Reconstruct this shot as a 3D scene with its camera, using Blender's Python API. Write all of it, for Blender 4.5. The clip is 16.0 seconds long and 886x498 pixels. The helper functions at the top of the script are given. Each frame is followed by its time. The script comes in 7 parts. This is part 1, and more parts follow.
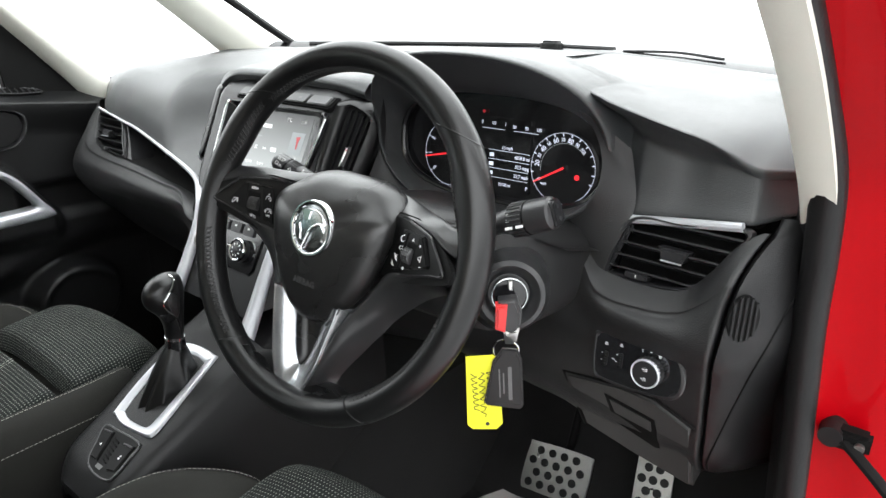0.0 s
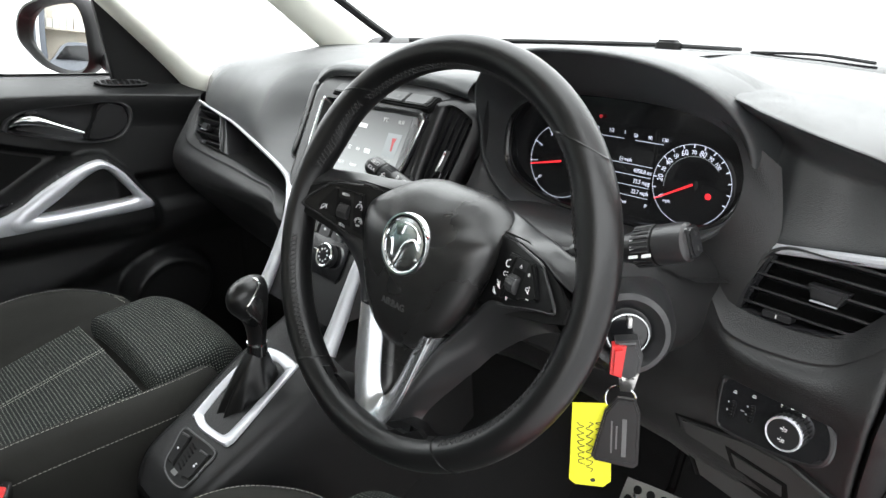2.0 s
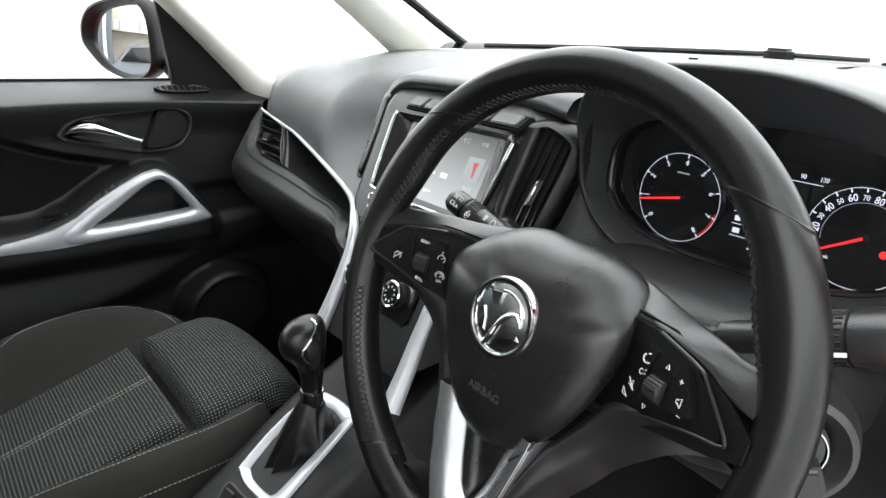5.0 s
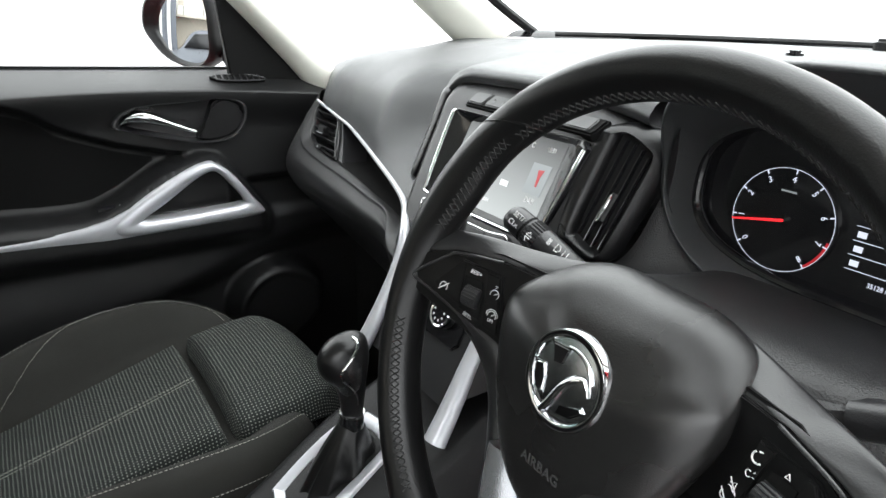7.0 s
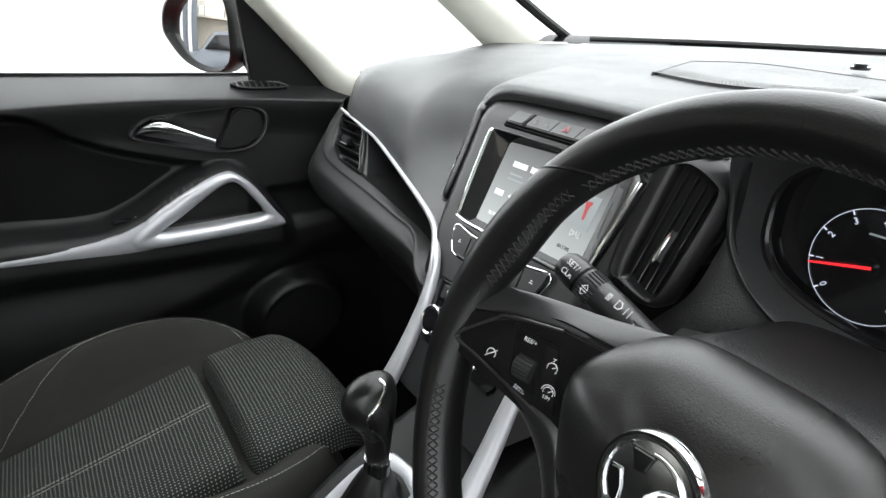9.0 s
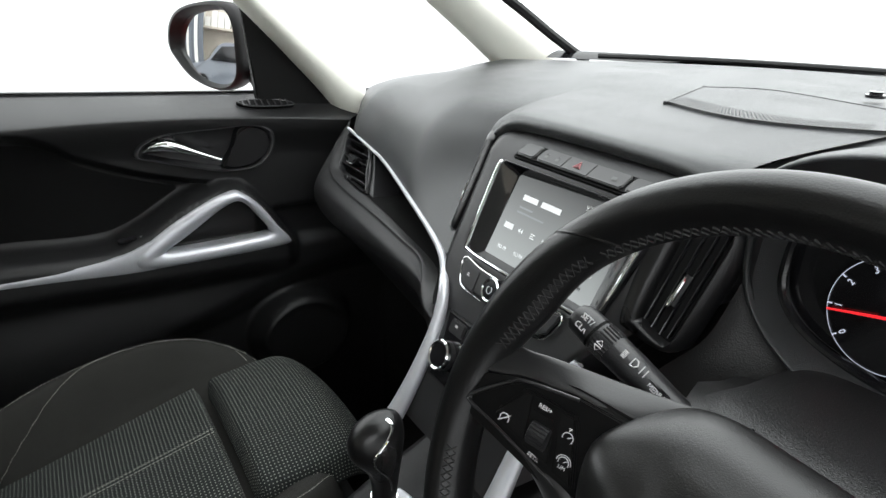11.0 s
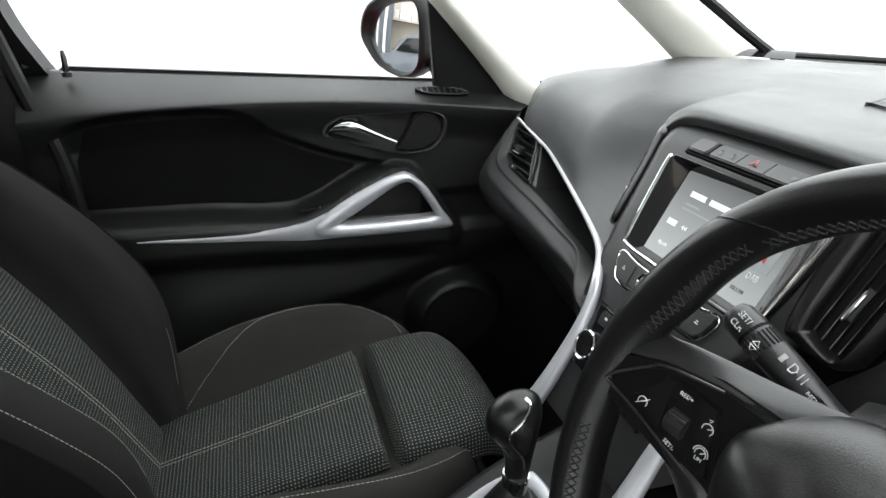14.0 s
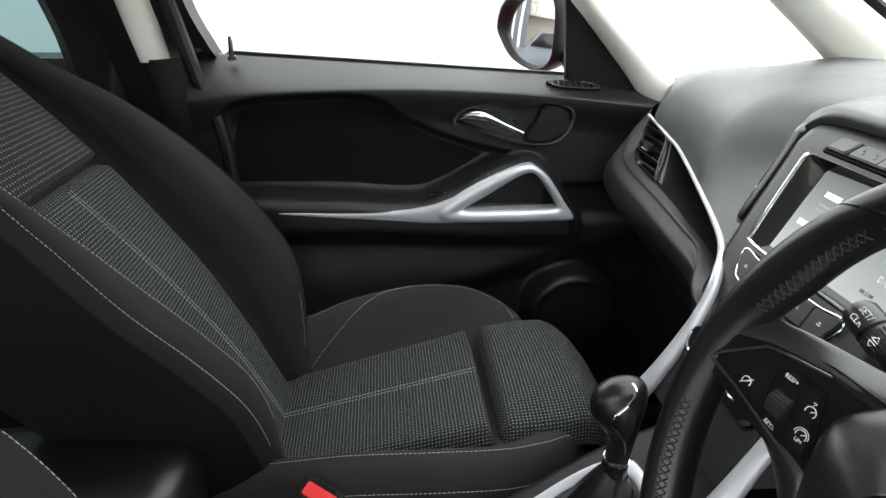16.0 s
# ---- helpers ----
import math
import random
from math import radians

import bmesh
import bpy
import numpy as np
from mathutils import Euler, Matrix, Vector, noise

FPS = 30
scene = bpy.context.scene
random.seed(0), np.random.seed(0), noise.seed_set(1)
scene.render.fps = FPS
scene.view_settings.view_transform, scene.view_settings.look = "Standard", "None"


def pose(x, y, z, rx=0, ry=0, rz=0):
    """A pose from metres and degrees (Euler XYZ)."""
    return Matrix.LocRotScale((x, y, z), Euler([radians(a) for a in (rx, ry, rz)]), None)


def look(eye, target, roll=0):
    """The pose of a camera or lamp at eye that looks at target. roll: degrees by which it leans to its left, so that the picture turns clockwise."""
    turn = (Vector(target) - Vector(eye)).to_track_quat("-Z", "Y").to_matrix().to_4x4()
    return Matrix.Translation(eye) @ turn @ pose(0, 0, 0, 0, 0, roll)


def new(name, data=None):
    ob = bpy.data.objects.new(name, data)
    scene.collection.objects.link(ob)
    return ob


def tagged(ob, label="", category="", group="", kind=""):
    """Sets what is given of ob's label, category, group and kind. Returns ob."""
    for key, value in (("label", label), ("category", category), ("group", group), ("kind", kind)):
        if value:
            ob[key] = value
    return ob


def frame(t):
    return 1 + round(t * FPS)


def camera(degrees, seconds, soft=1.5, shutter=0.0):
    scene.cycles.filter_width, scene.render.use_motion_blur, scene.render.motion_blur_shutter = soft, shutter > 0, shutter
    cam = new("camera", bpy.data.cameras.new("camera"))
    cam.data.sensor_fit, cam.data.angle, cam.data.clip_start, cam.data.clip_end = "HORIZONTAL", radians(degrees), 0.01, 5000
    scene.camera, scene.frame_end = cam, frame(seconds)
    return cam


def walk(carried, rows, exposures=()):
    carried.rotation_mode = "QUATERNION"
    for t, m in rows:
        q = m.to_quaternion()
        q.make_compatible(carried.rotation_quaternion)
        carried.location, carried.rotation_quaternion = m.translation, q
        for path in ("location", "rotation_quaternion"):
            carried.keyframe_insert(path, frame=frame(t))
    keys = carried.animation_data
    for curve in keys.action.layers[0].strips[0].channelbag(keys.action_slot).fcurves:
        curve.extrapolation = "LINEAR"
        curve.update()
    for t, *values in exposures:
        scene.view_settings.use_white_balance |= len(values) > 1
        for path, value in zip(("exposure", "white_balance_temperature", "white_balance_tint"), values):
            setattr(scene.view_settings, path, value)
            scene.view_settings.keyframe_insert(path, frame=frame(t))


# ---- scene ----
cam = camera(68.0, 16.0)
PATH = [
    (0, (0.8268, 0.0384, 1.2315), (-0.0247, 1.1535, 0.7008), 0.36),
    (0.5, (0.8159, 0.0530, 1.2370), (-0.0676, 1.1429, 0.7067), 0.46),
    (1, (0.8051, 0.0647, 1.2340), (-0.1176, 1.1218, 0.7036), 0.54),
    (1.5, (0.7866, 0.0741, 1.2290), (-0.1770, 1.0931, 0.6969), 0.51),
    (2, (0.7606, 0.0900, 1.2225), (-0.2360, 1.0757, 0.6883), 0.61),
    (2.5, (0.7356, 0.1030, 1.2216), (-0.2888, 1.0595, 0.6871), 0.62),
    (3, (0.7161, 0.1127, 1.2209), (-0.3272, 1.0482, 0.6856), 0.67),
    (3.5, (0.6955, 0.1226, 1.2213), (-0.3611, 1.0436, 0.6871), 0.63),
    (4, (0.6760, 0.1335, 1.2216), (-0.3921, 1.0412, 0.6875), 0.69),
    (4.2, (0.6673, 0.1367, 1.2214), (-0.4039, 1.0417, 0.6889), 0.68),
    (6.5, (0.5978, 0.2053, 1.2231), (-0.5347, 1.0210, 0.6736), 0.87),
    (7, (0.5761, 0.2150, 1.2213), (-0.5819, 0.9872, 0.6621), 0.67),
    (7.5, (0.5490, 0.2204, 1.2210), (-0.6173, 0.9764, 0.6568), 0.73),
    (8, (0.5295, 0.2227, 1.2230), (-0.6407, 0.9687, 0.6535), 0.71),
    (8.5, (0.5154, 0.2295, 1.2268), (-0.6593, 0.9687, 0.6578), 0.90),
    (9, (0.5078, 0.2377, 1.2350), (-0.6694, 0.9737, 0.6671), 0.79),
    (11.5, (0.4785, 0.2452, 1.2649), (-0.7065, 0.9720, 0.7013), 0.97),
    (12, (0.4731, 0.2331, 1.2625), (-0.7138, 0.9565, 0.6986), 0.97),
    (12.5, (0.4752, 0.2339, 1.2581), (-0.7164, 0.9492, 0.6939), 1.05),
    (13, (0.4807, 0.2340, 1.2602), (-0.7369, 0.9012, 0.6924), 0.96),
    (13.5, (0.4926, 0.2383, 1.2589), (-0.7885, 0.7714, 0.6892), 0.95),
    (14, (0.5056, 0.2401, 1.2533), (-0.8220, 0.6391, 0.6803), 0.99),
    (14.5, (0.5175, 0.2442, 1.2497), (-0.8353, 0.5415, 0.6742), 1.10),
    (15, (0.5251, 0.2451, 1.2475), (-0.8398, 0.4738, 0.6691), 1.15),
    (15.5, (0.5317, 0.2386, 1.2480), (-0.8395, 0.4183, 0.6669), 1.22),
    (16, (0.5447, 0.2310, 1.2485), (-0.8307, 0.3662, 0.6654), 1.19),
]
walk(cam, [(t, look(eye, target, roll)) for t, eye, target, roll in PATH],
     exposures=[(0, 0.60), (2, 0.60), (4, 0.56), (8, 0.54), (9, 0.44), (11.5, 0.08), (13, 0.12), (16, 0.42)])

# ---- world and light: a bright white photo bay seen through all the windows ----
world = bpy.data.worlds.new("bay_light")
scene.world = world
world.use_nodes = True
world.node_tree.nodes["Background"].inputs[0].default_value = (0.96, 0.985, 1.0, 1)
wn = world.node_tree
direction, height, bright = wn.nodes.new("ShaderNodeTexCoord"), wn.nodes.new("ShaderNodeSeparateXYZ"), wn.nodes.new("ShaderNodeMapRange")
wn.links.new(direction.outputs["Generated"], height.inputs[0])
wn.links.new(height.outputs[2], bright.inputs[0])
bright.inputs[1].default_value, bright.inputs[2].default_value = 0.05, 0.85   # from the white walls up to the lit ceiling
bright.inputs[3].default_value, bright.inputs[4].default_value = 2.7, 3.9
wn.links.new(bright.outputs[0], wn.nodes["Background"].inputs[1])


# ---- materials ----
def material(name, colour, rough=0.5, metal=0.0, bump=0.0, scale=400.0, vary=0.15, stain=0.1, spec=0.5, coat=0.0, detail=3.0):
    """A surface with fine grain (relief), and colour and gloss that vary at two scales."""
    m = bpy.data.materials.new(name)
    m.use_nodes = True
    nt = m.node_tree
    b = nt.nodes["Principled BSDF"]
    b.inputs["Metallic"].default_value = metal
    b.inputs["Specular IOR Level"].default_value = spec
    b.inputs["Coat Weight"].default_value = coat
    b.inputs["Coat Roughness"].default_value = 0.05
    tc = nt.nodes.new("ShaderNodeTexCoord")
    fine = nt.nodes.new("ShaderNodeTexNoise")
    fine.inputs["Scale"].default_value = scale
    fine.inputs["Detail"].default_value = detail
    wide = nt.nodes.new("ShaderNodeTexNoise")
    wide.inputs["Scale"].default_value = 9.0
    wide.inputs["Detail"].default_value = 5.0
    for n in (fine, wide):
        nt.links.new(tc.outputs["Object"], n.inputs["Vector"])
    ramp = nt.nodes.new("ShaderNodeMix")
    ramp.data_type = "RGBA"
    ramp.inputs[6].default_value = (*[c * (1 - vary) for c in colour], 1)
    ramp.inputs[7].default_value = (*[min(1, c * (1 + vary)) for c in colour], 1)
    nt.links.new(fine.outputs["Fac"], ramp.inputs[0])
    stains = nt.nodes.new("ShaderNodeMix")
    stains.data_type = "RGBA"
    stains.blend_type = "MULTIPLY"
    stains.inputs[7].default_value = (1 - stain * 2, 1 - stain * 2, 1 - stain * 2, 1)
    nt.links.new(wide.outputs["Fac"], stains.inputs[0])
    nt.links.new(ramp.outputs[2], stains.inputs[6])
    nt.links.new(stains.outputs[2], b.inputs["Base Color"])
    gloss = nt.nodes.new("ShaderNodeMapRange")
    gloss.inputs[3].default_value = max(0.02, rough - 0.12 * min(1, rough * 2))
    gloss.inputs[4].default_value = min(1, rough + 0.12 * min(1, rough * 2))
    nt.links.new(wide.outputs["Fac"], gloss.inputs[0])
    nt.links.new(gloss.outputs[0], b.inputs["Roughness"])
    if bump:
        bn = nt.nodes.new("ShaderNodeBump")
        bn.inputs["Strength"].default_value = bump
        bn.inputs["Distance"].default_value = 0.0010
        nt.links.new(fine.outputs["Fac"], bn.inputs["Height"])
        nt.links.new(bn.outputs["Normal"], b.inputs["Normal"])
    return m


def glow(name, colour, strength):
    m = bpy.data.materials.new(name)
    m.use_nodes = True
    b = m.node_tree.nodes["Principled BSDF"]
    b.inputs["Base Color"].default_value = (*[c * 0.3 for c in colour], 1)
    b.inputs["Emission Color"].default_value = (*colour, 1)
    b.inputs["Emission Strength"].default_value = strength
    b.inputs["Roughness"].default_value = 0.3
    return m


def woven(name, dark, light, su, sv, size, bump=0.6):
    """Seat cloth woven with small pale flecks in rows; the cloth's own coordinates are metres."""
    m = material(name, dark, rough=0.85, bump=bump, scale=900, vary=0.35, stain=0.08, spec=0.25)
    nt = m.node_tree
    b = nt.nodes["Principled BSDF"]
    uv = nt.nodes.new("ShaderNodeUVMap")
    mp = nt.nodes.new("ShaderNodeMapping")
    mp.inputs["Scale"].default_value = (su, sv, 1)
    vo = nt.nodes.new("ShaderNodeTexVoronoi")
    vo.voronoi_dimensions = "2D"
    vo.inputs["Scale"].default_value = 1.0
    vo.inputs["Randomness"].default_value = 0.12
    less = nt.nodes.new("ShaderNodeMapRange")
    less.inputs[1].default_value, less.inputs[2].default_value = size, size - 0.1
    less.inputs[3].default_value, less.inputs[4].default_value = 0.0, 1.0
    mix = nt.nodes.new("ShaderNodeMix")
    mix.data_type = "RGBA"
    mix.inputs[7].default_value = (*light, 1)
    base = b.inputs["Base Color"].links[0].from_socket
    nt.links.new(uv.outputs[0], mp.inputs[0])
    nt.links.new(mp.outputs[0], vo.inputs["Vector"])
    nt.links.new(vo.outputs["Distance"], less.inputs[0])
    nt.links.new(less.outputs[0], mix.inputs[0])
    nt.links.new(base, mix.inputs[6])
    nt.links.new(mix.outputs[2], b.inputs["Base Color"])
    bn = nt.nodes.new("ShaderNodeBump")
    bn.inputs["Strength"].default_value = 0.7
    bn.inputs["Distance"].default_value = 0.0012
    nt.links.new(vo.outputs["Distance"], bn.inputs["Height"])
    old = b.inputs["Normal"].links[0].from_node
    nt.links.new(old.outputs[0], bn.inputs["Normal"])
    nt.links.new(bn.outputs[0], b.inputs["Normal"])
    return m


def pane_glass(name, tint=(0.97, 0.99, 0.98)):
    m = bpy.data.materials.new(name)
    m.use_nodes = True
    nt = m.node_tree
    out = nt.nodes["Material Output"]
    clear = nt.nodes.new("ShaderNodeBsdfTransparent")
    clear.inputs[0].default_value = (*tint, 1)
    shine = nt.nodes.new("ShaderNodeBsdfGlossy")
    shine.inputs["Roughness"].default_value = 0.02
    mix = nt.nodes.new("ShaderNodeMixShader")
    mix.inputs[0].default_value = 0.025
    nt.links.new(clear.outputs[0], mix.inputs[1])
    nt.links.new(shine.outputs[0], mix.inputs[2])
    nt.links.new(mix.outputs[0], out.inputs[0])
    return m


DASH = material("soft_dash_plastic", (0.038, 0.040, 0.041), 0.38, bump=0.75, scale=900, vary=0.3)
# same plastic as GRAIN, its tone raised to imitate light on fascia and shroud
FASCIA = material("lightened_grained_plastic", (0.0138, 0.0138, 0.0142), 0.42, bump=0.7, scale=700, vary=0.3, spec=0.46)
# drawer tone lifted above FASCIA, standing for light bounced off the floor
DRAWERBOUNCE = material("smooth_floorlit_plastic", (0.034, 0.0335, 0.033), 0.45, bump=0.15, scale=900)
EMBOSS = material("faint_grey_mark", (0.045, 0.045, 0.045), 0.5)
PINKPRINT = material("pale_red_print", (0.42, 0.16, 0.17), 0.5)
SATIN = material("satin_black_plastic", (0.018, 0.018, 0.0187), 0.30, bump=0.12, scale=900)
GRAIN = material("grained_black_plastic", (0.008, 0.008, 0.0085), 0.38, bump=0.5, scale=800, vary=0.25, spec=0.28)
PLATE = material("flat_black_plastic", (0.006, 0.006, 0.006), 0.5, bump=0.1, scale=700, spec=0.12)
HARD = material("hard_black_plastic", (0.018, 0.018, 0.019), 0.30, bump=0.25, scale=700)
DARK = material("matt_black_plastic", (0.004, 0.004, 0.004), 0.7, bump=0.3, scale=500, spec=0.12)
BEZEL = material("grey_black_moulding", (0.019, 0.019, 0.020), 0.34, bump=0.12, scale=900)
# grey of the keys imitates skylight on their upturned faces
SKYKEY = material("skylit_key", (0.050, 0.050, 0.051), 0.42, bump=0.08, scale=900)
DOORTRIM = material("grained_door_plastic", (0.011, 0.0112, 0.0116), 0.36, bump=0.5, scale=800, vary=0.25, spec=0.42)
POD = material("switch_pod_plastic", (0.004, 0.004, 0.0042), 0.34, bump=0.1, scale=900, spec=0.25)
STACK = material("dark_satin_plastic", (0.0065, 0.0065, 0.007), 0.28, bump=0.12, scale=900, spec=0.45)
GLOSS = material("gloss_black_plastic", (0.010, 0.010, 0.011), 0.12, stain=0.05, coat=0.3)
LEATHER = material("black_leather", (0.006, 0.006, 0.0063), 0.30, bump=0.16, scale=900, vary=0.4, stain=0.2, spec=0.42)
PAD = material("airbag_cover_plastic", (0.011, 0.0108, 0.0108), 0.28, bump=0.22, scale=1150, vary=0.35)
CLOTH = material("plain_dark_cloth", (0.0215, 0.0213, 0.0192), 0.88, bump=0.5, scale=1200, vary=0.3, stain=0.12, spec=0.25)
# backrest and shell cloths are set darker than the cushion's CLOTH
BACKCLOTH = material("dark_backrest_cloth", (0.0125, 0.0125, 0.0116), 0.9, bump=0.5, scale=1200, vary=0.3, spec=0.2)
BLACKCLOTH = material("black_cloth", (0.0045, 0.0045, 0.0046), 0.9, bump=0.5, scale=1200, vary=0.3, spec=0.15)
DOTS = woven("flecked_seat_cloth", (0.0125, 0.0145, 0.0138), (0.21, 0.225, 0.20), 190, 185, 0.225)
DASHES = woven("ribbed_seat_cloth", (0.012, 0.013, 0.012), (0.16, 0.16, 0.14), 150, 125, 0.22)
SILVER = material("satin_silver_trim", (0.56, 0.57, 0.60), 0.32, metal=0.45, bump=0.05, scale=900, vary=0.04, stain=0.05)
VEE = material("satin_metallic_trim", (0.50, 0.51, 0.53), 0.24, metal=0.9, bump=0.04, scale=900, vary=0.04, stain=0.05)
CHROME = material("chrome", (0.85, 0.86, 0.87), 0.06, metal=1.0, vary=0.02, stain=0.02)
CREAM = material("cream_pillar_cloth", (0.68, 0.68, 0.61), 0.85, bump=0.5, scale=1300, vary=0.08, stain=0.05, spec=0.2)
RED = material("red_car_paint", (0.33, 0.0012, 0.004), 0.30, vary=0.04, stain=0.08, spec=0.03, coat=0.07)
RUBBER = material("black_rubber", (0.006, 0.006, 0.0063), 0.5, bump=0.3, scale=300, spec=0.28)
STEEL = material("brushed_steel", (0.68, 0.67, 0.65), 0.30, metal=1.0, bump=0.2, scale=500, vary=0.15, stain=0.15)
THREAD = material("pale_thread", (0.30, 0.30, 0.265), 0.8, vary=0.2)
GREYTHREAD = material("grey_thread", (0.014, 0.014, 0.014), 0.8, vary=0.2)
YELLOW = material("yellow_card_tag", (0.80, 0.78, 0.03), 0.45, vary=0.05)
INK = material("black_ink", (0.02, 0.02, 0.02), 0.6)
PRINT = material("white_print", (0.72, 0.72, 0.72), 0.5, vary=0.05)
GREYPRINT = material("grey_print", (0.10, 0.10, 0.10), 0.5)
REDPLASTIC = material("red_plastic", (0.62, 0.03, 0.03), 0.35)
CARPET = material("black_carpet", (0.007, 0.007, 0.007), 0.95, bump=1.0, scale=700, vary=0.5)
PAPER = material("pale_paper_mat", (0.62, 0.60, 0.57), 0.8, vary=0.05, bump=0.2, scale=60)
GLASS = pane_glass("window_glass")
MIRROR = material("mirror_silver", (0.9, 0.91, 0.92), 0.015, metal=1.0, vary=0.0, stain=0.0)
WHITELIT = glow("lit_white", (0.80, 0.84, 1.0), 0.62)
REDLIT = glow("lit_red", (1.0, 0.03, 0.04), 0.9)
REDDIM = glow("dim_red", (0.6, 0.02, 0.03), 0.35)
AMBERLIT = glow("lit_amber", (1.0, 0.45, 0.05), 1.0)
LITSCREEN = glow("radio_screen", (0.80, 0.86, 0.86), 0.6)
LITSCREEN.node_tree.nodes["Principled BSDF"].inputs["Base Color"].default_value = (0.01, 0.01, 0.01, 1)
nt = LITSCREEN.node_tree
co, sep, mr = nt.nodes.new("ShaderNodeTexCoord"), nt.nodes.new("ShaderNodeSeparateXYZ"), nt.nodes.new("ShaderNodeMapRange")
nt.links.new(co.outputs["Generated"], sep.inputs[0])
nt.links.new(sep.outputs[2], mr.inputs[0])
mr.inputs[1].default_value, mr.inputs[2].default_value, mr.inputs[3].default_value, mr.inputs[4].default_value = 0.98, 0.05, 0.03, 0.50
nt.links.new(mr.outputs[0], nt.nodes["Principled BSDF"].inputs["Emission Strength"])
SCREENLIT = glow("lit_screen", (0.30, 0.33, 0.34), 0.55)
SCREENPALE = glow("lit_screen_pale", (0.75, 0.79, 0.80), 0.8)
SCREENDARK = glow("lit_screen_dark", (0.06, 0.065, 0.068), 0.6)
FLOORWHITE = material("pale_painted_floor", (0.42, 0.42, 0.42), 0.5, bump=0.2, scale=30, vary=0.04, stain=0.04)
WALLPALE = material("pale_workshop_wall", (0.55, 0.50, 0.42), 0.8, vary=0.1, scale=20)
WALLDARK = material("grey_strip_curtain", (0.10, 0.11, 0.13), 0.5, vary=0.2, scale=20)
WHITEBOX = material("white_carton", (0.75, 0.73, 0.68), 0.7, vary=0.1, scale=15)
WALLGREY = material("light_wall_grey", (0.74, 0.74, 0.74), 0.8, vary=0.08, scale=6)
BADGEFACE = material("dark_bright_metal", (0.55, 0.57, 0.58), 0.20, metal=1.0, vary=0.1)
GREYCAR = material("grey_car_paint", (0.12, 0.13, 0.15), 0.3, metal=0.4, coat=0.8)


# ---- building tools ----
def spline(pts, n, closed=False):
    """n points along a smooth curve through pts (tuples of any one length)."""
    p = np.array(pts, float)
    k = len(p)
    idx = (lambda i: i % k) if closed else (lambda i: min(max(i, 0), k - 1))
    out = []
    span = k if closed else k - 1
    for j in range(n):
        t = j * span / (n if closed else n - 1)
        i = min(int(t), span - 1)
        f = t - i
        a, b, c, d = (p[idx(i + o)] for o in (-1, 0, 1, 2))
        out.append(0.5 * (2 * b + (c - a) * f + (2 * a - 5 * b + 4 * c - d) * f * f + (3 * b - a - 3 * c + d) * f ** 3))
    return np.array(out)


def table(keys, x):
    """Smooth value at x of a short table of (x, value...) rows."""
    k = np.array(keys, float)
    if x <= k[0, 0]:
        return k[0, 1:]
    if x >= k[-1, 0]:
        return k[-1, 1:]
    i = int(np.searchsorted(k[:, 0], x, side="right")) - 1
    f = (x - k[i, 0]) / (k[i + 1, 0] - k[i, 0])
    lo, hi = k[max(i - 1, 0)], k[min(i + 2, len(k) - 1)]
    h = k[i + 1, 0] - k[i, 0]
    m0 = (k[i + 1, 1:] - lo[1:]) / (k[i + 1, 0] - lo[0]) * h
    m1 = (hi[1:] - k[i, 1:]) / (hi[0] - k[i, 0]) * h
    return ((2 * f ** 3 - 3 * f * f + 1) * k[i, 1:] + (f ** 3 - 2 * f * f + f) * m0 + (3 * f * f - 2 * f ** 3) * k[i + 1, 1:] + (f ** 3 - f * f) * m1)


def smooth(a, b, x):
    f = min(1, max(0, (x - a) / (b - a)))
    return f * f * (3 - 2 * f)


def part(name, bm, mat, parent=None, label="", flat=False, sharp=35):
    """Links a bmesh as one mesh object, under parent if there is one."""
    bmesh.ops.recalc_face_normals(bm, faces=bm.faces) if bm.faces and not flat else None
    me = bpy.data.meshes.new(name)
    bm.to_mesh(me)
    bm.free()
    me.materials.append(mat)
    if not flat and me.polygons:
        me.polygons.foreach_set("use_smooth", [True] * len(me.polygons))
        me.set_sharp_from_angle(angle=radians(sharp))
    ob = new(name, me)
    if parent:
        ob.parent = parent
        ob.matrix_parent_inverse = parent.matrix_world.inverted() if False else Matrix()
    if label:
        ob["label"] = label
    return ob


def thing(name, label, category, group="", kind=""):
    return tagged(new(name), label, category, group, kind)


def loft(sections, loop=False, caps=False, wrap=False):
    """Skin over sections with the same number of points. loop: each section is closed; wrap: the last joins the first."""
    bm = bmesh.new()
    uvl = bm.loops.layers.uv.new("UVMap")
    rows = [[bm.verts.new(p) for p in s] for s in sections]
    sec = [np.array(s, float) for s in sections]
    mid = len(sec[0]) // 2
    vlen = np.r_[0, np.cumsum([np.linalg.norm(sec[i + 1][mid] - sec[i][mid]) for i in range(len(sec) - 1)])]
    ref = sec[len(sec) // 2]
    ulen = np.r_[0, np.cumsum(np.linalg.norm(np.diff(ref, axis=0), axis=1))]
    n = len(rows[0])
    for i in range(len(rows) if wrap else len(rows) - 1):
        a, b = rows[i], rows[(i + 1) % len(rows)]
        for j in range(n if loop else n - 1):
            k = (j + 1) % n
            try:
                f = bm.faces.new((a[j], a[k], b[k], b[j]))
            except ValueError:
                continue
            i2 = min(i + 1, len(vlen) - 1)
            for lp, (uu, vv) in zip(f.loops, ((j, i), (j + 1, i), (j + 1, i2), (j, i2))):
                lp[uvl].uv = (ulen[min(uu, n - 1)], vlen[vv])
    if caps:
        for r in (rows[0], rows[-1]):
            try:
                bm.faces.new(r)
            except ValueError:
                pass
    bmesh.ops.remove_doubles(bm, verts=bm.verts, dist=1e-6)
    return bm


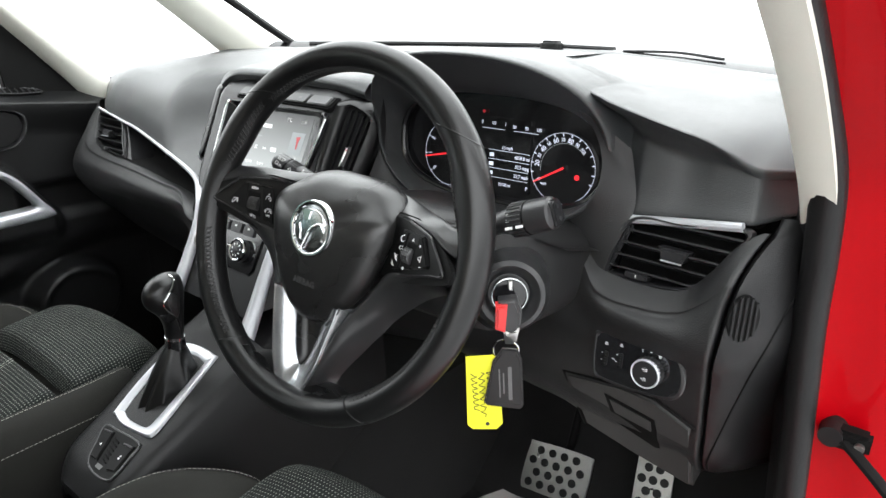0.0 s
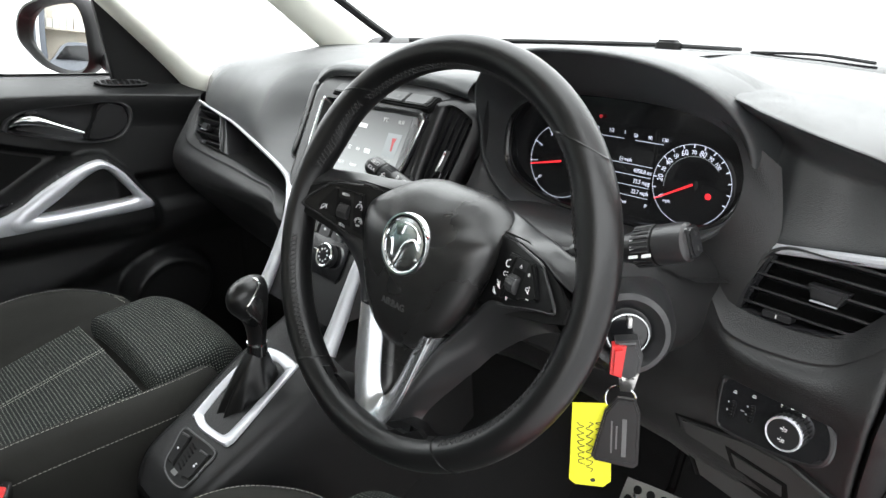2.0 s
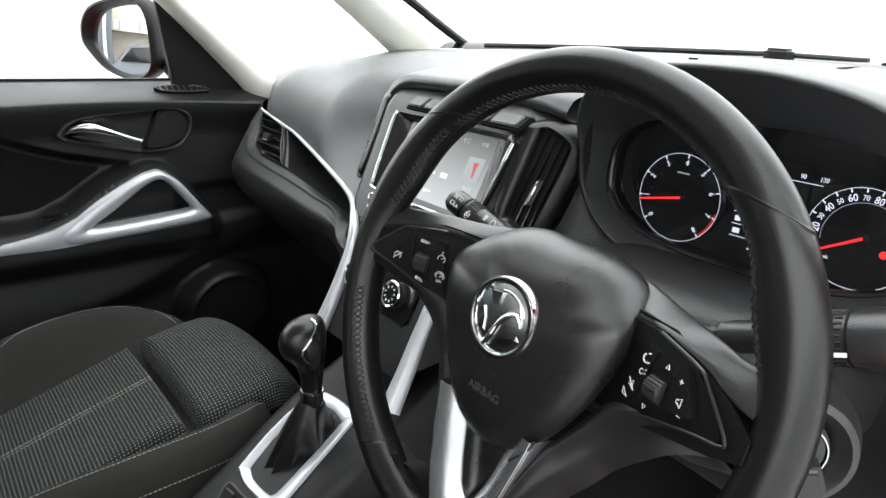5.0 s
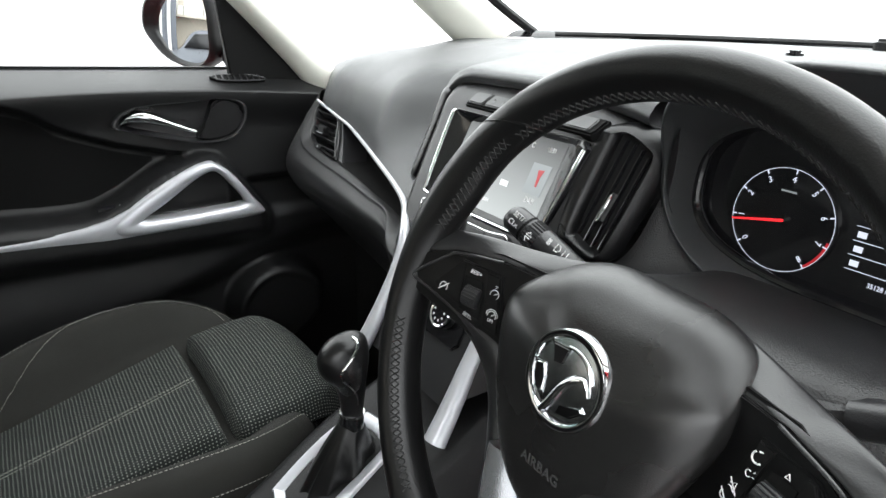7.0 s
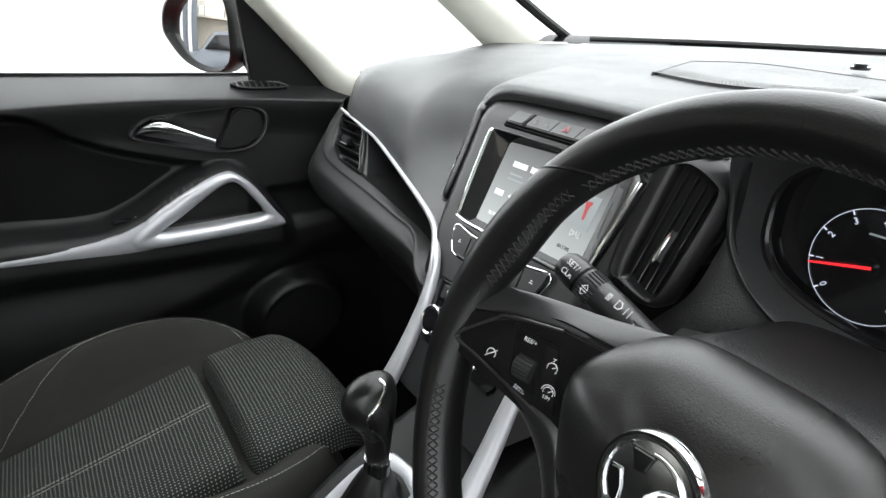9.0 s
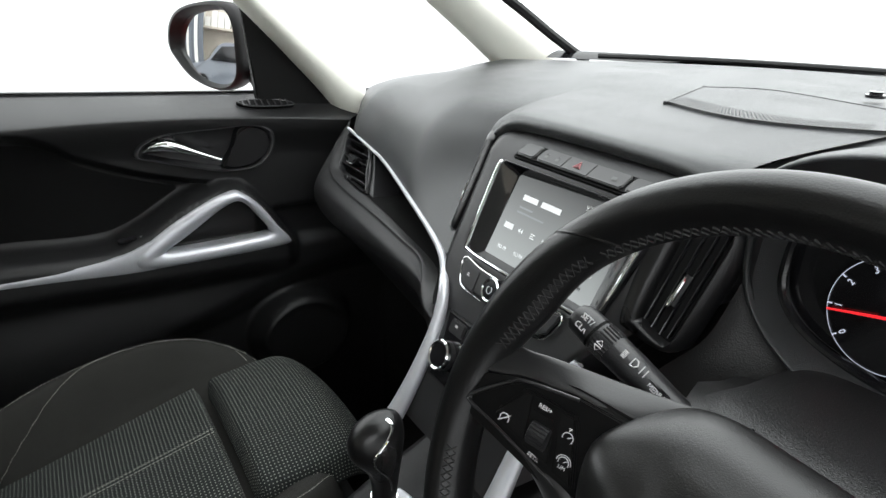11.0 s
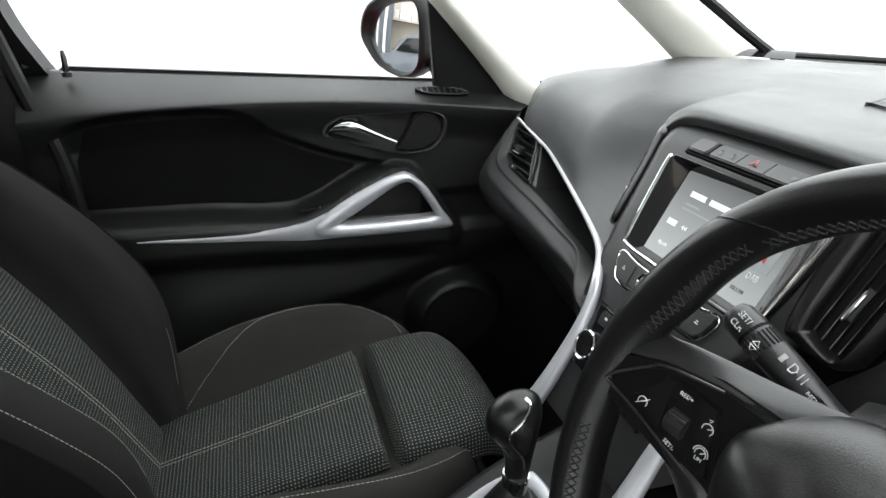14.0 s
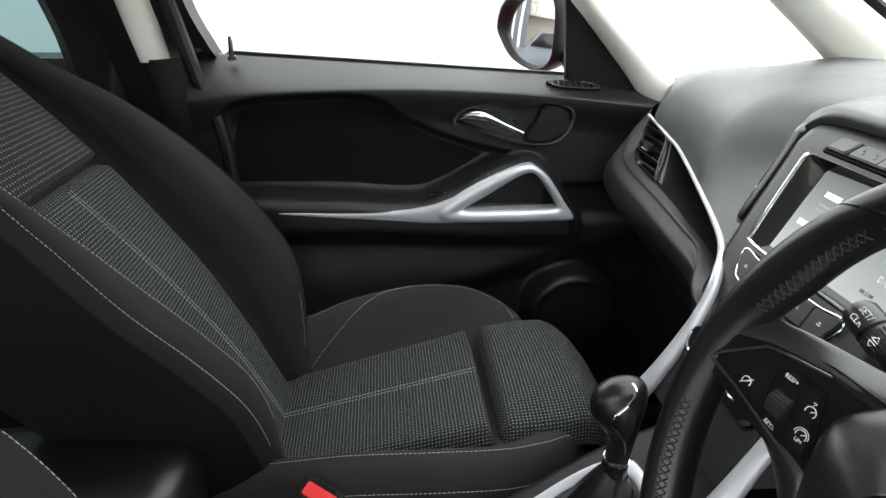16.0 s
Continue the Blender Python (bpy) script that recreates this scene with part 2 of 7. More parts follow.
def solid(bm, thick):
    """Gives a skin a thickness."""
    bmesh.ops.recalc_face_normals(bm, faces=bm.faces)
    bmesh.ops.solidify(bm, geom=bm.faces[:], thickness=thick)
    return bm


def prism(outline, m, depth, bevel=0.0, segs=2, top=None):
    """An outline in the plane of m, from z = -depth to 0, with rounded edges; top: scale of the front face."""
    bm = bmesh.new()
    lo = [bm.verts.new((x, y, -depth)) for x, y in outline]
    cx, cy = np.mean([p[0] for p in outline]), np.mean([p[1] for p in outline])
    s = top or 1.0
    hi = [bm.verts.new((cx + (x - cx) * s, cy + (y - cy) * s, 0)) for x, y in outline]
    f = bm.faces.new(hi)
    bm.faces.new(lo[::-1])
    for i in range(len(lo)):
        j = (i + 1) % len(lo)
        bm.faces.new((lo[i], lo[j], hi[j], hi[i]))
    if bevel:
        bmesh.ops.bevel(bm, geom=list(f.edges), offset=bevel, segments=segs, affect="EDGES", clamp_overlap=True)
    bm.transform(m)
    return bm


def rounded(w, h, r, n=4):
    """A rectangle with round corners, about the origin."""
    pts = []
    for cx, cy, a0 in ((w / 2 - r, h / 2 - r, 0), (r - w / 2, h / 2 - r, 90), (r - w / 2, r - h / 2, 180), (w / 2 - r, r - h / 2, 270)):
        pts += [(cx + r * math.cos(radians(a0 + 90 * i / n)), cy + r * math.sin(radians(a0 + 90 * i / n))) for i in range(n + 1)]
    return pts


def disc(r, n=32, rx=None):
    return [((rx or r) * math.cos(2 * math.pi * i / n), r * math.sin(2 * math.pi * i / n)) for i in range(n)]


def tube(path, radius, n=10, squash=1.0, caps=True):
    """A round bar along path; radius is a number or one for each point."""
    p = [Vector(q) for q in path]
    secs = []
    up = Vector((0, 0, 1))
    side = None
    for i, q in enumerate(p):
        d = (p[min(i + 1, len(p) - 1)] - p[max(i - 1, 0)]).normalized()
        if side is None:
            side = d.cross(up if abs(d.z) < 0.95 else Vector((1, 0, 0))).normalized()
        side = (side - d * side.dot(d)).normalized()
        top = side.cross(d).normalized()
        r = radius[i] if hasattr(radius, "__len__") else radius
        secs.append([q + side * (r * math.cos(2 * math.pi * k / n)) + top * (r * squash * math.sin(2 * math.pi * k / n)) for k in range(n)])
    return loft(secs, loop=True, caps=caps)


def box(lo, hi, bevel=0.0, m=None):
    bm = bmesh.new()
    bmesh.ops.create_cube(bm, size=1)
    for v in bm.verts:
        v.co = Vector([(a + b) / 2 + c * (b - a) for a, b, c in zip(lo, hi, v.co)])
    if bevel:
        bmesh.ops.bevel(bm, geom=bm.edges[:], offset=bevel, segments=2, affect="EDGES", clamp_overlap=True)
    if m:
        bm.transform(m)
    return bm


def join(*bms):
    out = bms[0]
    for b in bms[1:]:
        me = bpy.data.meshes.new("join")
        b.to_mesh(me)
        b.free()
        out.from_mesh(me)
        bpy.data.meshes.remove(me)
    return out


def basis(origin, right, up):
    """A plane's pose: local x to the right, local y up, local z out of the plane."""
    r = Vector(right).normalized()
    u = (Vector(up) - r * Vector(up).dot(r)).normalized()
    n = r.cross(u)
    m = Matrix((r, u, n)).transposed().to_4x4()
    m.translation = origin
    return m


def writing(name, text, size, m, mat, parent, align="CENTER", thin=0.0003, wide=1.0):
    """Letters as a mesh, upright in the plane of m."""
    cu = bpy.data.curves.new(name, "FONT")
    cu.body, cu.size, cu.extrude, cu.align_x, cu.align_y, cu.resolution_u = text, size, thin, align, "CENTER", 2
    tmp = new(name, cu)
    bpy.context.view_layer.update()
    me = bpy.data.meshes.new_from_object(tmp.evaluated_get(bpy.context.evaluated_depsgraph_get()))
    bpy.data.objects.remove(tmp)
    bpy.data.curves.remove(cu)
    me.transform(m @ Matrix.Diagonal((wide, 1, 1, 1)))
    me.materials.clear()
    me.materials.append(mat)
    ob = new(name, me)
    ob.parent = parent
    return ob


def stitches(path, normal, mat, parent, name="stitching", step=0.0045, length=0.003, r=0.0006):
    """A row of single thread stitches along a path, as one part."""
    p = np.array(path, float)
    d = np.r_[0, np.cumsum(np.linalg.norm(np.diff(p, axis=0), axis=1))]
    bm = bmesh.new()
    lift = Vector(normal) * r * 0.6
    for s in np.arange(0, d[-1] - length, step):
        a, b = (Vector([np.interp(q, d, p[:, k]) for k in range(3)]) + lift for q in (s, s + length))
        way = (b - a).normalized()
        side = way.cross(Vector(normal)).normalized() * r
        up = Vector(normal) * r
        ring0 = [bm.verts.new(a + v) for v in (side, up, -side)]
        ring1 = [bm.verts.new(b + v) for v in (side, up, -side)]
        for i in range(2):
            bm.faces.new((ring0[i], ring0[i + 1], ring1[i + 1], ring1[i]))
        bm.faces.new(ring0)
        bm.faces.new(ring1[::-1])
    ob = part(name, bm, mat, parent, flat=True)
    ob["kind"] = "stuff"
    return ob


def bars(name, m, rows, mat, parent, height=0.0012):
    """Unreadable writing as plain bars: rows of (x, y, width)."""
    bm = bmesh.new()
    for x, y, w in rows:
        b = [bm.verts.new((x + dx * w / 2, y + dy * height / 2, 0.0004)) for dx, dy in ((-1, -1), (1, -1), (1, 1), (-1, 1))]
        bm.faces.new(b)
    bm.transform(m)
    return part(name, bm, mat, parent, flat=True)


# ---- the dashboard ----
def base_line(x):
    return 1.57 - 0.75 * x * x, 1.118 - 0.012 * (x / 0.7) ** 2


def pad_left(x):
    y, z = table([(-0.73, 0.775, 1.035), (-0.690, 0.748, 1.026), (-0.660, 0.736, 1.016), (-0.640, 0.731, 1.0105), (-0.557, 0.7345, 0.990), (-0.493, 0.728, 0.982), (-0.33, 0.690, 0.967), (-0.175, 0.650, 0.954), (-0.13, 0.640, 0.950)], x)
    zc = 1.126 - 0.035 * (x / 0.72) ** 4
    q = 0.090 * smooth(-0.37, -0.19, x)
    yb, zb = base_line(x)
    return [(y + 0.03, z - 0.006), (y + 0.004, z - 0.003), (y, z + 0.004), (y + 0.014 + q, z + 0.32 * (zc - z)), (y + 0.055 + q, z + 0.68 * (zc - z)), (y + 0.13 + q / 2, z + 0.90 * (zc - z)),
            (1.0, zc), (0.5 * (1.0 + yb), 0.4 * zc + 0.6 * zb + 0.003), (yb, zb), (yb + 0.03, zb - 0.03)]


def pad_centre(x):
    y, z = table([(-0.215, 0.750, 1.000), (-0.190, 0.718, 1.045), (-0.164, 0.704, 1.080), (-0.138, 0.700, 1.106), (-0.103, 0.699, 1.122), (-0.05, 0.699, 1.126), (0.05, 0.700, 1.127), (0.13, 0.705, 1.123), (0.18, 0.722, 1.110), (0.24, 0.75, 1.095)], x)
    yb, zb = base_line(x)
    zc = 1.130
    return [(y + 0.07, z - 0.022), (y + 0.012, z - 0.016), (y, z - 0.008), (y + 0.002, z), (y + 0.02, z + 0.55 * (zc - z) + 0.002), (y + 0.09, z + 0.9 * (zc - z) + 0.001),
            (1.0, zc), (0.5 * (1.0 + yb), 0.4 * zc + 0.6 * zb + 0.003), (yb, zb), (yb + 0.03, zb - 0.03)]


LEDGE = [(0.470, 0.770, 1.100), (0.500, 0.728, 1.136), (0.520, 0.716, 1.136), (0.535, 0.713, 1.131), (0.575, 0.730, 1.115), (0.602, 0.738, 1.106), (0.631, 0.745, 1.097), (0.655, 0.750, 1.086), (0.677, 0.757, 1.074), (0.70, 0.765, 1.068), (0.74, 0.78, 1.060)]


def hood_skin(x, y):
    """Height of the hood's outer skin, an arch that sinks and flattens towards the glass."""
    cz, h, p = table([(0.70, 1.066, 0.112, 2.4), (0.75, 1.065, 0.1125, 2.35), (0.84, 1.055, 0.111, 2.3), (1.02, 1.03, 0.098, 2.0)], y)
    d = abs(x - 0.358) / float(table([(0.72, 0.174), (0.76, 0.178), (0.84, 0.186), (1.02, 0.190)], y)[0])
    return cz + h * (1 - d ** p) ** (1 / p) if d < 1 and y < 1.1 else -1.0


def pad_top(x, y):
    """The pad's top: a plain sheet with the hood's swell melted into it."""
    ly, lz = table(LEDGE, x)
    yb, zb = base_line(x)
    zc = 1.128 - 0.04 * (x / 0.72) ** 4
    if y > 1.0:
        f = (y - 1.0) / (yb - 1.0)
        plain = zc + (zb - zc) * f * (2 - f)
    else:
        f = max(0.0, (y - ly) / (1.0 - ly))
        start = lz if x > 0.5 else 1.115
        plain = start + (zc - start) * (f * f * (3 - 2 * f) if start > zc else f * (2 - f))
    skin = hood_skin(x, y) - 0.003 + 0.004 * smooth(0.76, 0.84, y)
    e = max(0.0, 0.016 - abs(skin - plain))
    return max(skin, plain) + e * e / 0.064


def pad_right(x):
    """Fascia above the vent, an overhanging ledge that runs on from the hood, and the top back to the glass."""
    y, z = table([(0.515, 0.775, 0.99), (0.545, 0.765, 0.996), (0.56, 0.757, 0.996), (0.62, 0.757, 1.003), (0.69, 0.750, 1.014), (0.74, 0.758, 1.024)], x)
    ly, lz = table(LEDGE, x)
    yb, zb = base_line(x)
    under = 1 - smooth(0.60, 0.685, x)
    turn = 1.3 * max(0.0, x - 0.688)
    zu = lz - 0.010 - 0.024 * under
    yu = max(y + 0.014, ly + 0.006 + 0.030 * under)
    front = [(y + 0.03, z - 0.006), (y, z), (y + 0.35 * (yu - y), z + 0.35 * (zu - z)), (y + 0.8 * (yu - y), z + 0.8 * (zu - z)), (yu, zu), (ly + 0.004 + 0.010 * under, lz - 0.010), (ly, lz - 0.001)]
    back = [(yy, pad_top(x, yy)) for yy in (ly + 0.012, ly + 0.04, ly + 0.08, ly + 0.13, 0.93, 1.0, 1.08, 1.18)] + [(0.5 * (1.18 + yb), pad_top(x, 0.5 * (1.18 + yb))), (yb, zb), (yb + 0.03, zb - 0.03)]
    return [(a + turn, b) for a, b in front] + [(a + turn * max(0, 1 - k / 4), b) for k, (a, b) in enumerate(back)]


def pad_behind(x):
    yb, zb = base_line(x)
    return [(yy, pad_top(x, yy)) for yy in (0.765, 0.78, 0.80, 0.83, 0.87, 0.91, 0.95, 1.0, 1.08, 1.18)] + [(0.5 * (1.18 + yb), pad_top(x, 0.5 * (1.18 + yb))), (yb, zb), (yb + 0.03, zb - 0.03)]


dashboard = thing("dashboard", "deep black soft-touch plastic dashboard under the windscreen", "dashboard")


def pad(profile, x0, x1, n, name, label):
    def side(x, y):
        lim = float(table([(0.70, 0.658), (0.745, 0.662), (0.79, 0.705), (0.82, 0.733), (1.0, 0.735), (1.3, 0.735)], y)[0])
        return x if x > -0.60 else -0.60 + (x + 0.60) * (lim - 0.60) / 0.13

    secs = [[(side(x, y), y, z) for y, z in spline(profile(x), 60)] for x in np.linspace(x0, x1, n)]
    return part(name, loft(secs), DASH, dashboard, label, sharp=60)


pad(pad_left, -0.73, -0.150, 50, "passenger_pad", "smooth black upper pad sweeping down to a silver strip")
pad(pad_centre, -0.215, 0.169, 40, "centre_pad", "black upper pad with a brow over the screen")
pad(pad_behind, 0.150, 0.49, 56, "hood_pad", "black upper pad behind the hood")
pad(pad_right, 0.485, 0.74, 70, "driver_pad", "black upper pad with a raised ledge beside the hood")


# hood over the instruments: a tunnel from the dials to the lip, and its outer skin back to the pad
def ring(cx, cz, w, h, n, power=2.6):
    pts = []
    for i in range(n):
        a = 2 * math.pi * i / n
        c, s = math.cos(a), math.sin(a)
        pts.append((cx + w * math.copysign(abs(c) ** (2 / power), c), cz + h * math.copysign(abs(s) ** (2 / power), s), c, s))
    return pts


HN = 72
hood_rings = []
for k, (cx, cz, w, h, y0, top, right, left, power) in enumerate([
        (0.359, 1.050, 0.158, 0.069, 0.770, 0, 0, 0, 2.8), (0.359, 1.051, 0.161, 0.0730, 0.752, -0.01, 0, 0, 2.7), (0.359, 1.066, 0.166, 0.100, 0.724, -0.052, 0.016, 0.0, 2.5),
        (0.360, 1.068, 0.170, 0.107, 0.720, -0.060, 0.018, 0.0, 2.4), (0.360, 1.068, 0.174, 0.110, 0.726, -0.057, 0.020, 0.0, 2.4),
        (0.360, 1.066, 0.177, 0.1115, 0.750, -0.047, 0.024, 0.01, 2.35), (0.357, 1.055, 0.186, 0.111, 0.84, -0.02, 0.0, 0.0, 2.3), (0.355, 1.03, 0.19, 0.098, 1.02, 0, 0, 0, 2.0)]):
    pts = ring(cx, cz, w, h, HN, power)
    hood_rings.append([(x, y0 + max(0, s) * top + max(0, c) * right + max(0, -c) * left, z) for x, z, c, s in pts])
fine = []
arr = np.array(hood_rings)
for j in range(HN):
    fine.append(spline(arr[:, j], 30))
fine = np.array(fine).transpose(1, 0, 2)
part("instrument_hood", loft([list(map(tuple, r)) for r in fine], loop=True), DASH, dashboard, "arched black hood over the dials", sharp=70)


# lower fascia, one skin from end to end
def fascia(x):
    a = abs(x)
    end = smooth(0.685, 0.70, a)
    back = 0.5 * (math.hypot(a - 0.684, 0.006) + a - 0.684) * 2.0 if x < 0 else 0.0
    r0 = table([(-0.76, 0.752, 1.024), (-0.690, 0.748, 1.021), (-0.668, 0.741, 1.000), (-0.660, 0.728, 0.972), (-0.648, 0.712, 0.946), (-0.630, 0.707, 0.936), (-0.606, 0.704, 0.930), (-0.558, 0.701, 0.924), (-0.505, 0.700, 0.921), (-0.41, 0.694, 0.915), (-0.33, 0.686, 0.909), (-0.247, 0.674, 0.907), (-0.20, 0.662, 0.905), (-0.10, 0.600, 0.905), (0.10, 0.62, 0.90), (0.20, 0.745, 0.955), (0.50, 0.745, 0.955), (0.532, 0.738, 0.930), (0.60, 0.736, 0.926), (0.645, 0.736, 0.936), (0.666, 0.738, 0.960), (0.683, 0.742, 1.000), (0.70, 0.750, 1.012), (0.76, 0.752, 1.012)], x)
    r1 = table([(-0.76, 0.712, 0.985), (-0.705, 0.712, 0.985), (-0.692, 0.718, 0.988), (-0.682, 0.714, 0.975), (-0.668, 0.700, 0.947), (-0.650, 0.693, 0.935), (-0.630, 0.689, 0.927), (-0.571, 0.685, 0.920), (-0.437, 0.680, 0.913), (-0.33, 0.672, 0.908), (-0.247, 0.660, 0.907), (-0.12, 0.602, 0.897), (0.12, 0.62, 0.89), (0.20, 0.740, 0.945), (0.50, 0.735, 0.945), (0.54, 0.715, 0.914), (0.60, 0.710, 0.910), (0.648, 0.710, 0.918), (0.675, 0.708, 0.940), (0.700, 0.706, 0.968), (0.76, 0.705, 0.968)], x)
    r2 = table([(-0.76, 0.669, 0.900), (-0.56, 0.664, 0.896), (-0.33, 0.652, 0.890), (-0.20, 0.632, 0.893), (-0.12, 0.605, 0.876), (0.12, 0.63, 0.87), (0.20, 0.735, 0.90), (0.50, 0.722, 0.90), (0.56, 0.700, 0.890), (0.69, 0.684, 0.890), (0.76, 0.684, 0.890)], x)
    r3 = table([(-0.76, 0.682, 0.841), (-0.56, 0.672, 0.850), (-0.25, 0.655, 0.855), (-0.12, 0.62, 0.83), (0.12, 0.65, 0.83), (0.20, 0.735, 0.85), (0.50, 0.716, 0.845), (0.70, 0.708, 0.832), (0.76, 0.708, 0.832)], x)
    r4 = table([(-0.76, 0.74, 0.775), (-0.25, 0.72, 0.77), (-0.12, 0.67, 0.77), (0.12, 0.70, 0.77), (0.20, 0.76, 0.765), (0.50, 0.752, 0.765), (0.70, 0.742, 0.755), (0.76, 0.742, 0.755)], x)
    r5 = table([(-0.76, 0.83, 0.69), (-0.12, 0.76, 0.68), (0.20, 0.80, 0.70), (0.46, 0.798, 0.69), (0.50, 0.789, 0.688), (0.70, 0.783, 0.672), (0.76, 0.783, 0.672)], x)
    return [(y + back, z) for y, z in (r0, r1, r2, r3, r4, r5, (r5[0] + 0.16, r5[1] - 0.10))]


xs = np.unique(np.r_[np.linspace(-0.765, -0.70, 16), np.linspace(-0.70, -0.60, 44), np.linspace(-0.60, -0.12, 40), np.linspace(-0.12, 0.5, 40), np.linspace(0.5, 0.66, 18), np.linspace(0.66, 0.765, 26)])


def fascia_edge(z):
    """How far the fascia reaches towards the driver's door at each height."""
    return float(table([(0.58, 0.662), (0.632, 0.664), (0.777, 0.669), (0.856, 0.674), (0.897, 0.678), (0.928, 0.680), (0.961, 0.684), (0.995, 0.695), (1.03, 0.715)], z)[0])


def fascia_row(x):
    f = fascia(min(x, 0.692))
    row = [(x, y, z) for y, z in spline(f[:2] + [(f[1][0] - 0.003, f[1][1] - 0.006)] + f[2:], 48)]
    if x > 0.6:
        over = max(0.0, x - 0.692) / 0.012
        row = [(0.6 + (min(x, 0.692) - 0.6) * (fascia_edge(z) - 0.6) / 0.092 + 0.006 * min(1, over) ** 0.5, y + 0.004 * min(1, over) ** 2 + 0.04 * max(0, over - 1), z) for _, y, z in row]
    return row


xs = [x for x in xs if x < 0.692] + [0.692, 0.694, 0.697, 0.700, 0.704, 0.708, 0.716]
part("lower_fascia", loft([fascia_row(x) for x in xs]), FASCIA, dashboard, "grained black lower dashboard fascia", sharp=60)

# top edge of the glovebox lid
part("glovebox_seam", tube([(x, fascia(x)[3][0] - 0.0004, fascia(x)[3][1] + 0.004) for x in np.linspace(-0.67, -0.17, 30)], 0.0011, 5), DARK, dashboard, "thin seam over the glovebox")
part("glovebox_edge", tube([(x, fascia(x)[3][0] - 0.0006, fascia(x)[3][1] + 0.0020) for x in np.linspace(-0.67, -0.17, 30)], 0.0007, 5), BEZEL, dashboard)

# pocket behind the silver strip, and the one behind the driver's vent
part("pocket_liner", loft([[(x, y + dy, z + dz) for dy, dz in ((0.012, -0.008), (0.075, -0.004), (0.085, -0.05))] + [(x, fascia(x)[0][0] + 0.08, fascia(x)[0][1] - 0.004), (x, fascia(x)[0][0] - 0.002, fascia(x)[0][1] + 0.001)]
     for x in np.linspace(-0.64, -0.12, 30) for y, z in [pad_left(x)[2]]]), DARK, dashboard, "dark storage pocket")
part("pocket_liner", loft([[(x, y + dy, z + dz) for dy, dz in ((0.012, -0.008), (0.06, -0.01), (0.065, -0.05), (0.06, -0.10), (0.0, -0.10))] for x in np.linspace(0.53, 0.695, 8) for y, z in [pad_right(max(x, 0.56))[1]]]), DARK, dashboard, "dark vent pocket")

# satin silver strips that sweep into the console
STRIP = [(-0.645, 0.730, 1.0095), (-0.557, 0.7325, 0.990), (-0.493, 0.7265, 0.982), (-0.33, 0.688, 0.967), (-0.175, 0.646, 0.953), (-0.100, 0.608, 0.942), (-0.080, 0.588, 0.905), (-0.078, 0.566, 0.860), (-0.080, 0.540, 0.812), (-0.084, 0.516, 0.775)]
radii = spline([(0.0026,), (0.0029,), (0.0031,), (0.0036,), (0.0045,), (0.006,), (0.0078,), (0.009,), (0.0105,), (0.012,)], 60)[:, 0]
part("silver_strip", tube(spline(STRIP, 60), list(radii), 14), SILVER, dashboard, "satin silver trim strip")
WING = [(0.112, 0.622, 0.945), (0.100, 0.596, 0.905), (0.098, 0.570, 0.855), (0.100, 0.548, 0.815), (0.104, 0.522, 0.776)]
part("silver_strip", tube(spline(WING, 40), list(np.linspace(0.006, 0.013, 40)), 14), SILVER, dashboard, "satin silver trim strip")
# chrome strip over the driver's vent
part("vent_strip", tube(spline([(0.553, 0.756, 0.993), (0.61, 0.752, 1.001), (0.682, 0.744, 1.012)], 12), 0.0052, 10), SILVER, dashboard, "satin silver strip above a vent")
part("side_cheek_trim", prism([(0, 0), (0.022, 0.062), (0.012, 0.066), (-0.022, -0.006)], basis((0.540, 0.742, 0.926), (1, -0.05, 0), (0, 0.15, 1)), 0.02, 0.003), GLOSS, dashboard)

# end panel beside the driver's door, across a gap from the fascia
def end_row(x, y, z):
    e = fascia_edge(z)
    return [(e + dx, y + dy, z) for dx, dy in ((0.0075, 0.04), (0.0085, 0.010), (0.012, 0.004), (0.022, 0.008), (0.045, 0.034), (0.068, 0.072), (0.080, 0.13))]


ends = [end_row(0, y, z) for y, z in spline(fascia(0.692), 48)]
part("end_panel", loft([[(x, y + 0.02, z + 0.012) for x, y, z in ends[0]]] + ends), GRAIN, dashboard, "grained black end panel facing the door", sharp=60)
part("panel_seam", tube([(fascia_edge(z) + dx, y + float(np.interp(dx, [0.012, 0.022, 0.045, 0.068], [0.004, 0.008, 0.034, 0.072])) - 0.0004, z) for y, z in spline(fascia(0.692), 48)[6:40] for dx in [float(np.interp(z, [0.70, 0.97], [0.016, 0.064]))]], 0.0012, 5), DARK, dashboard)

# storage drawer under the light switch
DRAWER = basis((0.58, 0.7535, 0.752), (1, -0.09, 0), (0, -0.42, 1))
part("drawer", prism([(-0.088, 0.014), (-0.004, 0.029), (0.041, 0.031), (0.086, 0.004), (0.082, -0.123), (0.006, -0.104), (-0.072, -0.087)][::-1], DRAWER @ Matrix.Translation((0, 0, 0.0055)), 0.03, 0.004, 3), DRAWERBOUNCE, dashboard, "smooth coin drawer front, greyed to suggest floor light")
# flat dark patch stands in for the shade inside the finger recess
part("drawer_pull", prism([(-0.030, 0.007), (0.039, -0.006), (0.042, -0.063), (0.036, -0.066), (-0.018, -0.047), (-0.022, -0.043)][::-1], DRAWER @ Matrix.Translation((0, 0, 0.0064)), 0.004, 0.0006), DARK, dashboard, "dark patch painting the shade of a finger recess")
part("drawer_lip", prism([(-0.025, 0.003), (0.036, -0.009), (0.036, -0.034), (-0.019, -0.026)][::-1], DRAWER @ Matrix.Translation((0, 0, 0.0076)), 0.006, 0.0024), DRAWERBOUNCE, dashboard)
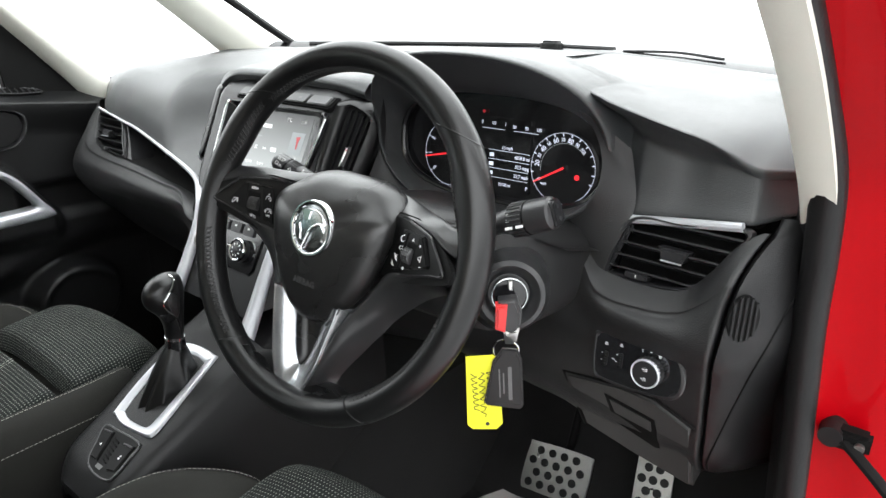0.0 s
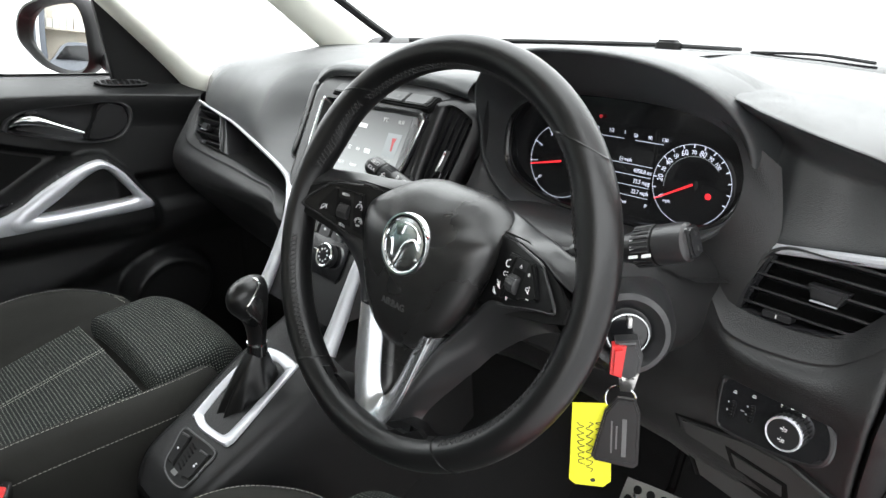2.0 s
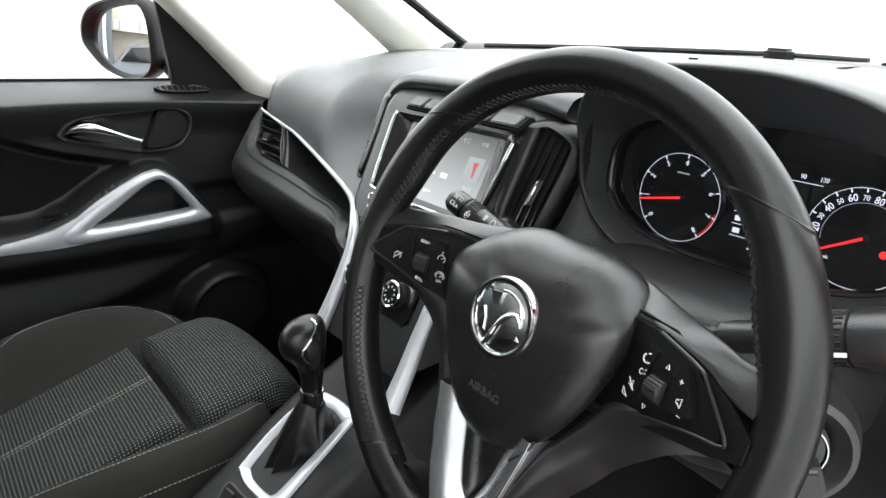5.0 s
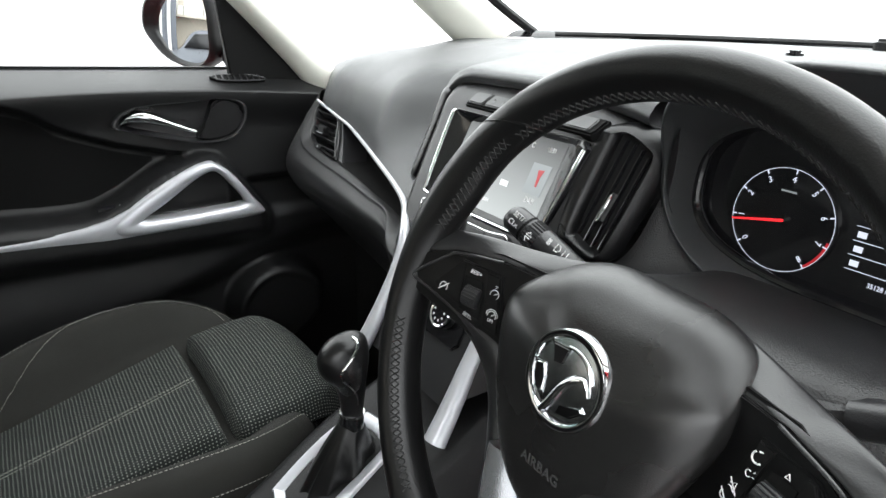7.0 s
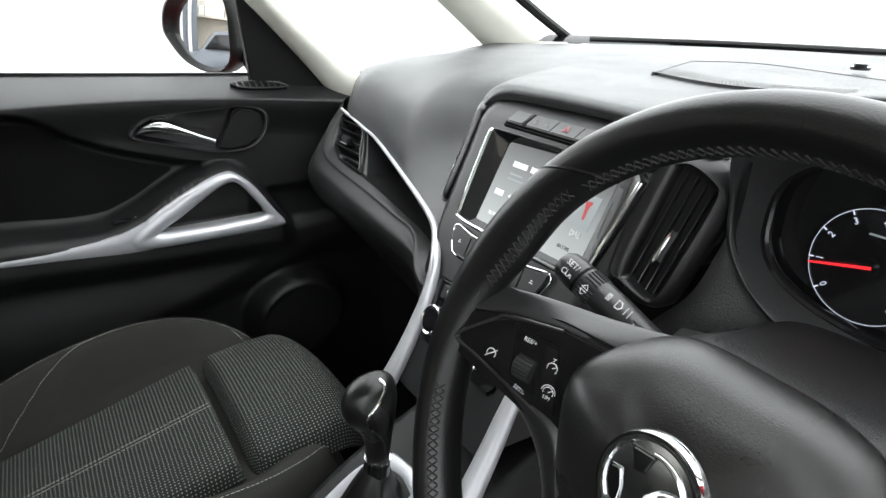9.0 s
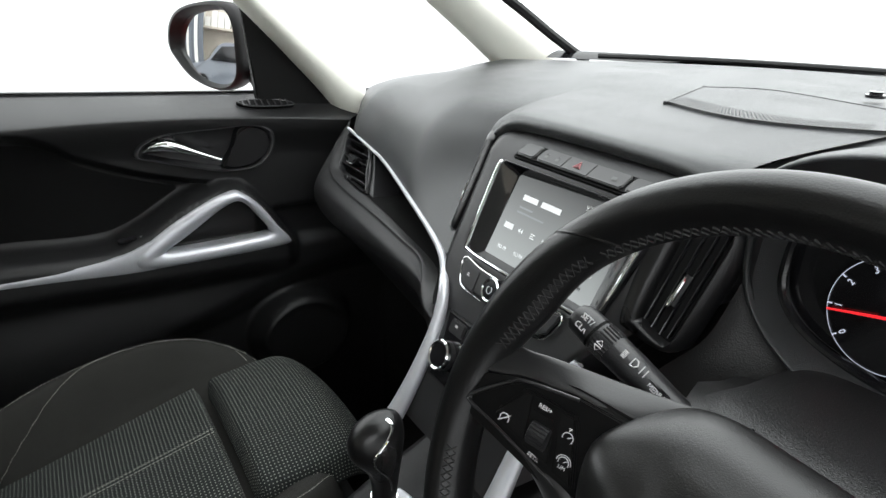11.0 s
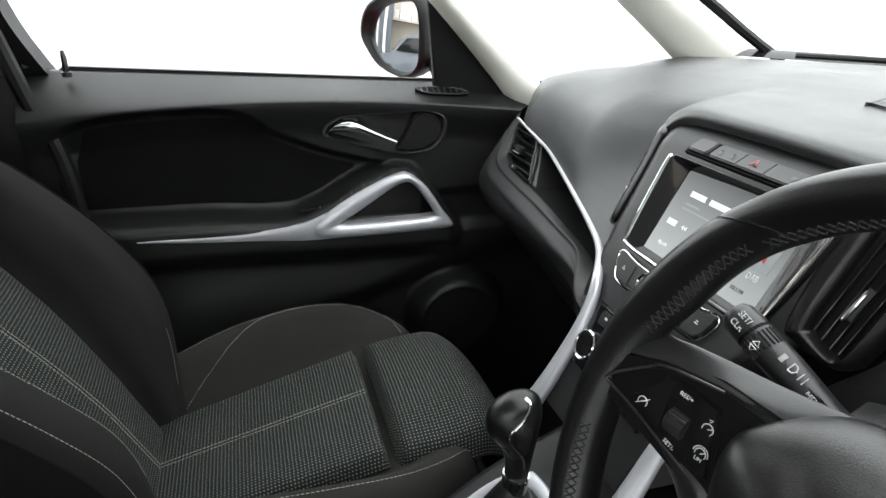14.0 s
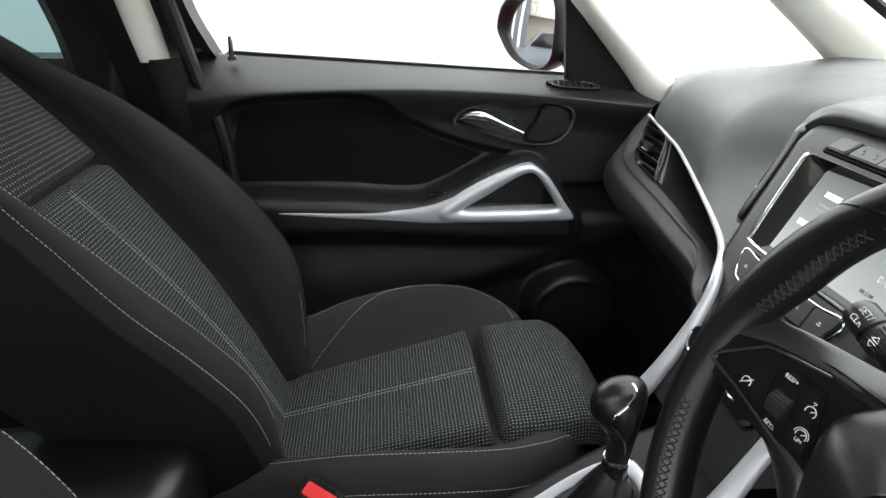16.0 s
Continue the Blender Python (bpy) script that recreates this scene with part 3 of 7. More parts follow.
part("drawer_gap", tube([tuple(DRAWER @ Vector((x, y, 0.002))) for x, y in [(-0.074, -0.09), (-0.092, 0.015), (-0.004, 0.033), (0.042, 0.035), (0.088, 0.007)]], 0.0030, 6), DARK, dashboard)

# slots for demisting in the end of the dashboard
GR = basis((0.7065, 0.6985, 0.931), (0.80, 0.58, 0), (0.20, 0.16, 1))
part("end_grille", prism(disc(0.026, 28, 0.016), GR, 0.004, 0.001), DARK, dashboard, "oval slotted demister grille")
for k in range(5):
    o = -0.011 + 0.0055 * k
    hgt = 0.025 * math.sqrt(max(0.1, 1 - (o / 0.0165) ** 2))
    part("grille_slat", prism([(o - 0.0014, -hgt), (o + 0.0014, -hgt), (o + 0.0014, hgt), (o - 0.0014, hgt)], GR @ Matrix.Translation((0, 0, 0.002)), 0.003, 0.0006), GRAIN, dashboard)

# loudspeaker cover on top of the dashboard
SPK = basis((0.03, 1.02, 1.1335), (1, 0, 0), (0, 1, 0.0))
outline = [(-0.091, -0.120), (-0.088, -0.124), (-0.014, -0.139), (0.045, -0.130), (0.114, -0.084), (0.165, -0.02), (0.14, 0.05), (0.03, 0.075), (-0.092, 0.085), (-0.150, 0.026), (-0.152, 0.020)]
part("speaker_cover", prism([tuple(p) for p in spline(outline, 48, True)], SPK, 0.006, 0.002), DASH, dashboard, "flush loudspeaker cover with a pierced edge")
ring_ = [tuple(SPK @ Vector((x, y, 0.0002))) for x, y in spline(outline, 60, True)]
part("cover_gap", tube(ring_ + ring_[:1], 0.0006, 5, caps=False), GRAIN, dashboard)
holes = bmesh.new()
for row in range(9):
    for col in range(46):
        cx = -0.090 + col * 0.0046 + (row % 2) * 0.0023 - 0.0010 * row
        cy = float(table([(-0.10, -0.116), (-0.014, -0.131), (0.045, -0.122), (0.114, -0.076), (0.14, -0.05)], cx)[0]) + row * 0.0046
        v = [holes.verts.new((cx + 0.0014 * math.cos(a), cy + 0.0014 * math.sin(a), 0.0006)) for a in (0, 1.05, 2.1, 3.14, 4.19, 5.24)]
        holes.faces.new(v)
holes.transform(SPK)
tagged(part("speaker_holes", holes, DARK, dashboard, flat=True), kind="stuff")
part("light_sensor", prism(disc(0.012, 20), SPK @ Matrix.Translation((0.012, 0.15, 0.008)), 0.008, 0.004), GLOSS, dashboard, "small black light sensor dome")


# ---- air vents ----
def slatted_vent(outline, y, label, lean, mid, rise, tabx, wheelx):
    """A vent with level slats inside an outline of (x, z) corners; rise: how far its face leans back."""
    v = thing("air_vent", label, "air vent")
    m = basis((mid[0], y, mid[1]), (1, lean, 0), (0, rise, 1))
    line = [(x - mid[0], (z - mid[1]) * math.sqrt(1 + rise * rise)) for x, z in spline(outline, 64, True)]
    k = lambda f: [(a * f, b * f) for a, b in line]
    bm = loft([[(a, b, h) for a, b in k(f)] for f, h in ((0.90, -0.034), (0.92, -0.001), (0.95, 0.0025), (0.99, 0.002), (1.02, -0.004))], loop=True)
    bm.transform(m)
    part("surround", bm, HARD, v, "thin black surround")
    part("throat", prism(k(0.93), m @ Matrix.Translation((0, 0, -0.032)), 0.004), DARK, v)
    lo, hi = min(b for a, b in line), max(b for a, b in line)
    for i in range(5):
        z = lo + (hi - lo) * (i + 0.9) / 5.7
        left = [line[j][0] + (line[(j + 1) % 64][0] - line[j][0]) * (z - line[j][1]) / (line[(j + 1) % 64][1] - line[j][1]) for j in range(64) if (line[j][1] - z) * (line[(j + 1) % 64][1] - z) < 0]
        x0, x1 = min(left) * 0.93, max(left) * 0.93
        bm = box((x0, -0.0011, -0.024), (x1, 0.0011, -0.001), 0.0008, Matrix.Translation((0, z, 0)) @ Matrix.Rotation(radians(-16), 4, "X"))
        bm.transform(m)
        part("slat", bm, BEZEL, v)
    part("tab", prism([(-0.018, 0.007), (0.018, 0.007), (0.012, -0.007), (-0.012, -0.007)], m @ Matrix.Translation((tabx, 0.004, 0.0075)), 0.018, 0.0025), HARD, v, "sliding direction tab")
    part("tab_edge", box((tabx - 0.012, -0.0045, 0.0055), (tabx + 0.012, -0.003, 0.0088), 0.0004, m), SILVER, v)
    part("thumb_wheel", prism(rounded(0.028, 0.007, 0.002), m @ Matrix.Translation((wheelx, lo + 0.0085, 0.004)), 0.014, 0.001), HARD, v, "small air shut-off wheel")
    part("mark", box((wheelx - 0.0006, lo + 0.0065, 0.004), (wheelx + 0.0006, lo + 0.0105, 0.0045), 0, m), PRINT, v)
    return v


slatted_vent([(0.556, 0.994), (0.62, 1.002), (0.688, 1.010), (0.684, 0.987), (0.668, 0.958), (0.648, 0.934), (0.60, 0.924), (0.545, 0.925), (0.534, 0.931)], 0.7415, "black slatted air vent under a silver strip by the driver's door", -0.07, (0.608, 0.962), 0.18, 0.008, -0.030)
slatted_vent([(-0.661, 0.997), (-0.605, 0.996), (-0.556, 0.984), (-0.533, 0.953), (-0.510, 0.926), (-0.558, 0.926), (-0.604, 0.931), (-0.634, 0.939), (-0.646, 0.948), (-0.655, 0.970)], 0.7175, "black slatted air vent at the passenger end of the dashboard", 0.0, (-0.592, 0.957), 0.55, -0.006, 0.004)
# wedge between the vent and the pocket, with two raised edges
wedge = [Vector((-0.556, 0.735, 0.983)), Vector((-0.509, 0.7015, 0.923)), Vector((-0.490, 0.7045, 0.9185)), Vector((-0.548, 0.737, 0.982))]
bm = loft([[tuple(p + Vector((0, d, 0))) for p in wedge] for d in (0.003, 0.05)], loop=True, caps=True)
part("pocket_divider", bm, HARD, dashboard, "black wedge beside the vent", flat=True)
for a, b, r in ((0, 1, 0.0022), (3, 2, 0.0016)):
    part("divider_edge", tube([tuple(wedge[a]), tuple(wedge[a].lerp(wedge[b], 0.5) + Vector((0.003, 0, 0))), tuple(wedge[b])], r, 8), BEZEL, dashboard)
part("pocket_rib", tube([(-0.486, 0.782, 0.945), (-0.482, 0.777, 0.925), (-0.477, 0.770, 0.908)], [0.0008, 0.0012, 0.0022], 6), BEZEL, dashboard, "small rib in the pocket")

# ---- the centre stack ----
stack = thing("centre_stack", "black centre stack with screen, buttons and air vents", "control panel")
ST = basis((0, 0.68, 1.085), (1, 0, 0), (0, 0.48, 1))
K = 1.1092


def st(x, z, lift=0.0):
    return ST @ Matrix.Translation((x, (z - 1.085) * K, lift))


def stack_y(x, z):
    flank = max(0.0, abs(x) - 0.118)
    curve = 0.62 * flank + 3.2 * flank ** 2
    return 0.68 + 0.48 * (z - 1.085) + curve


secs = []
for z in np.linspace(1.117, 0.80, 80):
    w = float(table([(0.79, 0.086), (0.86, 0.090), (0.90, 0.096), (0.94, 0.110), (0.97, 0.134), (1.00, 0.165), (1.03, 0.186), (1.065, 0.192), (1.09, 0.178), (1.105, 0.150), (1.118, 0.118)], z)[0])
    rim = smooth(1.083, 1.120, z) * 0.018
    row = []
    for u in np.linspace(-1, 1, 81):
        x = u * w
        edge = max(0, abs(u) - 0.93) / 0.07
        dip = 0.012 * smooth(-0.100, -0.070, x) * (1 - smooth(0.105, 0.125, x)) * smooth(0.980, 0.992, z) * (1 - smooth(1.070, 1.080, z))
        row.append((x, stack_y(x, z) + rim + dip + 0.012 * edge ** 2, z))
    secs.append([(row[0][0], row[0][1] + 0.09, z)] + row + [(row[-1][0], row[-1][1] + 0.09, z)])
part("stack_body", loft(secs), BEZEL, stack, "satin black moulded stack body", sharp=70)

PANEL = [(-0.090, 1.077), (-0.084, 1.081), (0.128, 1.082), (0.134, 1.076), (0.118, 0.990), (0.110, 0.983), (-0.080, 0.983), (-0.087, 0.990)]
flatten = lambda pts: [(x, (z - 1.085) * K) for x, z in pts]
INNER = [(-0.062, 1.070), (-0.058, 1.0735), (0.098, 1.0775), (0.102, 1.0735), (0.097, 0.992), (0.092, 0.987), (-0.062, 0.985), (-0.066, 0.989)]
mixed = lambda f: [(a + (c - a) * f, b + (d - b) * f) for (a, b), (c, d) in zip(PANEL, INNER)]
part("screen_surround", loft([[tuple(ST @ Vector((x, (z - 1.085) * K, h))) for x, z in mixed(f)] for f, h in ((-0.1, -0.004), (-0.06, 0.0025), (0.05, 0.0030), (0.12, 0.0022), (0.92, -0.0060), (1.0, -0.0085))], loop=True), GLOSS, stack, "gloss black screen surround sloping inwards")
edge = [(-0.086, 1.078), (-0.091, 1.070), (-0.088, 0.994), (-0.082, 0.984), (-0.03, 0.982), (0.05, 0.982), (0.110, 0.984), (0.119, 0.994), (0.134, 1.074)]
part("chrome_edge", tube([tuple(ST @ Vector((x, (z - 1.085) * K, 0.0035))) for x, z in spline(edge, 50)], 0.0021, 8), CHROME, stack, "thin chrome edge")
part("screen", prism(flatten([(-0.062, 1.0735), (0.103, 1.0785), (0.098, 0.986), (-0.067, 0.984)]), ST @ Matrix.Translation((0, 0, -0.0066)), 0.002), LITSCREEN, stack, "lit grey radio screen")
for x, w in ((-0.030, 0.024), (0.003, 0.030)):
    bars("station_name", st(x, 1.0545, -0.0062), [(0, 0, w)], SCREENPALE, stack, 0.0062)
bars("station_lines", st(-0.018, 1.0445, -0.0062), [(-0.013, 0, 0.022), (-0.003, -0.0055, 0.044)], SCREENLIT, stack, 0.0020)
for x, w in ((-0.046, 0.015), (0.034, 0.013)):
    bars("screen_key", st(x, 1.0235, -0.0062), [(0, 0, w)], SCREENPALE, stack, 0.0065)
for x, k in ((-0.026, -1), (0.014, 1)):
    bm = bmesh.new()
    for o in (-0.0022, 0.0022):
        bm.faces.new([bm.verts.new((o + k * px, py, 0.0004)) for px, py in ((-0.0020, 0.0026), (0.0020, 0.0), (-0.0020, -0.0026))])
    bm.transform(st(x, 1.0235, -0.0062))
    part("skip_mark", bm, SCREENPALE, stack, flat=True)
bars("list_mark", st(-0.006, 1.0235, -0.0062), [(0, 0.0022, 0.007), (-0.001, 0, 0.005), (0, -0.0022, 0.007)], SCREENPALE, stack, 0.0011)
for x, txt in ((-0.043, "98.5 FM"), (-0.015, "92.5 FM"), (0.013, "95.8 FM"), (0.072, "101.5 FM")):
    writing("preset_label", txt, 0.0056, st(x, 1.0015, -0.0060), SCREENDARK if x > 0.05 else SCREENPALE, stack, wide=0.8)
writing("temperature", "9°C", 0.0085, st(0.052, 1.067, -0.0062), PRINT, stack, wide=0.8)
writing("clock", "10:31", 0.0075, st(0.084, 1.067, -0.0062), PRINT, stack, wide=0.8)
writing("source_label", "DAB", 0.009, st(0.080, 1.016, -0.0060), PRINT, stack, wide=0.8)
part("cover_picture", prism(flatten([(0.066, 1.052), (0.094, 1.0525), (0.092, 1.022), (0.065, 1.022)]), ST @ Matrix.Translation((0, 0, -0.0060)), 0.001), SCREENLIT, stack, "small grey picture with a red mark")
part("red_mark", prism(flatten([(0.077, 1.046), (0.086, 1.047), (0.083, 1.040), (0.0828, 1.030), (0.0802, 1.030), (0.079, 1.039)]), ST @ Matrix.Translation((0, 0, -0.0056)), 0.001), REDDIM, stack)

BUTTON = ST @ Matrix.Translation((0, (1.0985 - 1.085) * K, 0.0005)) @ Matrix.Rotation(radians(-30), 4, "X")
for x0, x1 in ((-0.0690, -0.0420), (-0.0365, 0.0015), (0.0025, 0.0385), (0.0395, 0.0835), (0.0885, 0.1290)):
    left_r, right_r = (0.0025 if x0 in (-0.0690, -0.0365, 0.0885) else 0.0004), (0.0025 if x1 in (-0.0420, 0.0835, 0.1290) else 0.0004)
    outline = [(x0 - 0.0012, -0.0085 + left_r), (x0 - 0.0012 + left_r, -0.0090), (x1 - right_r, -0.0090), (x1, -0.0085 + right_r), (x1 + 0.0016, 0.0085 - right_r), (x1 + 0.0016 - right_r, 0.0092), (x0 + 0.0004 + left_r, 0.0092), (x0 + 0.0004, 0.0085 - left_r)]
    part("top_button", prism(outline, BUTTON, 0.012, 0.0013, 3), SKYKEY, stack, "push button, its grey suggesting skylight")
tray = [(-0.0740, -0.0118), (0.1330, -0.0118), (0.1370, -0.0060), (0.1390, 0.0118), (-0.0700, 0.0118), (-0.0735, 0.0060)]
part("button_tray", prism(tray, BUTTON @ Matrix.Translation((0, 0, -0.0022)), 0.010, 0.002), DARK, stack, "dark gap round the buttons")
part("hazard_mark", tube([tuple(BUTTON @ Vector((0.0205 + 0.0052 * math.sin(a), -0.0008 + 0.0052 * math.cos(a), 0.0003))) for a in (0, 2.094, 4.189, 6.283)], 0.0006, 5), PINKPRINT, stack, "pale red warning triangle")
part("hazard_mark", tube([tuple(BUTTON @ Vector((0.0205 + 0.0026 * math.sin(a), -0.0008 + 0.0026 * math.cos(a), 0.0003))) for a in (0, 2.094, 4.189, 6.283)], 0.0005, 5), PINKPRINT, stack, "pale red warning triangle")
for x in (-0.026, -0.009):
    bars("lock_mark", BUTTON @ Matrix.Translation((x, -0.001, 0.0003)), [(0, -0.001, 0.0042)], GREYPRINT, stack, 0.0032)
    part("lock_mark", tube([tuple(BUTTON @ Vector((x + 0.0014 * math.cos(a), 0.0002 + 0.0018 * math.sin(a), 0.0004))) for a in np.linspace(0, math.pi, 8)], 0.0003, 4), GREYPRINT, stack)
bars("button_mark", BUTTON @ Matrix.Translation((0.070, -0.001, 0.0003)), [(0, 0, 0.006)], GREYPRINT, stack, 0.004)

for side in (-1, 1):
    pod = [(side * x, z) for x, z in ((0.012, 0.9730), (0.050, 0.9735), (0.076, 0.9765), (0.0825, 0.9745), (0.0830, 0.9690), (0.0760, 0.9560), (0.0660, 0.9490), (0.012, 0.9470))]
    part("key_pod", prism(flatten(pod[::side]), ST @ Matrix.Translation((0, 0, 0.0030)), 0.01, 0.0015), GLOSS, stack, "gloss black pod of radio keys")
    edge = spline([(side * x, z) for x, z in ((0.014, 0.9733), (0.050, 0.9740), (0.076, 0.9772), (0.0832, 0.9745), (0.0836, 0.9685), (0.0765, 0.9552), (0.0660, 0.9480), (0.030, 0.9462))], 40)
    part("key_chrome", tube([tuple(ST @ Vector((x, (z - 1.085) * K, 0.0032))) for x, z in edge], 0.0009, 6), CHROME, stack, "thin chrome edge")
    for x0, x1 in ((0.014, 0.0455), (0.0465, 0.0800)):
        key = [(side * x, z) for x, z in ((x0, 0.9715), (x1, 0.9725 + 0.003 * (x1 > 0.05)), (x1, 0.9690), (x1 - 0.006 * (x1 > 0.05), 0.9560), (x1 - 0.015 * (x1 > 0.05), 0.9505), (x0, 0.9495))]
        part("radio_key", prism(flatten(key[::side]), ST @ Matrix.Translation((0, 0, 0.0046)), 0.006, 0.0012), BEZEL, stack, "black radio key")
        bars("key_mark", st(side * (x0 + x1) / 2, 0.9620, 0.0048), [(0, 0, 0.0050), (0, 0.0022, 0.003)], PRINT, stack, 0.0012)


def dial(x, z, r, label, mark=None):
    k = part("dial", prism(disc(r, 36), st(x, z, 0.014), 0.02, 0.001), HARD, stack, label)
    bm = loft([[tuple(st(x, z, h) @ Vector((rr * math.cos(a), rr * math.sin(a), 0))) for a in np.linspace(0, 2 * math.pi, 40, endpoint=False)] for rr, h in ((r * 1.02, 0.010), (r * 1.04, 0.0145), (r * 0.95, 0.0158), (r * 0.84, 0.0148), (r * 0.82, 0.0138))], loop=True)
    part("dial_ring", bm, CHROME, k, "bright chrome ring")
    part("dial_face", prism(disc(r * 0.83, 30), st(x, z, 0.0150), 0.004, 0.001), GLOSS, k)
    return k


pw = dial(-0.011, 0.963, 0.0125, "power and volume dial with chrome ring")
part("power_mark", tube([tuple(st(-0.011, 0.963, 0.0154) @ Vector((0.004 * math.sin(a), 0.004 * math.cos(a), 0))) for a in np.linspace(0.5, 2 * math.pi - 0.5, 16)], 0.0004, 5), PRINT, pw)
part("climate_panel", prism(flatten([(-0.075, 0.922), (0.080, 0.922), (0.074, 0.860), (0.066, 0.852), (-0.066, 0.852), (-0.072, 0.860)]), ST @ Matrix.Translation((0, 0, 0.003)), 0.01, 0.003), GLOSS, stack, "black climate control panel")
for x in (-0.045, -0.015, 0.015, 0.045):
    part("climate_key", prism(rounded(0.027, 0.016, 0.003), st(x, 0.910, 0.006), 0.008, 0.0015), HARD, stack)
    bars("climate_mark", st(x, 0.912, 0.0063), [(0, 0, 0.005)], PRINT, stack, 0.003)
bars("amber_light", st(-0.018, 0.917, 0.0063), [(0, 0, 0.005)], AMBERLIT, stack, 0.0018)
dial(-0.046, 0.880, 0.0165, "temperature dial with chrome ring")
d2 = dial(0.040, 0.882, 0.0165, "fan dial with chrome ring")
for k in range(9):
    a = k * 0.7
    bars("dial_mark", st(0.040, 0.882, 0.0153) @ Matrix.Rotation(a, 4, "Z") @ Matrix.Translation((0, 0.009, 0)), [(0, 0, 0.0022)], PRINT, d2, 0.003)
bars("dial_line", st(0.012, 0.884, 0.0033), [(0, 0, 0.022)], PRINT, stack, 0.0007)


# upright air vents in the flanks of the stack
def flank_vent(side):
    v = thing("air_vent", "tall black air vent with upright slats beside the screen", "air vent", "stack vents")

    def pt(x, z, lift=0.0):
        return Vector((side * x, stack_y(side * x, z) - lift, z))

    mouth = [(0.1515, 1.0915), (0.1575, 1.0925), (0.1680, 1.0860), (0.1775, 1.0775), (0.1800, 1.0720), (0.1805, 1.0600), (0.1770, 1.0200), (0.1735, 0.9880), (0.1710, 0.9815), (0.1660, 0.9825), (0.1500, 0.9960), (0.1465, 1.0020), (0.1475, 1.0400), (0.1500, 1.0850)]
    outside = [(0.1350, 1.0960), (0.1560, 1.1010), (0.1730, 1.0935), (0.1850, 1.0820), (0.1885, 1.0740), (0.1885, 1.0600), (0.1850, 1.0200), (0.1810, 0.9850), (0.1770, 0.9745), (0.1660, 0.9740), (0.1420, 0.9860), (0.1330, 0.9960), (0.1300, 1.0400), (0.1330, 1.0850)]
    inn, out = spline(mouth, 70, True), spline(outside, 70, True)
    rows = []
    for f, lift in ((0.0, -0.006), (0.0, 0.001), (0.08, 0.0045), (0.35, 0.0085), (0.70, 0.0110), (0.86, 0.0115), (0.96, 0.0095), (1.0, 0.006), (1.02, -0.003)):
        rows.append([tuple(pt(o[0] + (i[0] - o[0]) * f, o[1] + (i[1] - o[1]) * f, lift)) for o, i in zip(out, inn)])
    part("surround", loft(rows, loop=True), STACK, v, "raised satin black surround", sharp=50)
    part("throat", loft([[tuple(pt(0.1640 + (x - 0.1640) * k, 1.036 + (z - 1.036) * k, 0.0008)) for x, z in inn] for k in (1.02, 0.7, 0.35, 0.02)], loop=True, caps=True), DARK, v)
    for xt, xb, zt, zb in ((0.1570, 0.1505, 1.0860, 0.9990), (0.1640, 0.1570, 1.0835, 0.9930), (0.1705, 0.1635, 1.0780, 0.9880), (0.1765, 0.1690, 1.0715, 0.9860)):
        rows = []
        for f in np.linspace(0, 1, 10):
            a = pt(xt + (xb - xt) * f, zt + (zb - zt) * f, 0.0010)
            rows.append([a + Vector((-0.0008 * side, 0, 0)), a + Vector((-0.0005 * side, -0.0062, 0)), a + Vector((0.0005 * side, -0.0062, 0)), a + Vector((0.0008 * side, 0, 0))])
        part("slat", loft([[tuple(q) for q in r] for r in rows], loop=True, caps=True), GLOSS, v)
    a, b = pt(0.1645, 1.0370, 0.0105), pt(0.1615, 1.0120, 0.0105)
    part("tab", tube([a, a.lerp(b, 0.12), a.lerp(b, 0.88), b], [0.0010, 0.0021, 0.0021, 0.0010], 8), CHROME, v, "chrome direction tab")
    part("tab_block", tube([a + Vector((0, 0.006, 0)), b + Vector((0, 0.006, 0))], 0.0034, 8), HARD, v)
    return v


flank_vent(1)
flank_vent(-1)

# sloping cheek between the stack and the dials, butting on the hood's rim
def patch(left, right, sag, name, mat, label):
    """A smooth skin between two edges of the dashboard."""
    rows = []
    for a, b in zip(spline(left, 30), spline(right, 30)):
        a, b = Vector(tuple(a)), Vector(tuple(b))
        rows.append([tuple(a.lerp(b, g) + Vector((0, sag * math.sin(math.pi * g), 0))) for g in np.linspace(0, 1, 14)])
    return part(name, loft(rows), mat, dashboard, label, sharp=70)


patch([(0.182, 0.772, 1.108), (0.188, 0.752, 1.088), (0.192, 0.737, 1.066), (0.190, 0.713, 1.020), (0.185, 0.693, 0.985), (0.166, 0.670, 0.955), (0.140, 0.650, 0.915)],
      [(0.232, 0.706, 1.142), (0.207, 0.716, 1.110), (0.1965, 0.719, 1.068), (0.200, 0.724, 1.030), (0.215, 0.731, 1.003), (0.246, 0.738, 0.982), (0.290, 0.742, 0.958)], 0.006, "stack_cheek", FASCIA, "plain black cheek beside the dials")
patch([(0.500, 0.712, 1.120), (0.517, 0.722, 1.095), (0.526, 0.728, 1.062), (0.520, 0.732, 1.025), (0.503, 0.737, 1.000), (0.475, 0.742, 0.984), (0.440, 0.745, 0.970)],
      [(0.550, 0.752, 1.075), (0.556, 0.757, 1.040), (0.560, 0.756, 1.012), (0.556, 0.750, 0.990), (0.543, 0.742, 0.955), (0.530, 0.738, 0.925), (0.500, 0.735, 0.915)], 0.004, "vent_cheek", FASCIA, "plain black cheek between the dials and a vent")

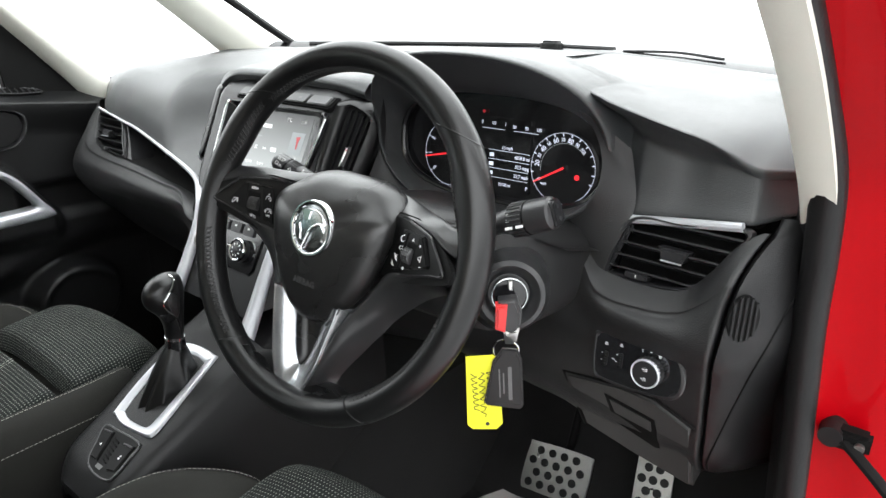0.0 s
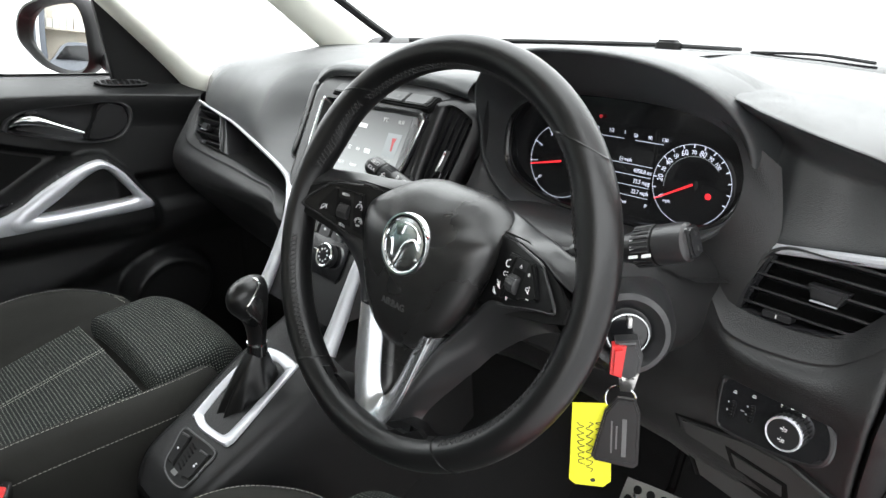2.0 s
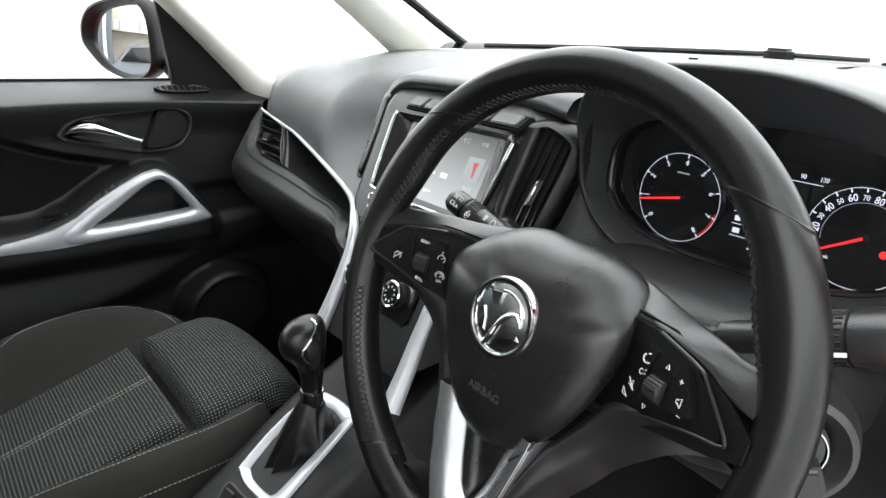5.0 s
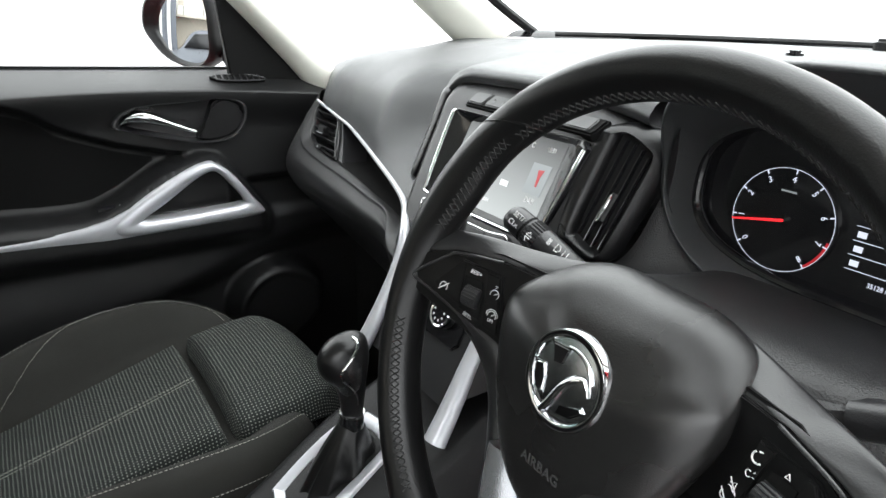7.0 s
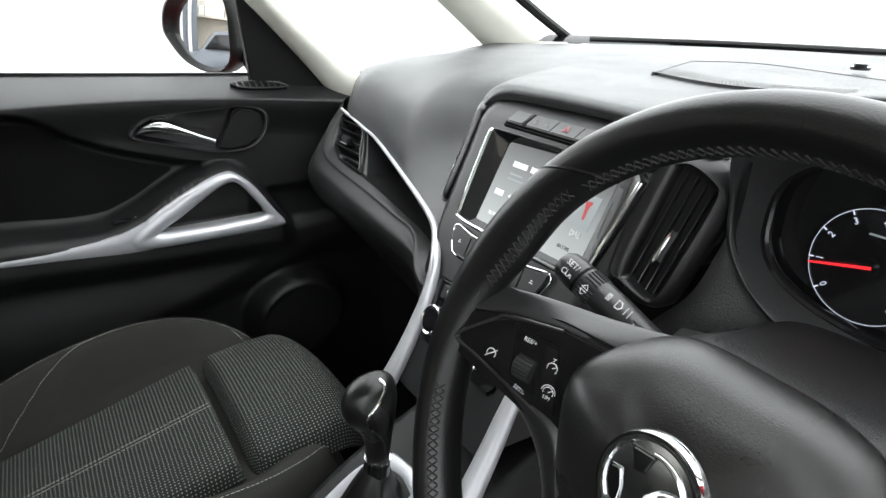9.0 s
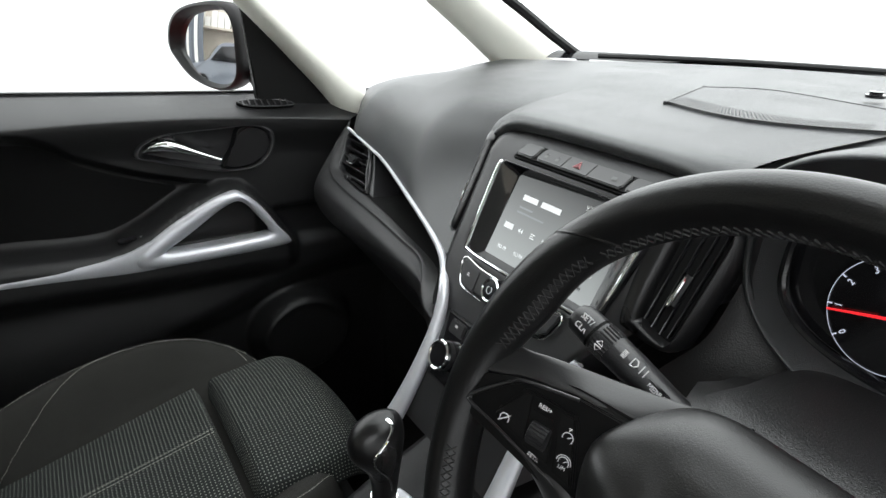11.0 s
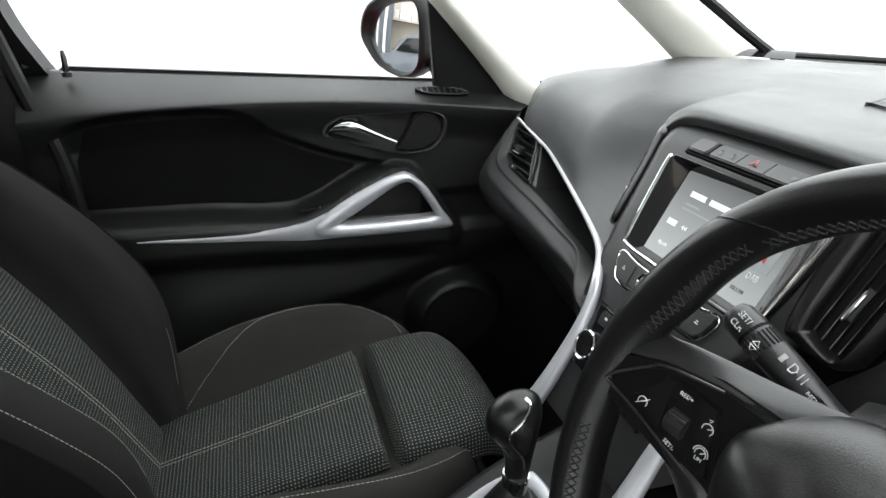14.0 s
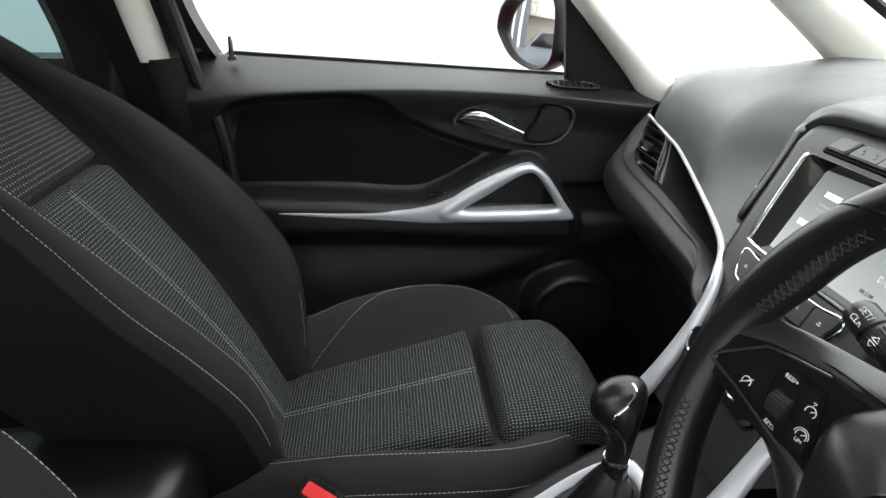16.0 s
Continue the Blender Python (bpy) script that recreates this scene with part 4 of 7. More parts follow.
# ---- instruments ----
cluster = thing("instrument_cluster", "lit instrument cluster with two dials and a display", "instrument cluster")
CL = basis((0.346, 0.7655, 1.034), (1, 0, 0), (0, 0.10, 1))
part("face", prism([tuple(p) for p in spline([(x - 0.346, z - 1.034) for x, z, c, s in ring(0.359, 1.050, 0.158, 0.0690, 40, 2.8)], 60, True)], CL @ Matrix.Translation((0, 0, -0.004)), 0.01), GLOSS, cluster, "gloss black dial face")
rim_line = [tuple(CL @ Vector((x - 0.346, z - 1.034, 0.004))) for x, z, c, q in ring(0.359, 1.050, 0.1595, 0.0715, 72, 2.8)]
part("face_rim", tube(rim_line + rim_line[:2], 0.0052, 10), GLOSS, cluster, "gloss black rim")


def cl(x, z, lift=0.0):
    return CL @ Matrix.Translation((x - 0.346, z - 1.034, lift))


def arc(cx, cz, r, a0, a1, thick, mat, name, parent):
    aa = np.radians(np.linspace(a0, a1, 64))
    m = cl(cx, cz, 0.0006)
    bm = loft([[tuple(m @ Vector((rr * math.cos(a), rr * math.sin(a), 0))) for a in aa] for rr in (r - thick, r)])
    return part(name, bm, mat, parent, flat=True)


def gauge(cx, cz, r, label, marks, a0, a1, hand, size):
    g = part("dial", prism(disc(r * 1.03, 48), cl(cx, cz, -0.0005), 0.004), GLOSS, cluster, label)
    arc(cx, cz, r, a0, a0 - 360 + 0.1, 0.00055, WHITELIT, "scale_ring", g)
    for i, txt in enumerate(marks):
        a = radians(a0 + (a1 - a0) * i / (len(marks) - 1))
        m = cl(cx, cz, 0.0008) @ Matrix.Translation(((r * 0.80) * math.cos(a), (r * 0.80) * math.sin(a), 0)) @ Matrix.Rotation(a - math.pi / 2, 4, "Z")
        if txt:
            writing("numeral", txt, size if len(txt) < 3 and not txt.endswith(("30", "50", "70", "90")) or len(txt) == 1 else size * 0.72, m, WHITELIT, g, wide=0.85)
        tick = cl(cx, cz, 0.0008) @ Matrix.Rotation(a - math.pi / 2, 4, "Z") @ Matrix.Translation((0, r * 0.955, 0))
        part("tick", box((-0.0006, -0.002, 0), (0.0006, 0.002, 0.0003), 0, tick), WHITELIT, g, flat=True)
    h = cl(cx, cz, 0.004) @ Matrix.Rotation(radians(hand) - math.pi / 2, 4, "Z")
    part("needle", prism([(-0.0013, -0.004), (0.0013, -0.004), (0.0007, r * 0.97), (-0.0007, r * 0.97)], h, 0.001), REDLIT, g, "lit red needle")
    part("needle_hub", prism(disc(0.0065, 24), cl(cx, cz, 0.0038), 0.004, 0.001), GLOSS, g)
    return g


tacho = gauge(0.286, 1.033, 0.046, "rev counter", ["0", "1", "2", "3", "4", "5", "6", "7", "8"], 221, -50, 193, 0.0080)
arc(0.286, 1.033, 0.0455, -10, -50, 0.0024, REDDIM, "red_zone", tacho)
bars("scale_label", cl(0.287, 1.059, 0.0009), [(0, 0, 0.014)], SCREENLIT, tacho, 0.0016)
speedo = gauge(0.458, 1.036, 0.0445, "speedometer", ["0", "", "20", "30", "40", "50", "60", "70", "80", "90", "100", "", "", "", ""], 209, -20, 210, 0.0092)
writing("unit", "mph", 0.005, cl(0.434, 1.014, 0.0009), WHITELIT, speedo)
arc(0.460, 1.035, 0.033, 190, 40, 0.0006, SCREENLIT, "inner_scale", speedo)
for dz in (0.0,):
    part("warning_light", prism(disc(0.0034, 12), cl(0.479, 1.028 + dz, 0.0009), 0.0005), REDLIT, speedo, "lit red warning light", flat=True)
display = part("display", prism([(-0.030, -0.040), (0.040, -0.040), (0.036, 0.055), (-0.034, 0.055)], cl(0.372, 1.034, 0.0), 0.002), GLOSS, cluster, "trip display")
for z, txt in ((1.040, "4058.8 mi"), (1.028, "32.5 mpg"), (1.016, "22.7 mph")):
    writing("reading", txt, 0.0068, cl(0.411, z, 0.0006), WHITELIT, display, "RIGHT", wide=0.85)
    bars("rule", cl(0.379, z - 0.0055, 0.0006), [(0, 0, 0.064)], WHITELIT, display, 0.0006)
    bars("pictogram", cl(0.353, z, 0.0006), [(0, 0, 0.007)], WHITELIT, display, 0.005)
bars("rule", cl(0.379, 1.0465, 0.0006), [(0, 0, 0.064)], WHITELIT, display, 0.0006)
writing("reading", "(-) mph", 0.006, cl(0.376, 1.051, 0.0006), WHITELIT, display, wide=0.9)
writing("odometer", "35128 mi", 0.0058, cl(0.376, 1.002, 0.0006), WHITELIT, display, wide=0.85)
writing("gear_letter", "P", 0.0065, cl(0.410, 1.002, 0.0006), WHITELIT, display)
for k, txt in enumerate(("0", "1/2", "1")):
    writing("fuel_scale", txt, 0.006, cl(0.334 + k * 0.018, 1.081, 0.0006), WHITELIT, display, wide=0.85)
for k, txt in enumerate(("50", "90", "130")):
    writing("heat_scale", txt, 0.006, cl(0.384 + k * 0.018, 1.079, 0.0006), WHITELIT, display, wide=0.85)
for x in (0.352, 0.402):
    bars("scale_bar", cl(x, 1.074, 0.0006), [(0, 0, 0.036)], WHITELIT, display, 0.0007)
for x in (0.335,):
    part("warning_light", prism(disc(0.0022, 12), cl(x, 1.095, 0.0009), 0.0005), REDDIM, display, "dim red warning light", flat=True)
tagged(display, "trip display with white figures")

# ---- light switch panel ----
switch = thing("light_switch_panel", "black headlight switch panel set in the lower dashboard", "switch panel")
SW = basis((0.592, 0.703, 0.832), (1, -0.10, 0), (0, 0.10, 1))
outline = spline([(-0.040, -0.016), (-0.043, 0.020), (-0.038, 0.032), (0.002, 0.041), (0.043, 0.041), (0.062, 0.024), (0.066, -0.001), (0.054, -0.016), (0.013, -0.023), (-0.030, -0.024)], 50, True)
part("panel", prism([tuple(p) for p in outline], SW @ Matrix.Translation((0, 0, 0.004)), 0.03, 0.004, 3), GLOSS, switch, "gloss black panel")
part("panel_rim", tube([tuple(SW @ Vector((x, y, 0.001))) for x, y in outline] + [tuple(SW @ Vector((*outline[0], 0.001)))], 0.0035, 8), HARD, switch)
kn = part("rotary_switch", prism(disc(0.0165, 40), SW @ Matrix.Translation((0.029, 0.008, 0.018)), 0.02, 0.002), HARD, switch, "ribbed rotary light switch")
part("switch_ring", loft([[tuple(SW @ Vector((0.029 + r * math.cos(a), 0.008 + r * math.sin(a), h))) for a in np.linspace(0, 2 * math.pi, 44, endpoint=False)] for r, h in ((0.0168, 0.013), (0.0171, 0.0175), (0.0163, 0.0188), (0.0150, 0.0182))], loop=True), SILVER, kn, "bright ring")
for k in range(24):
    a = 2 * math.pi * k / 24
    part("switch_rib", box((-0.0006, -0.0006, 0.002), (0.0006, 0.0006, 0.0155), 0, SW @ Matrix.Translation((0.029 + 0.0168 * math.cos(a), 0.008 + 0.0168 * math.sin(a), 0))), HARD, kn, flat=True)
for dy in (0.0055, -0.006):
    bars("lamp_mark", SW @ Matrix.Translation((0.029, 0.008 + dy, 0.0184)), [(-0.002, 0, 0.003), (0.002, 0.001, 0.002), (0.002, -0.001, 0.002)], PRINT, kn, 0.0013)
    part("lamp_mark", tube([tuple(SW @ Vector((0.0275 + 0.002 * math.cos(a), 0.008 + dy + 0.0024 * math.sin(a), 0.0187))) for a in np.linspace(-1.4, 1.4, 8)], 0.0003, 4), PRINT, kn)
for dx, dy in ((-0.027, 0.002), (-0.008, 0.006)):
    part("thumb_wheel", prism(rounded(0.0055, 0.019, 0.0025), SW @ Matrix.Translation((dx, dy, 0.007)), 0.01, 0.002), HARD, switch, "ribbed dimmer wheel")
    for k in range(5):
        part("wheel_rib", box((dx - 0.0024, dy - 0.007 + 0.0034 * k, 0.006), (dx + 0.0024, dy - 0.0063 + 0.0034 * k, 0.0076), 0, SW), DARK, switch, flat=True)
    bars("wheel_mark", SW @ Matrix.Translation((dx - 0.001, dy + 0.018, 0.0042)), [(0, 0, 0.004), (0, 0.002, 0.003)], PRINT, switch, 0.0011)
    bars("wheel_mark", SW @ Matrix.Translation((dx - 0.005, dy + 0.006, 0.0042)), [(0, 0, 0.0016), (0, -0.009, 0.0016)], PRINT, switch, 0.0016)
bars("panel_mark", SW @ Matrix.Translation((-0.017, 0.005, 0.0042)), [(0, 0, 0.004)], PRINT, switch, 0.0009)
for dx, dy, w in ((0.017, 0.0285, 0.002), (0.027, 0.031, 0.004), (0.038, 0.0285, 0.004)):
    bars("panel_mark", SW @ Matrix.Translation((dx, dy, 0.0042)), [(0, 0.0007, w), (0, -0.0011, w * 0.7)], PRINT, switch, 0.0011)


# ---- steering wheel ----
wheel = thing("steering_wheel", "black leather three-spoke steering wheel with grey stitching and chrome badge", "steering wheel")
WN = Vector((0.021, -0.951, 0.309)).normalized()
level = Vector((0.9998, 0.021, 0))
steep = WN.cross(level)
TURN = radians(2.5)                                   # the wheel stands a little clockwise
WU = level * math.cos(TURN) - steep * math.sin(TURN)
WV = WN.cross(WU)
WM = Matrix((WU, WV, WN)).transposed().to_4x4()
WM.translation = Vector((0.367, 0.450, 1.017)) - level * 0.004
RIM_R = 0.1722
# the rim's own plane leans back a little more than the hub
rim_n = Vector((0.031, -0.940, 0.339)).normalized()
rim_u = (WU - rim_n * WU.dot(rim_n)).normalized()
RM = Matrix((rim_u, rim_n.cross(rim_u), rim_n)).transposed().to_4x4()
RM.translation = (0.3675, 0.4498, 1.0190)


def rim_point(a, b, grow=1.0):
    """Point of the rim at angle a round the wheel and b round the leather; thicker at the thumb rests."""
    thumb = sum(math.exp(-((a - t + math.pi) % (2 * math.pi) - math.pi) ** 2 / 0.035) for t in (radians(24), radians(156)))
    ro = 0.0158 * grow
    inward = 1.0 + 0.42 * thumb * max(0, -math.cos(b))
    rad = RIM_R + ro * 0.93 * math.cos(b) * inward
    return (rad * math.cos(a), rad * math.sin(a), ro * 1.06 * math.sin(b))


bm = loft([[rim_point(a, b) for b in np.linspace(0, 2 * math.pi, 28, endpoint=False)] for a in np.linspace(0, 2 * math.pi, 160, endpoint=False)], loop=True, wrap=True)
bm.transform(RM)
part("rim", bm, LEATHER, wheel, "worn black leather rim", sharp=80)
# seams between the leather panels, slanting over the rim
for deg, slant in ((44, 7), (136, -7), (236, 3), (302, -3)):
    rows = []
    for da, g in ((-0.014, 0.985), (-0.006, 1.012), (-0.002, 1.020), (0.0, 0.985), (0.002, 1.020), (0.006, 1.012), (0.014, 0.985)):
        rows.append([rim_point(radians(deg - slant * math.cos(b)) + da, b, g) for b in np.linspace(0, 2 * math.pi, 28, endpoint=False)])
    bm = loft(rows, loop=True)
    bm.transform(RM)
    part("rim_seam", bm, LEATHER, wheel, "folded leather seam", sharp=25)
for a0, a1, tilt in ((46, 134, 2.75), (137, 166, 2.60), (192, 235, 2.35), (303, 348, 2.35), (14, 43, 2.60)):
    bm = bmesh.new()
    n = int((a1 - a0) / 1.7)
    for i in range(n):
        for sgn in (-1, 1):
            p = [Vector(rim_point(radians(a0 + (a1 - a0) * (i + f) / n), tilt + sgn * w, 1.015)) for f, w in ((0.02, 0.20), (0.93, -0.20))]
            d = (p[1] - p[0]).normalized()
            s = d.orthogonal().normalized() * 0.0006
            t = d.cross(s)
            r0, r1 = ([bm.verts.new(q + k) for k in (s, t, -s, -t)] for q in p)
            for j in range(4):
                bm.faces.new((r0[j], r0[(j + 1) % 4], r1[(j + 1) % 4], r1[j]))
    bm.transform(RM)
    tagged(part("cross_stitching", bm, GREYTHREAD, wheel, "grey cross stitching", flat=True), kind="stuff")


def wm(x=0, y=0, z=0, turn=0):
    return WM @ Matrix.Translation((x, y, z)) @ Matrix.Rotation(radians(turn), 4, "Z")


# airbag cover: a domed shield whose top rolls back to the column
PADHALF = [(0.0, 0.0630), (0.030, 0.0625), (0.052, 0.0570), (0.066, 0.0470), (0.0760, 0.030), (0.0775, 0.012), (0.071, -0.012), (0.061, -0.037), (0.046, -0.062), (0.031, -0.078), (0.015, -0.087), (0.0, -0.090)]
PADLINE = spline(PADHALF + [(-x, y) for x, y in PADHALF[-2:0:-1]], 108, True)


def cover_point(x, y, k):
    """Ring k of the cover: 1 at its edge, 0 at the crown."""
    foot = -0.012 - 0.034 * smooth(0.022, 0.058, y)
    crown = 0.0150
    q = 2.7 - 0.75 * smooth(0.0, 0.05, y)
    return (x * k, (y - 0.002) * k + 0.002, foot + (crown - foot) * (1 - k ** q) ** (1 / q))


secs = [[(x * 0.94, y * 0.90 - 0.004 * smooth(0.02, 0.05, y), cover_point(x, y, 1)[2] - 0.014) for x, y in PADLINE]]
secs += [[cover_point(x, y, k) for x, y in PADLINE] for k in (1, 0.998, 0.992, 0.982, 0.968, 0.95, 0.925, 0.89, 0.85, 0.80, 0.74, 0.67, 0.58, 0.48, 0.36, 0.24, 0.12, 0.02)]
bm = loft(secs, loop=True, caps=True)
bm.transform(WM)
part("airbag_cover", bm, PAD, wheel, "domed grained black airbag cover", sharp=75)


def on_cover(x, y, lift=0.0):
    """A pose on the cover's face."""
    e = math.atan2(y - 0.002, x)
    reach = max(math.hypot(p[0], p[1] - 0.002) for p in PADLINE if abs((math.atan2(p[1] - 0.002, p[0]) - e + math.pi) % (2 * math.pi) - math.pi) < 0.06)
    k = min(0.95, math.hypot(x, y - 0.002) / reach)
    z = -0.012 + 0.027 * (1 - k ** 2.7) ** (1 / 2.7)
    return wm(x, y, z + lift)


# ghosted word and fold mark at the foot of the cover
writing("embossed_word", "AIRBAG", 0.0095, on_cover(0.002, -0.049, 0.0006) @ Matrix.Rotation(radians(13), 4, "X"), EMBOSS, wheel, wide=0.9)
part("fold_mark", tube([tuple(wm() @ Vector((x, -0.034 + 30 * (x - 0.003) ** 2, 0.0136))) for x in np.linspace(-0.005, 0.009, 9)], 0.0006, 4), EMBOSS, wheel)

# round chrome badge: a ring, a domed face, plain raised shapes
BX, BY, bz = -0.001, 0.004, 0.0152
bm = loft([[(r * math.cos(a), r * math.sin(a), z) for a in np.linspace(0, 2 * math.pi, 56, endpoint=False)] for r, z in ((0.0282, bz - 0.005), (0.0280, bz), (0.0272, bz + 0.0016), (0.0254, bz + 0.0018), (0.0236, bz + 0.0012), (0.0228, bz - 0.0004))], loop=True)
bm.transform(wm(BX, BY, 0))
badge = part("badge", bm, CHROME, wheel, "round chrome badge")
bm = loft([[(r * math.cos(a), r * math.sin(a), bz - 0.0006 + 0.0016 * (1 - (r / 0.0232) ** 2)) for a in np.linspace(0, 2 * math.pi, 48, endpoint=False)] for r in np.linspace(0.0232, 0.0005, 9)], loop=True, caps=True)
bm.transform(wm(BX, BY, 0))
part("badge_face", bm, BADGEFACE, badge, "dark bright badge face", sharp=80)
BM = wm(BX, BY, bz)
neck = spline([(-0.0075, -0.0205, 0.0), (-0.0035, -0.012, 0.001), (0.0005, -0.003, 0.0016), (0.0065, 0.0045, 0.0016), (0.0125, 0.0070, 0.0012), (0.0165, 0.0035, 0.0008), (0.0180, -0.0005, 0.0004)], 24)
part("badge_relief", tube([tuple(BM @ Vector(p)) for p in neck], list(np.r_[np.linspace(0.0048, 0.0030, 14), np.linspace(0.0030, 0.0012, 10)]), 12, 0.5), CHROME, badge)
for pts, h in (([(-0.0155, 0.0160), (-0.0015, 0.0175), (-0.0035, 0.0075), (-0.0105, 0.0060), (-0.0100, 0.0110)], 0.0020),
               ([(-0.0215, 0.0015), (-0.0150, 0.0030), (-0.0125, -0.0050), (-0.0105, -0.0135), (-0.0165, -0.0130), (-0.0205, -0.0065)], 0.0016),
               ([(0.0020, -0.0185), (0.0120, -0.0165), (0.0190, -0.0095), (0.0165, -0.0070), (0.0100, -0.0120), (0.0030, -0.0135)], 0.0016)):
    part("badge_relief", prism(pts, BM @ Matrix.Translation((0, 0, h)), 0.003, 0.0010), CHROME, badge)
part("badge_relief", tube([tuple(BM @ Vector((0.0185 * math.cos(a), 0.0185 * math.sin(a), 0.0008))) for a in np.linspace(0.35, 1.75, 16)], 0.0013, 8, 0.6), CHROME, badge)

# side spokes: shoulders above, tilted switch pods, wings that sweep down to the lower spoke
TILT = 0.36


def pod_plane(s):
    """The switch pod's plane on side s: local x outwards along the spoke, origin on the wheel's axis line."""
    m = basis((0.128 * s, 0, 0.003), (1, 0, TILT * s), (0, 1, 0.0))
    return WM @ m


def pp(s, x, y, z=0.0):
    return pod_plane(s) @ Matrix.Translation((s * (x - 0.128) * math.sqrt(1 + TILT ** 2), y, z))


def pod_shape(s, pts):
    return [(s * (x - 0.128) * math.sqrt(1 + TILT ** 2), y) for x, y in pts][::s]


for s in (1, -1):
    # core of the spoke, from behind the cover to the rim
    part("side_spoke", prism(pod_shape(s, [(0.050, 0.040), (0.100, 0.040), (0.134, 0.032), (0.150, 0.018), (0.168, 0.010), (0.168, -0.006), (0.150, -0.006), (0.080, -0.026), (0.050, -0.030)]), pod_plane(s) @ Matrix.Translation((0, 0, -0.0022)), 0.018, 0.003, 3), PLATE, wheel, "black side spoke")
    rows = []
    for x, y0, n0, y1, n1 in ((0.030, 0.0595, -0.060, 0.038, -0.046), (0.052, 0.0565, -0.050, 0.0365, -0.036), (0.075, 0.0520, -0.043, 0.0365, -0.0235), (0.095, 0.0490, -0.033, 0.0355, -0.0120), (0.115, 0.0475, -0.020, 0.0330, -0.0040), (0.131, 0.0455, -0.011, 0.0300, 0.0020), (0.142, 0.0430, -0.007, 0.0255, 0.0060), (0.154, 0.0420, -0.004, 0.0215, 0.0095), (0.164, 0.0420, -0.003, 0.0190, 0.0105)):
        line = [(y0 - 0.030, n0 - 0.030), (y0 - 0.010, n0 - 0.012), (y0 - 0.0025, n0 - 0.004), (y0 - 0.0020, n0 + 0.0010), (y0 + 0.6 * (y1 - y0), n0 + 0.66 * (n1 - n0) + 0.0012), (y1 + 0.002, n1 - 0.0002), (y1, n1 - 0.0010), (y1 - 0.0015, n1 - 0.006)]
        rows.append([(s * x, y, n) for y, n in spline(line, 22)])
    dense = np.array([spline([tuple(r[j]) for r in rows], 26) for j in range(22)]).transpose(1, 0, 2)
    bm = loft([[tuple(p) for p in r] for r in dense])
    bm.transform(WM)
    part("spoke_shoulder", bm, SATIN, wheel, "sloping satin shoulder of the spoke", sharp=60)
    # wing below the pod
    front = [(0.158, 0.000, 0.010), (0.135, -0.003, 0.003), (0.105, -0.011, -0.006), (0.082, -0.019, -0.011), (0.068, -0.038, -0.012), (0.055, -0.060, -0.009), (0.047, -0.076, -0.004), (0.040, -0.098, 0.000), (0.031, -0.122, 0.002), (0.022, -0.146, 0.002), (0.014, -0.168, 0.000)]
    back = [(0.160, -0.017, -0.012), (0.142, -0.021, -0.026), (0.119, -0.033, -0.031), (0.101, -0.049, -0.032), (0.087, -0.064, -0.032), (0.077, -0.080, -0.031), (0.067, -0.094, -0.030), (0.058, -0.108, -0.029), (0.049, -0.122, -0.027), (0.040, -0.140, -0.024), (0.036, -0.165, -0.018)]
    fr, bk = spline(front, 40), spline(back, 40)
    rows = []
    for f, b in zip(fr, bk):
        row = [(s * (f[0] + (b[0] - f[0]) * g), f[1] + (b[1] - f[1]) * g, f[2] + (b[2] - f[2]) * g ** 1.7 + 0.003 * math.sin(math.pi * g)) for g in np.linspace(0, 1, 12)]
        row += [(s * (b[0] - 0.003), b[1] + 0.003, b[2] - 0.004), (s * (b[0] - 0.018), b[1] + 0.014, b[2] - 0.006)]
        rows.append([(row[0][0] * 0.97, row[0][1] + 0.004, row[0][2] - 0.006)] + row)
    bm = loft(rows)
    bm.transform(WM)
    part("spoke_wing", bm, SATIN, wheel, "satin black wing sweeping to the lower spoke", sharp=60)
    # the pod: a frame, a raised panel, keys and a roller
    podline = [(0.054, 0.0375), (0.096, 0.0360), (0.128, 0.0295), (0.136, 0.0240), (0.1555, 0.0045), (0.1535, -0.0005), (0.135, -0.0045), (0.076, -0.0215), (0.054, -0.024)]
    pod = part("switch_pod", prism(pod_shape(s, podline), pod_plane(s), 0.010, 0.0014), POD, wheel, "black switch pod")
    part("pod_ridge", tube([tuple(pp(s, x, y, 0.0) @ Vector((0, 0, 0.0))) for x, y in spline(podline[1:8], 30)], 0.0011, 6), HARD, pod)
    panel = [(0.0925, 0.0275), (0.1230, 0.0275), (0.1265, 0.0250), (0.1385, 0.0045), (0.1365, 0.0015), (0.0850, -0.0130), (0.0815, -0.0110)]
    part("switch_panel", prism(pod_shape(s, panel), pp(s, 0.128, 0, 0.0022), 0.004, 0.0009), POD, pod, "raised black switch panel")
    for key in ([(0.0935, 0.0262), (0.1025, 0.0262), (0.0955, -0.0085), (0.0835, -0.0108)], [(0.1190, 0.0262), (0.1228, 0.0262), (0.1372, 0.0045), (0.1345, 0.0022), (0.1150, -0.0030)]):
        part("switch_key", prism(pod_shape(s, key), pp(s, 0.128, 0, 0.0034), 0.003, 0.0007), PLATE, pod)
    part("roller_well", prism(pod_shape(s, [(0.1040, 0.0185), (0.1175, 0.0185), (0.1150, -0.0045), (0.0990, -0.0065)]), pp(s, 0.128, 0, 0.0027), 0.002), DARK, pod)
    c = pp(s, 0.1085, 0.0062, 0.0012)
    part("scroll_roller", tube([tuple(c @ Vector((dx, 0, 0))) for dx in (-0.0062, -0.0055, 0.0055, 0.0062)], [0.0060, 0.0072, 0.0072, 0.0060], 20), HARD, pod, "ribbed scroll roller")
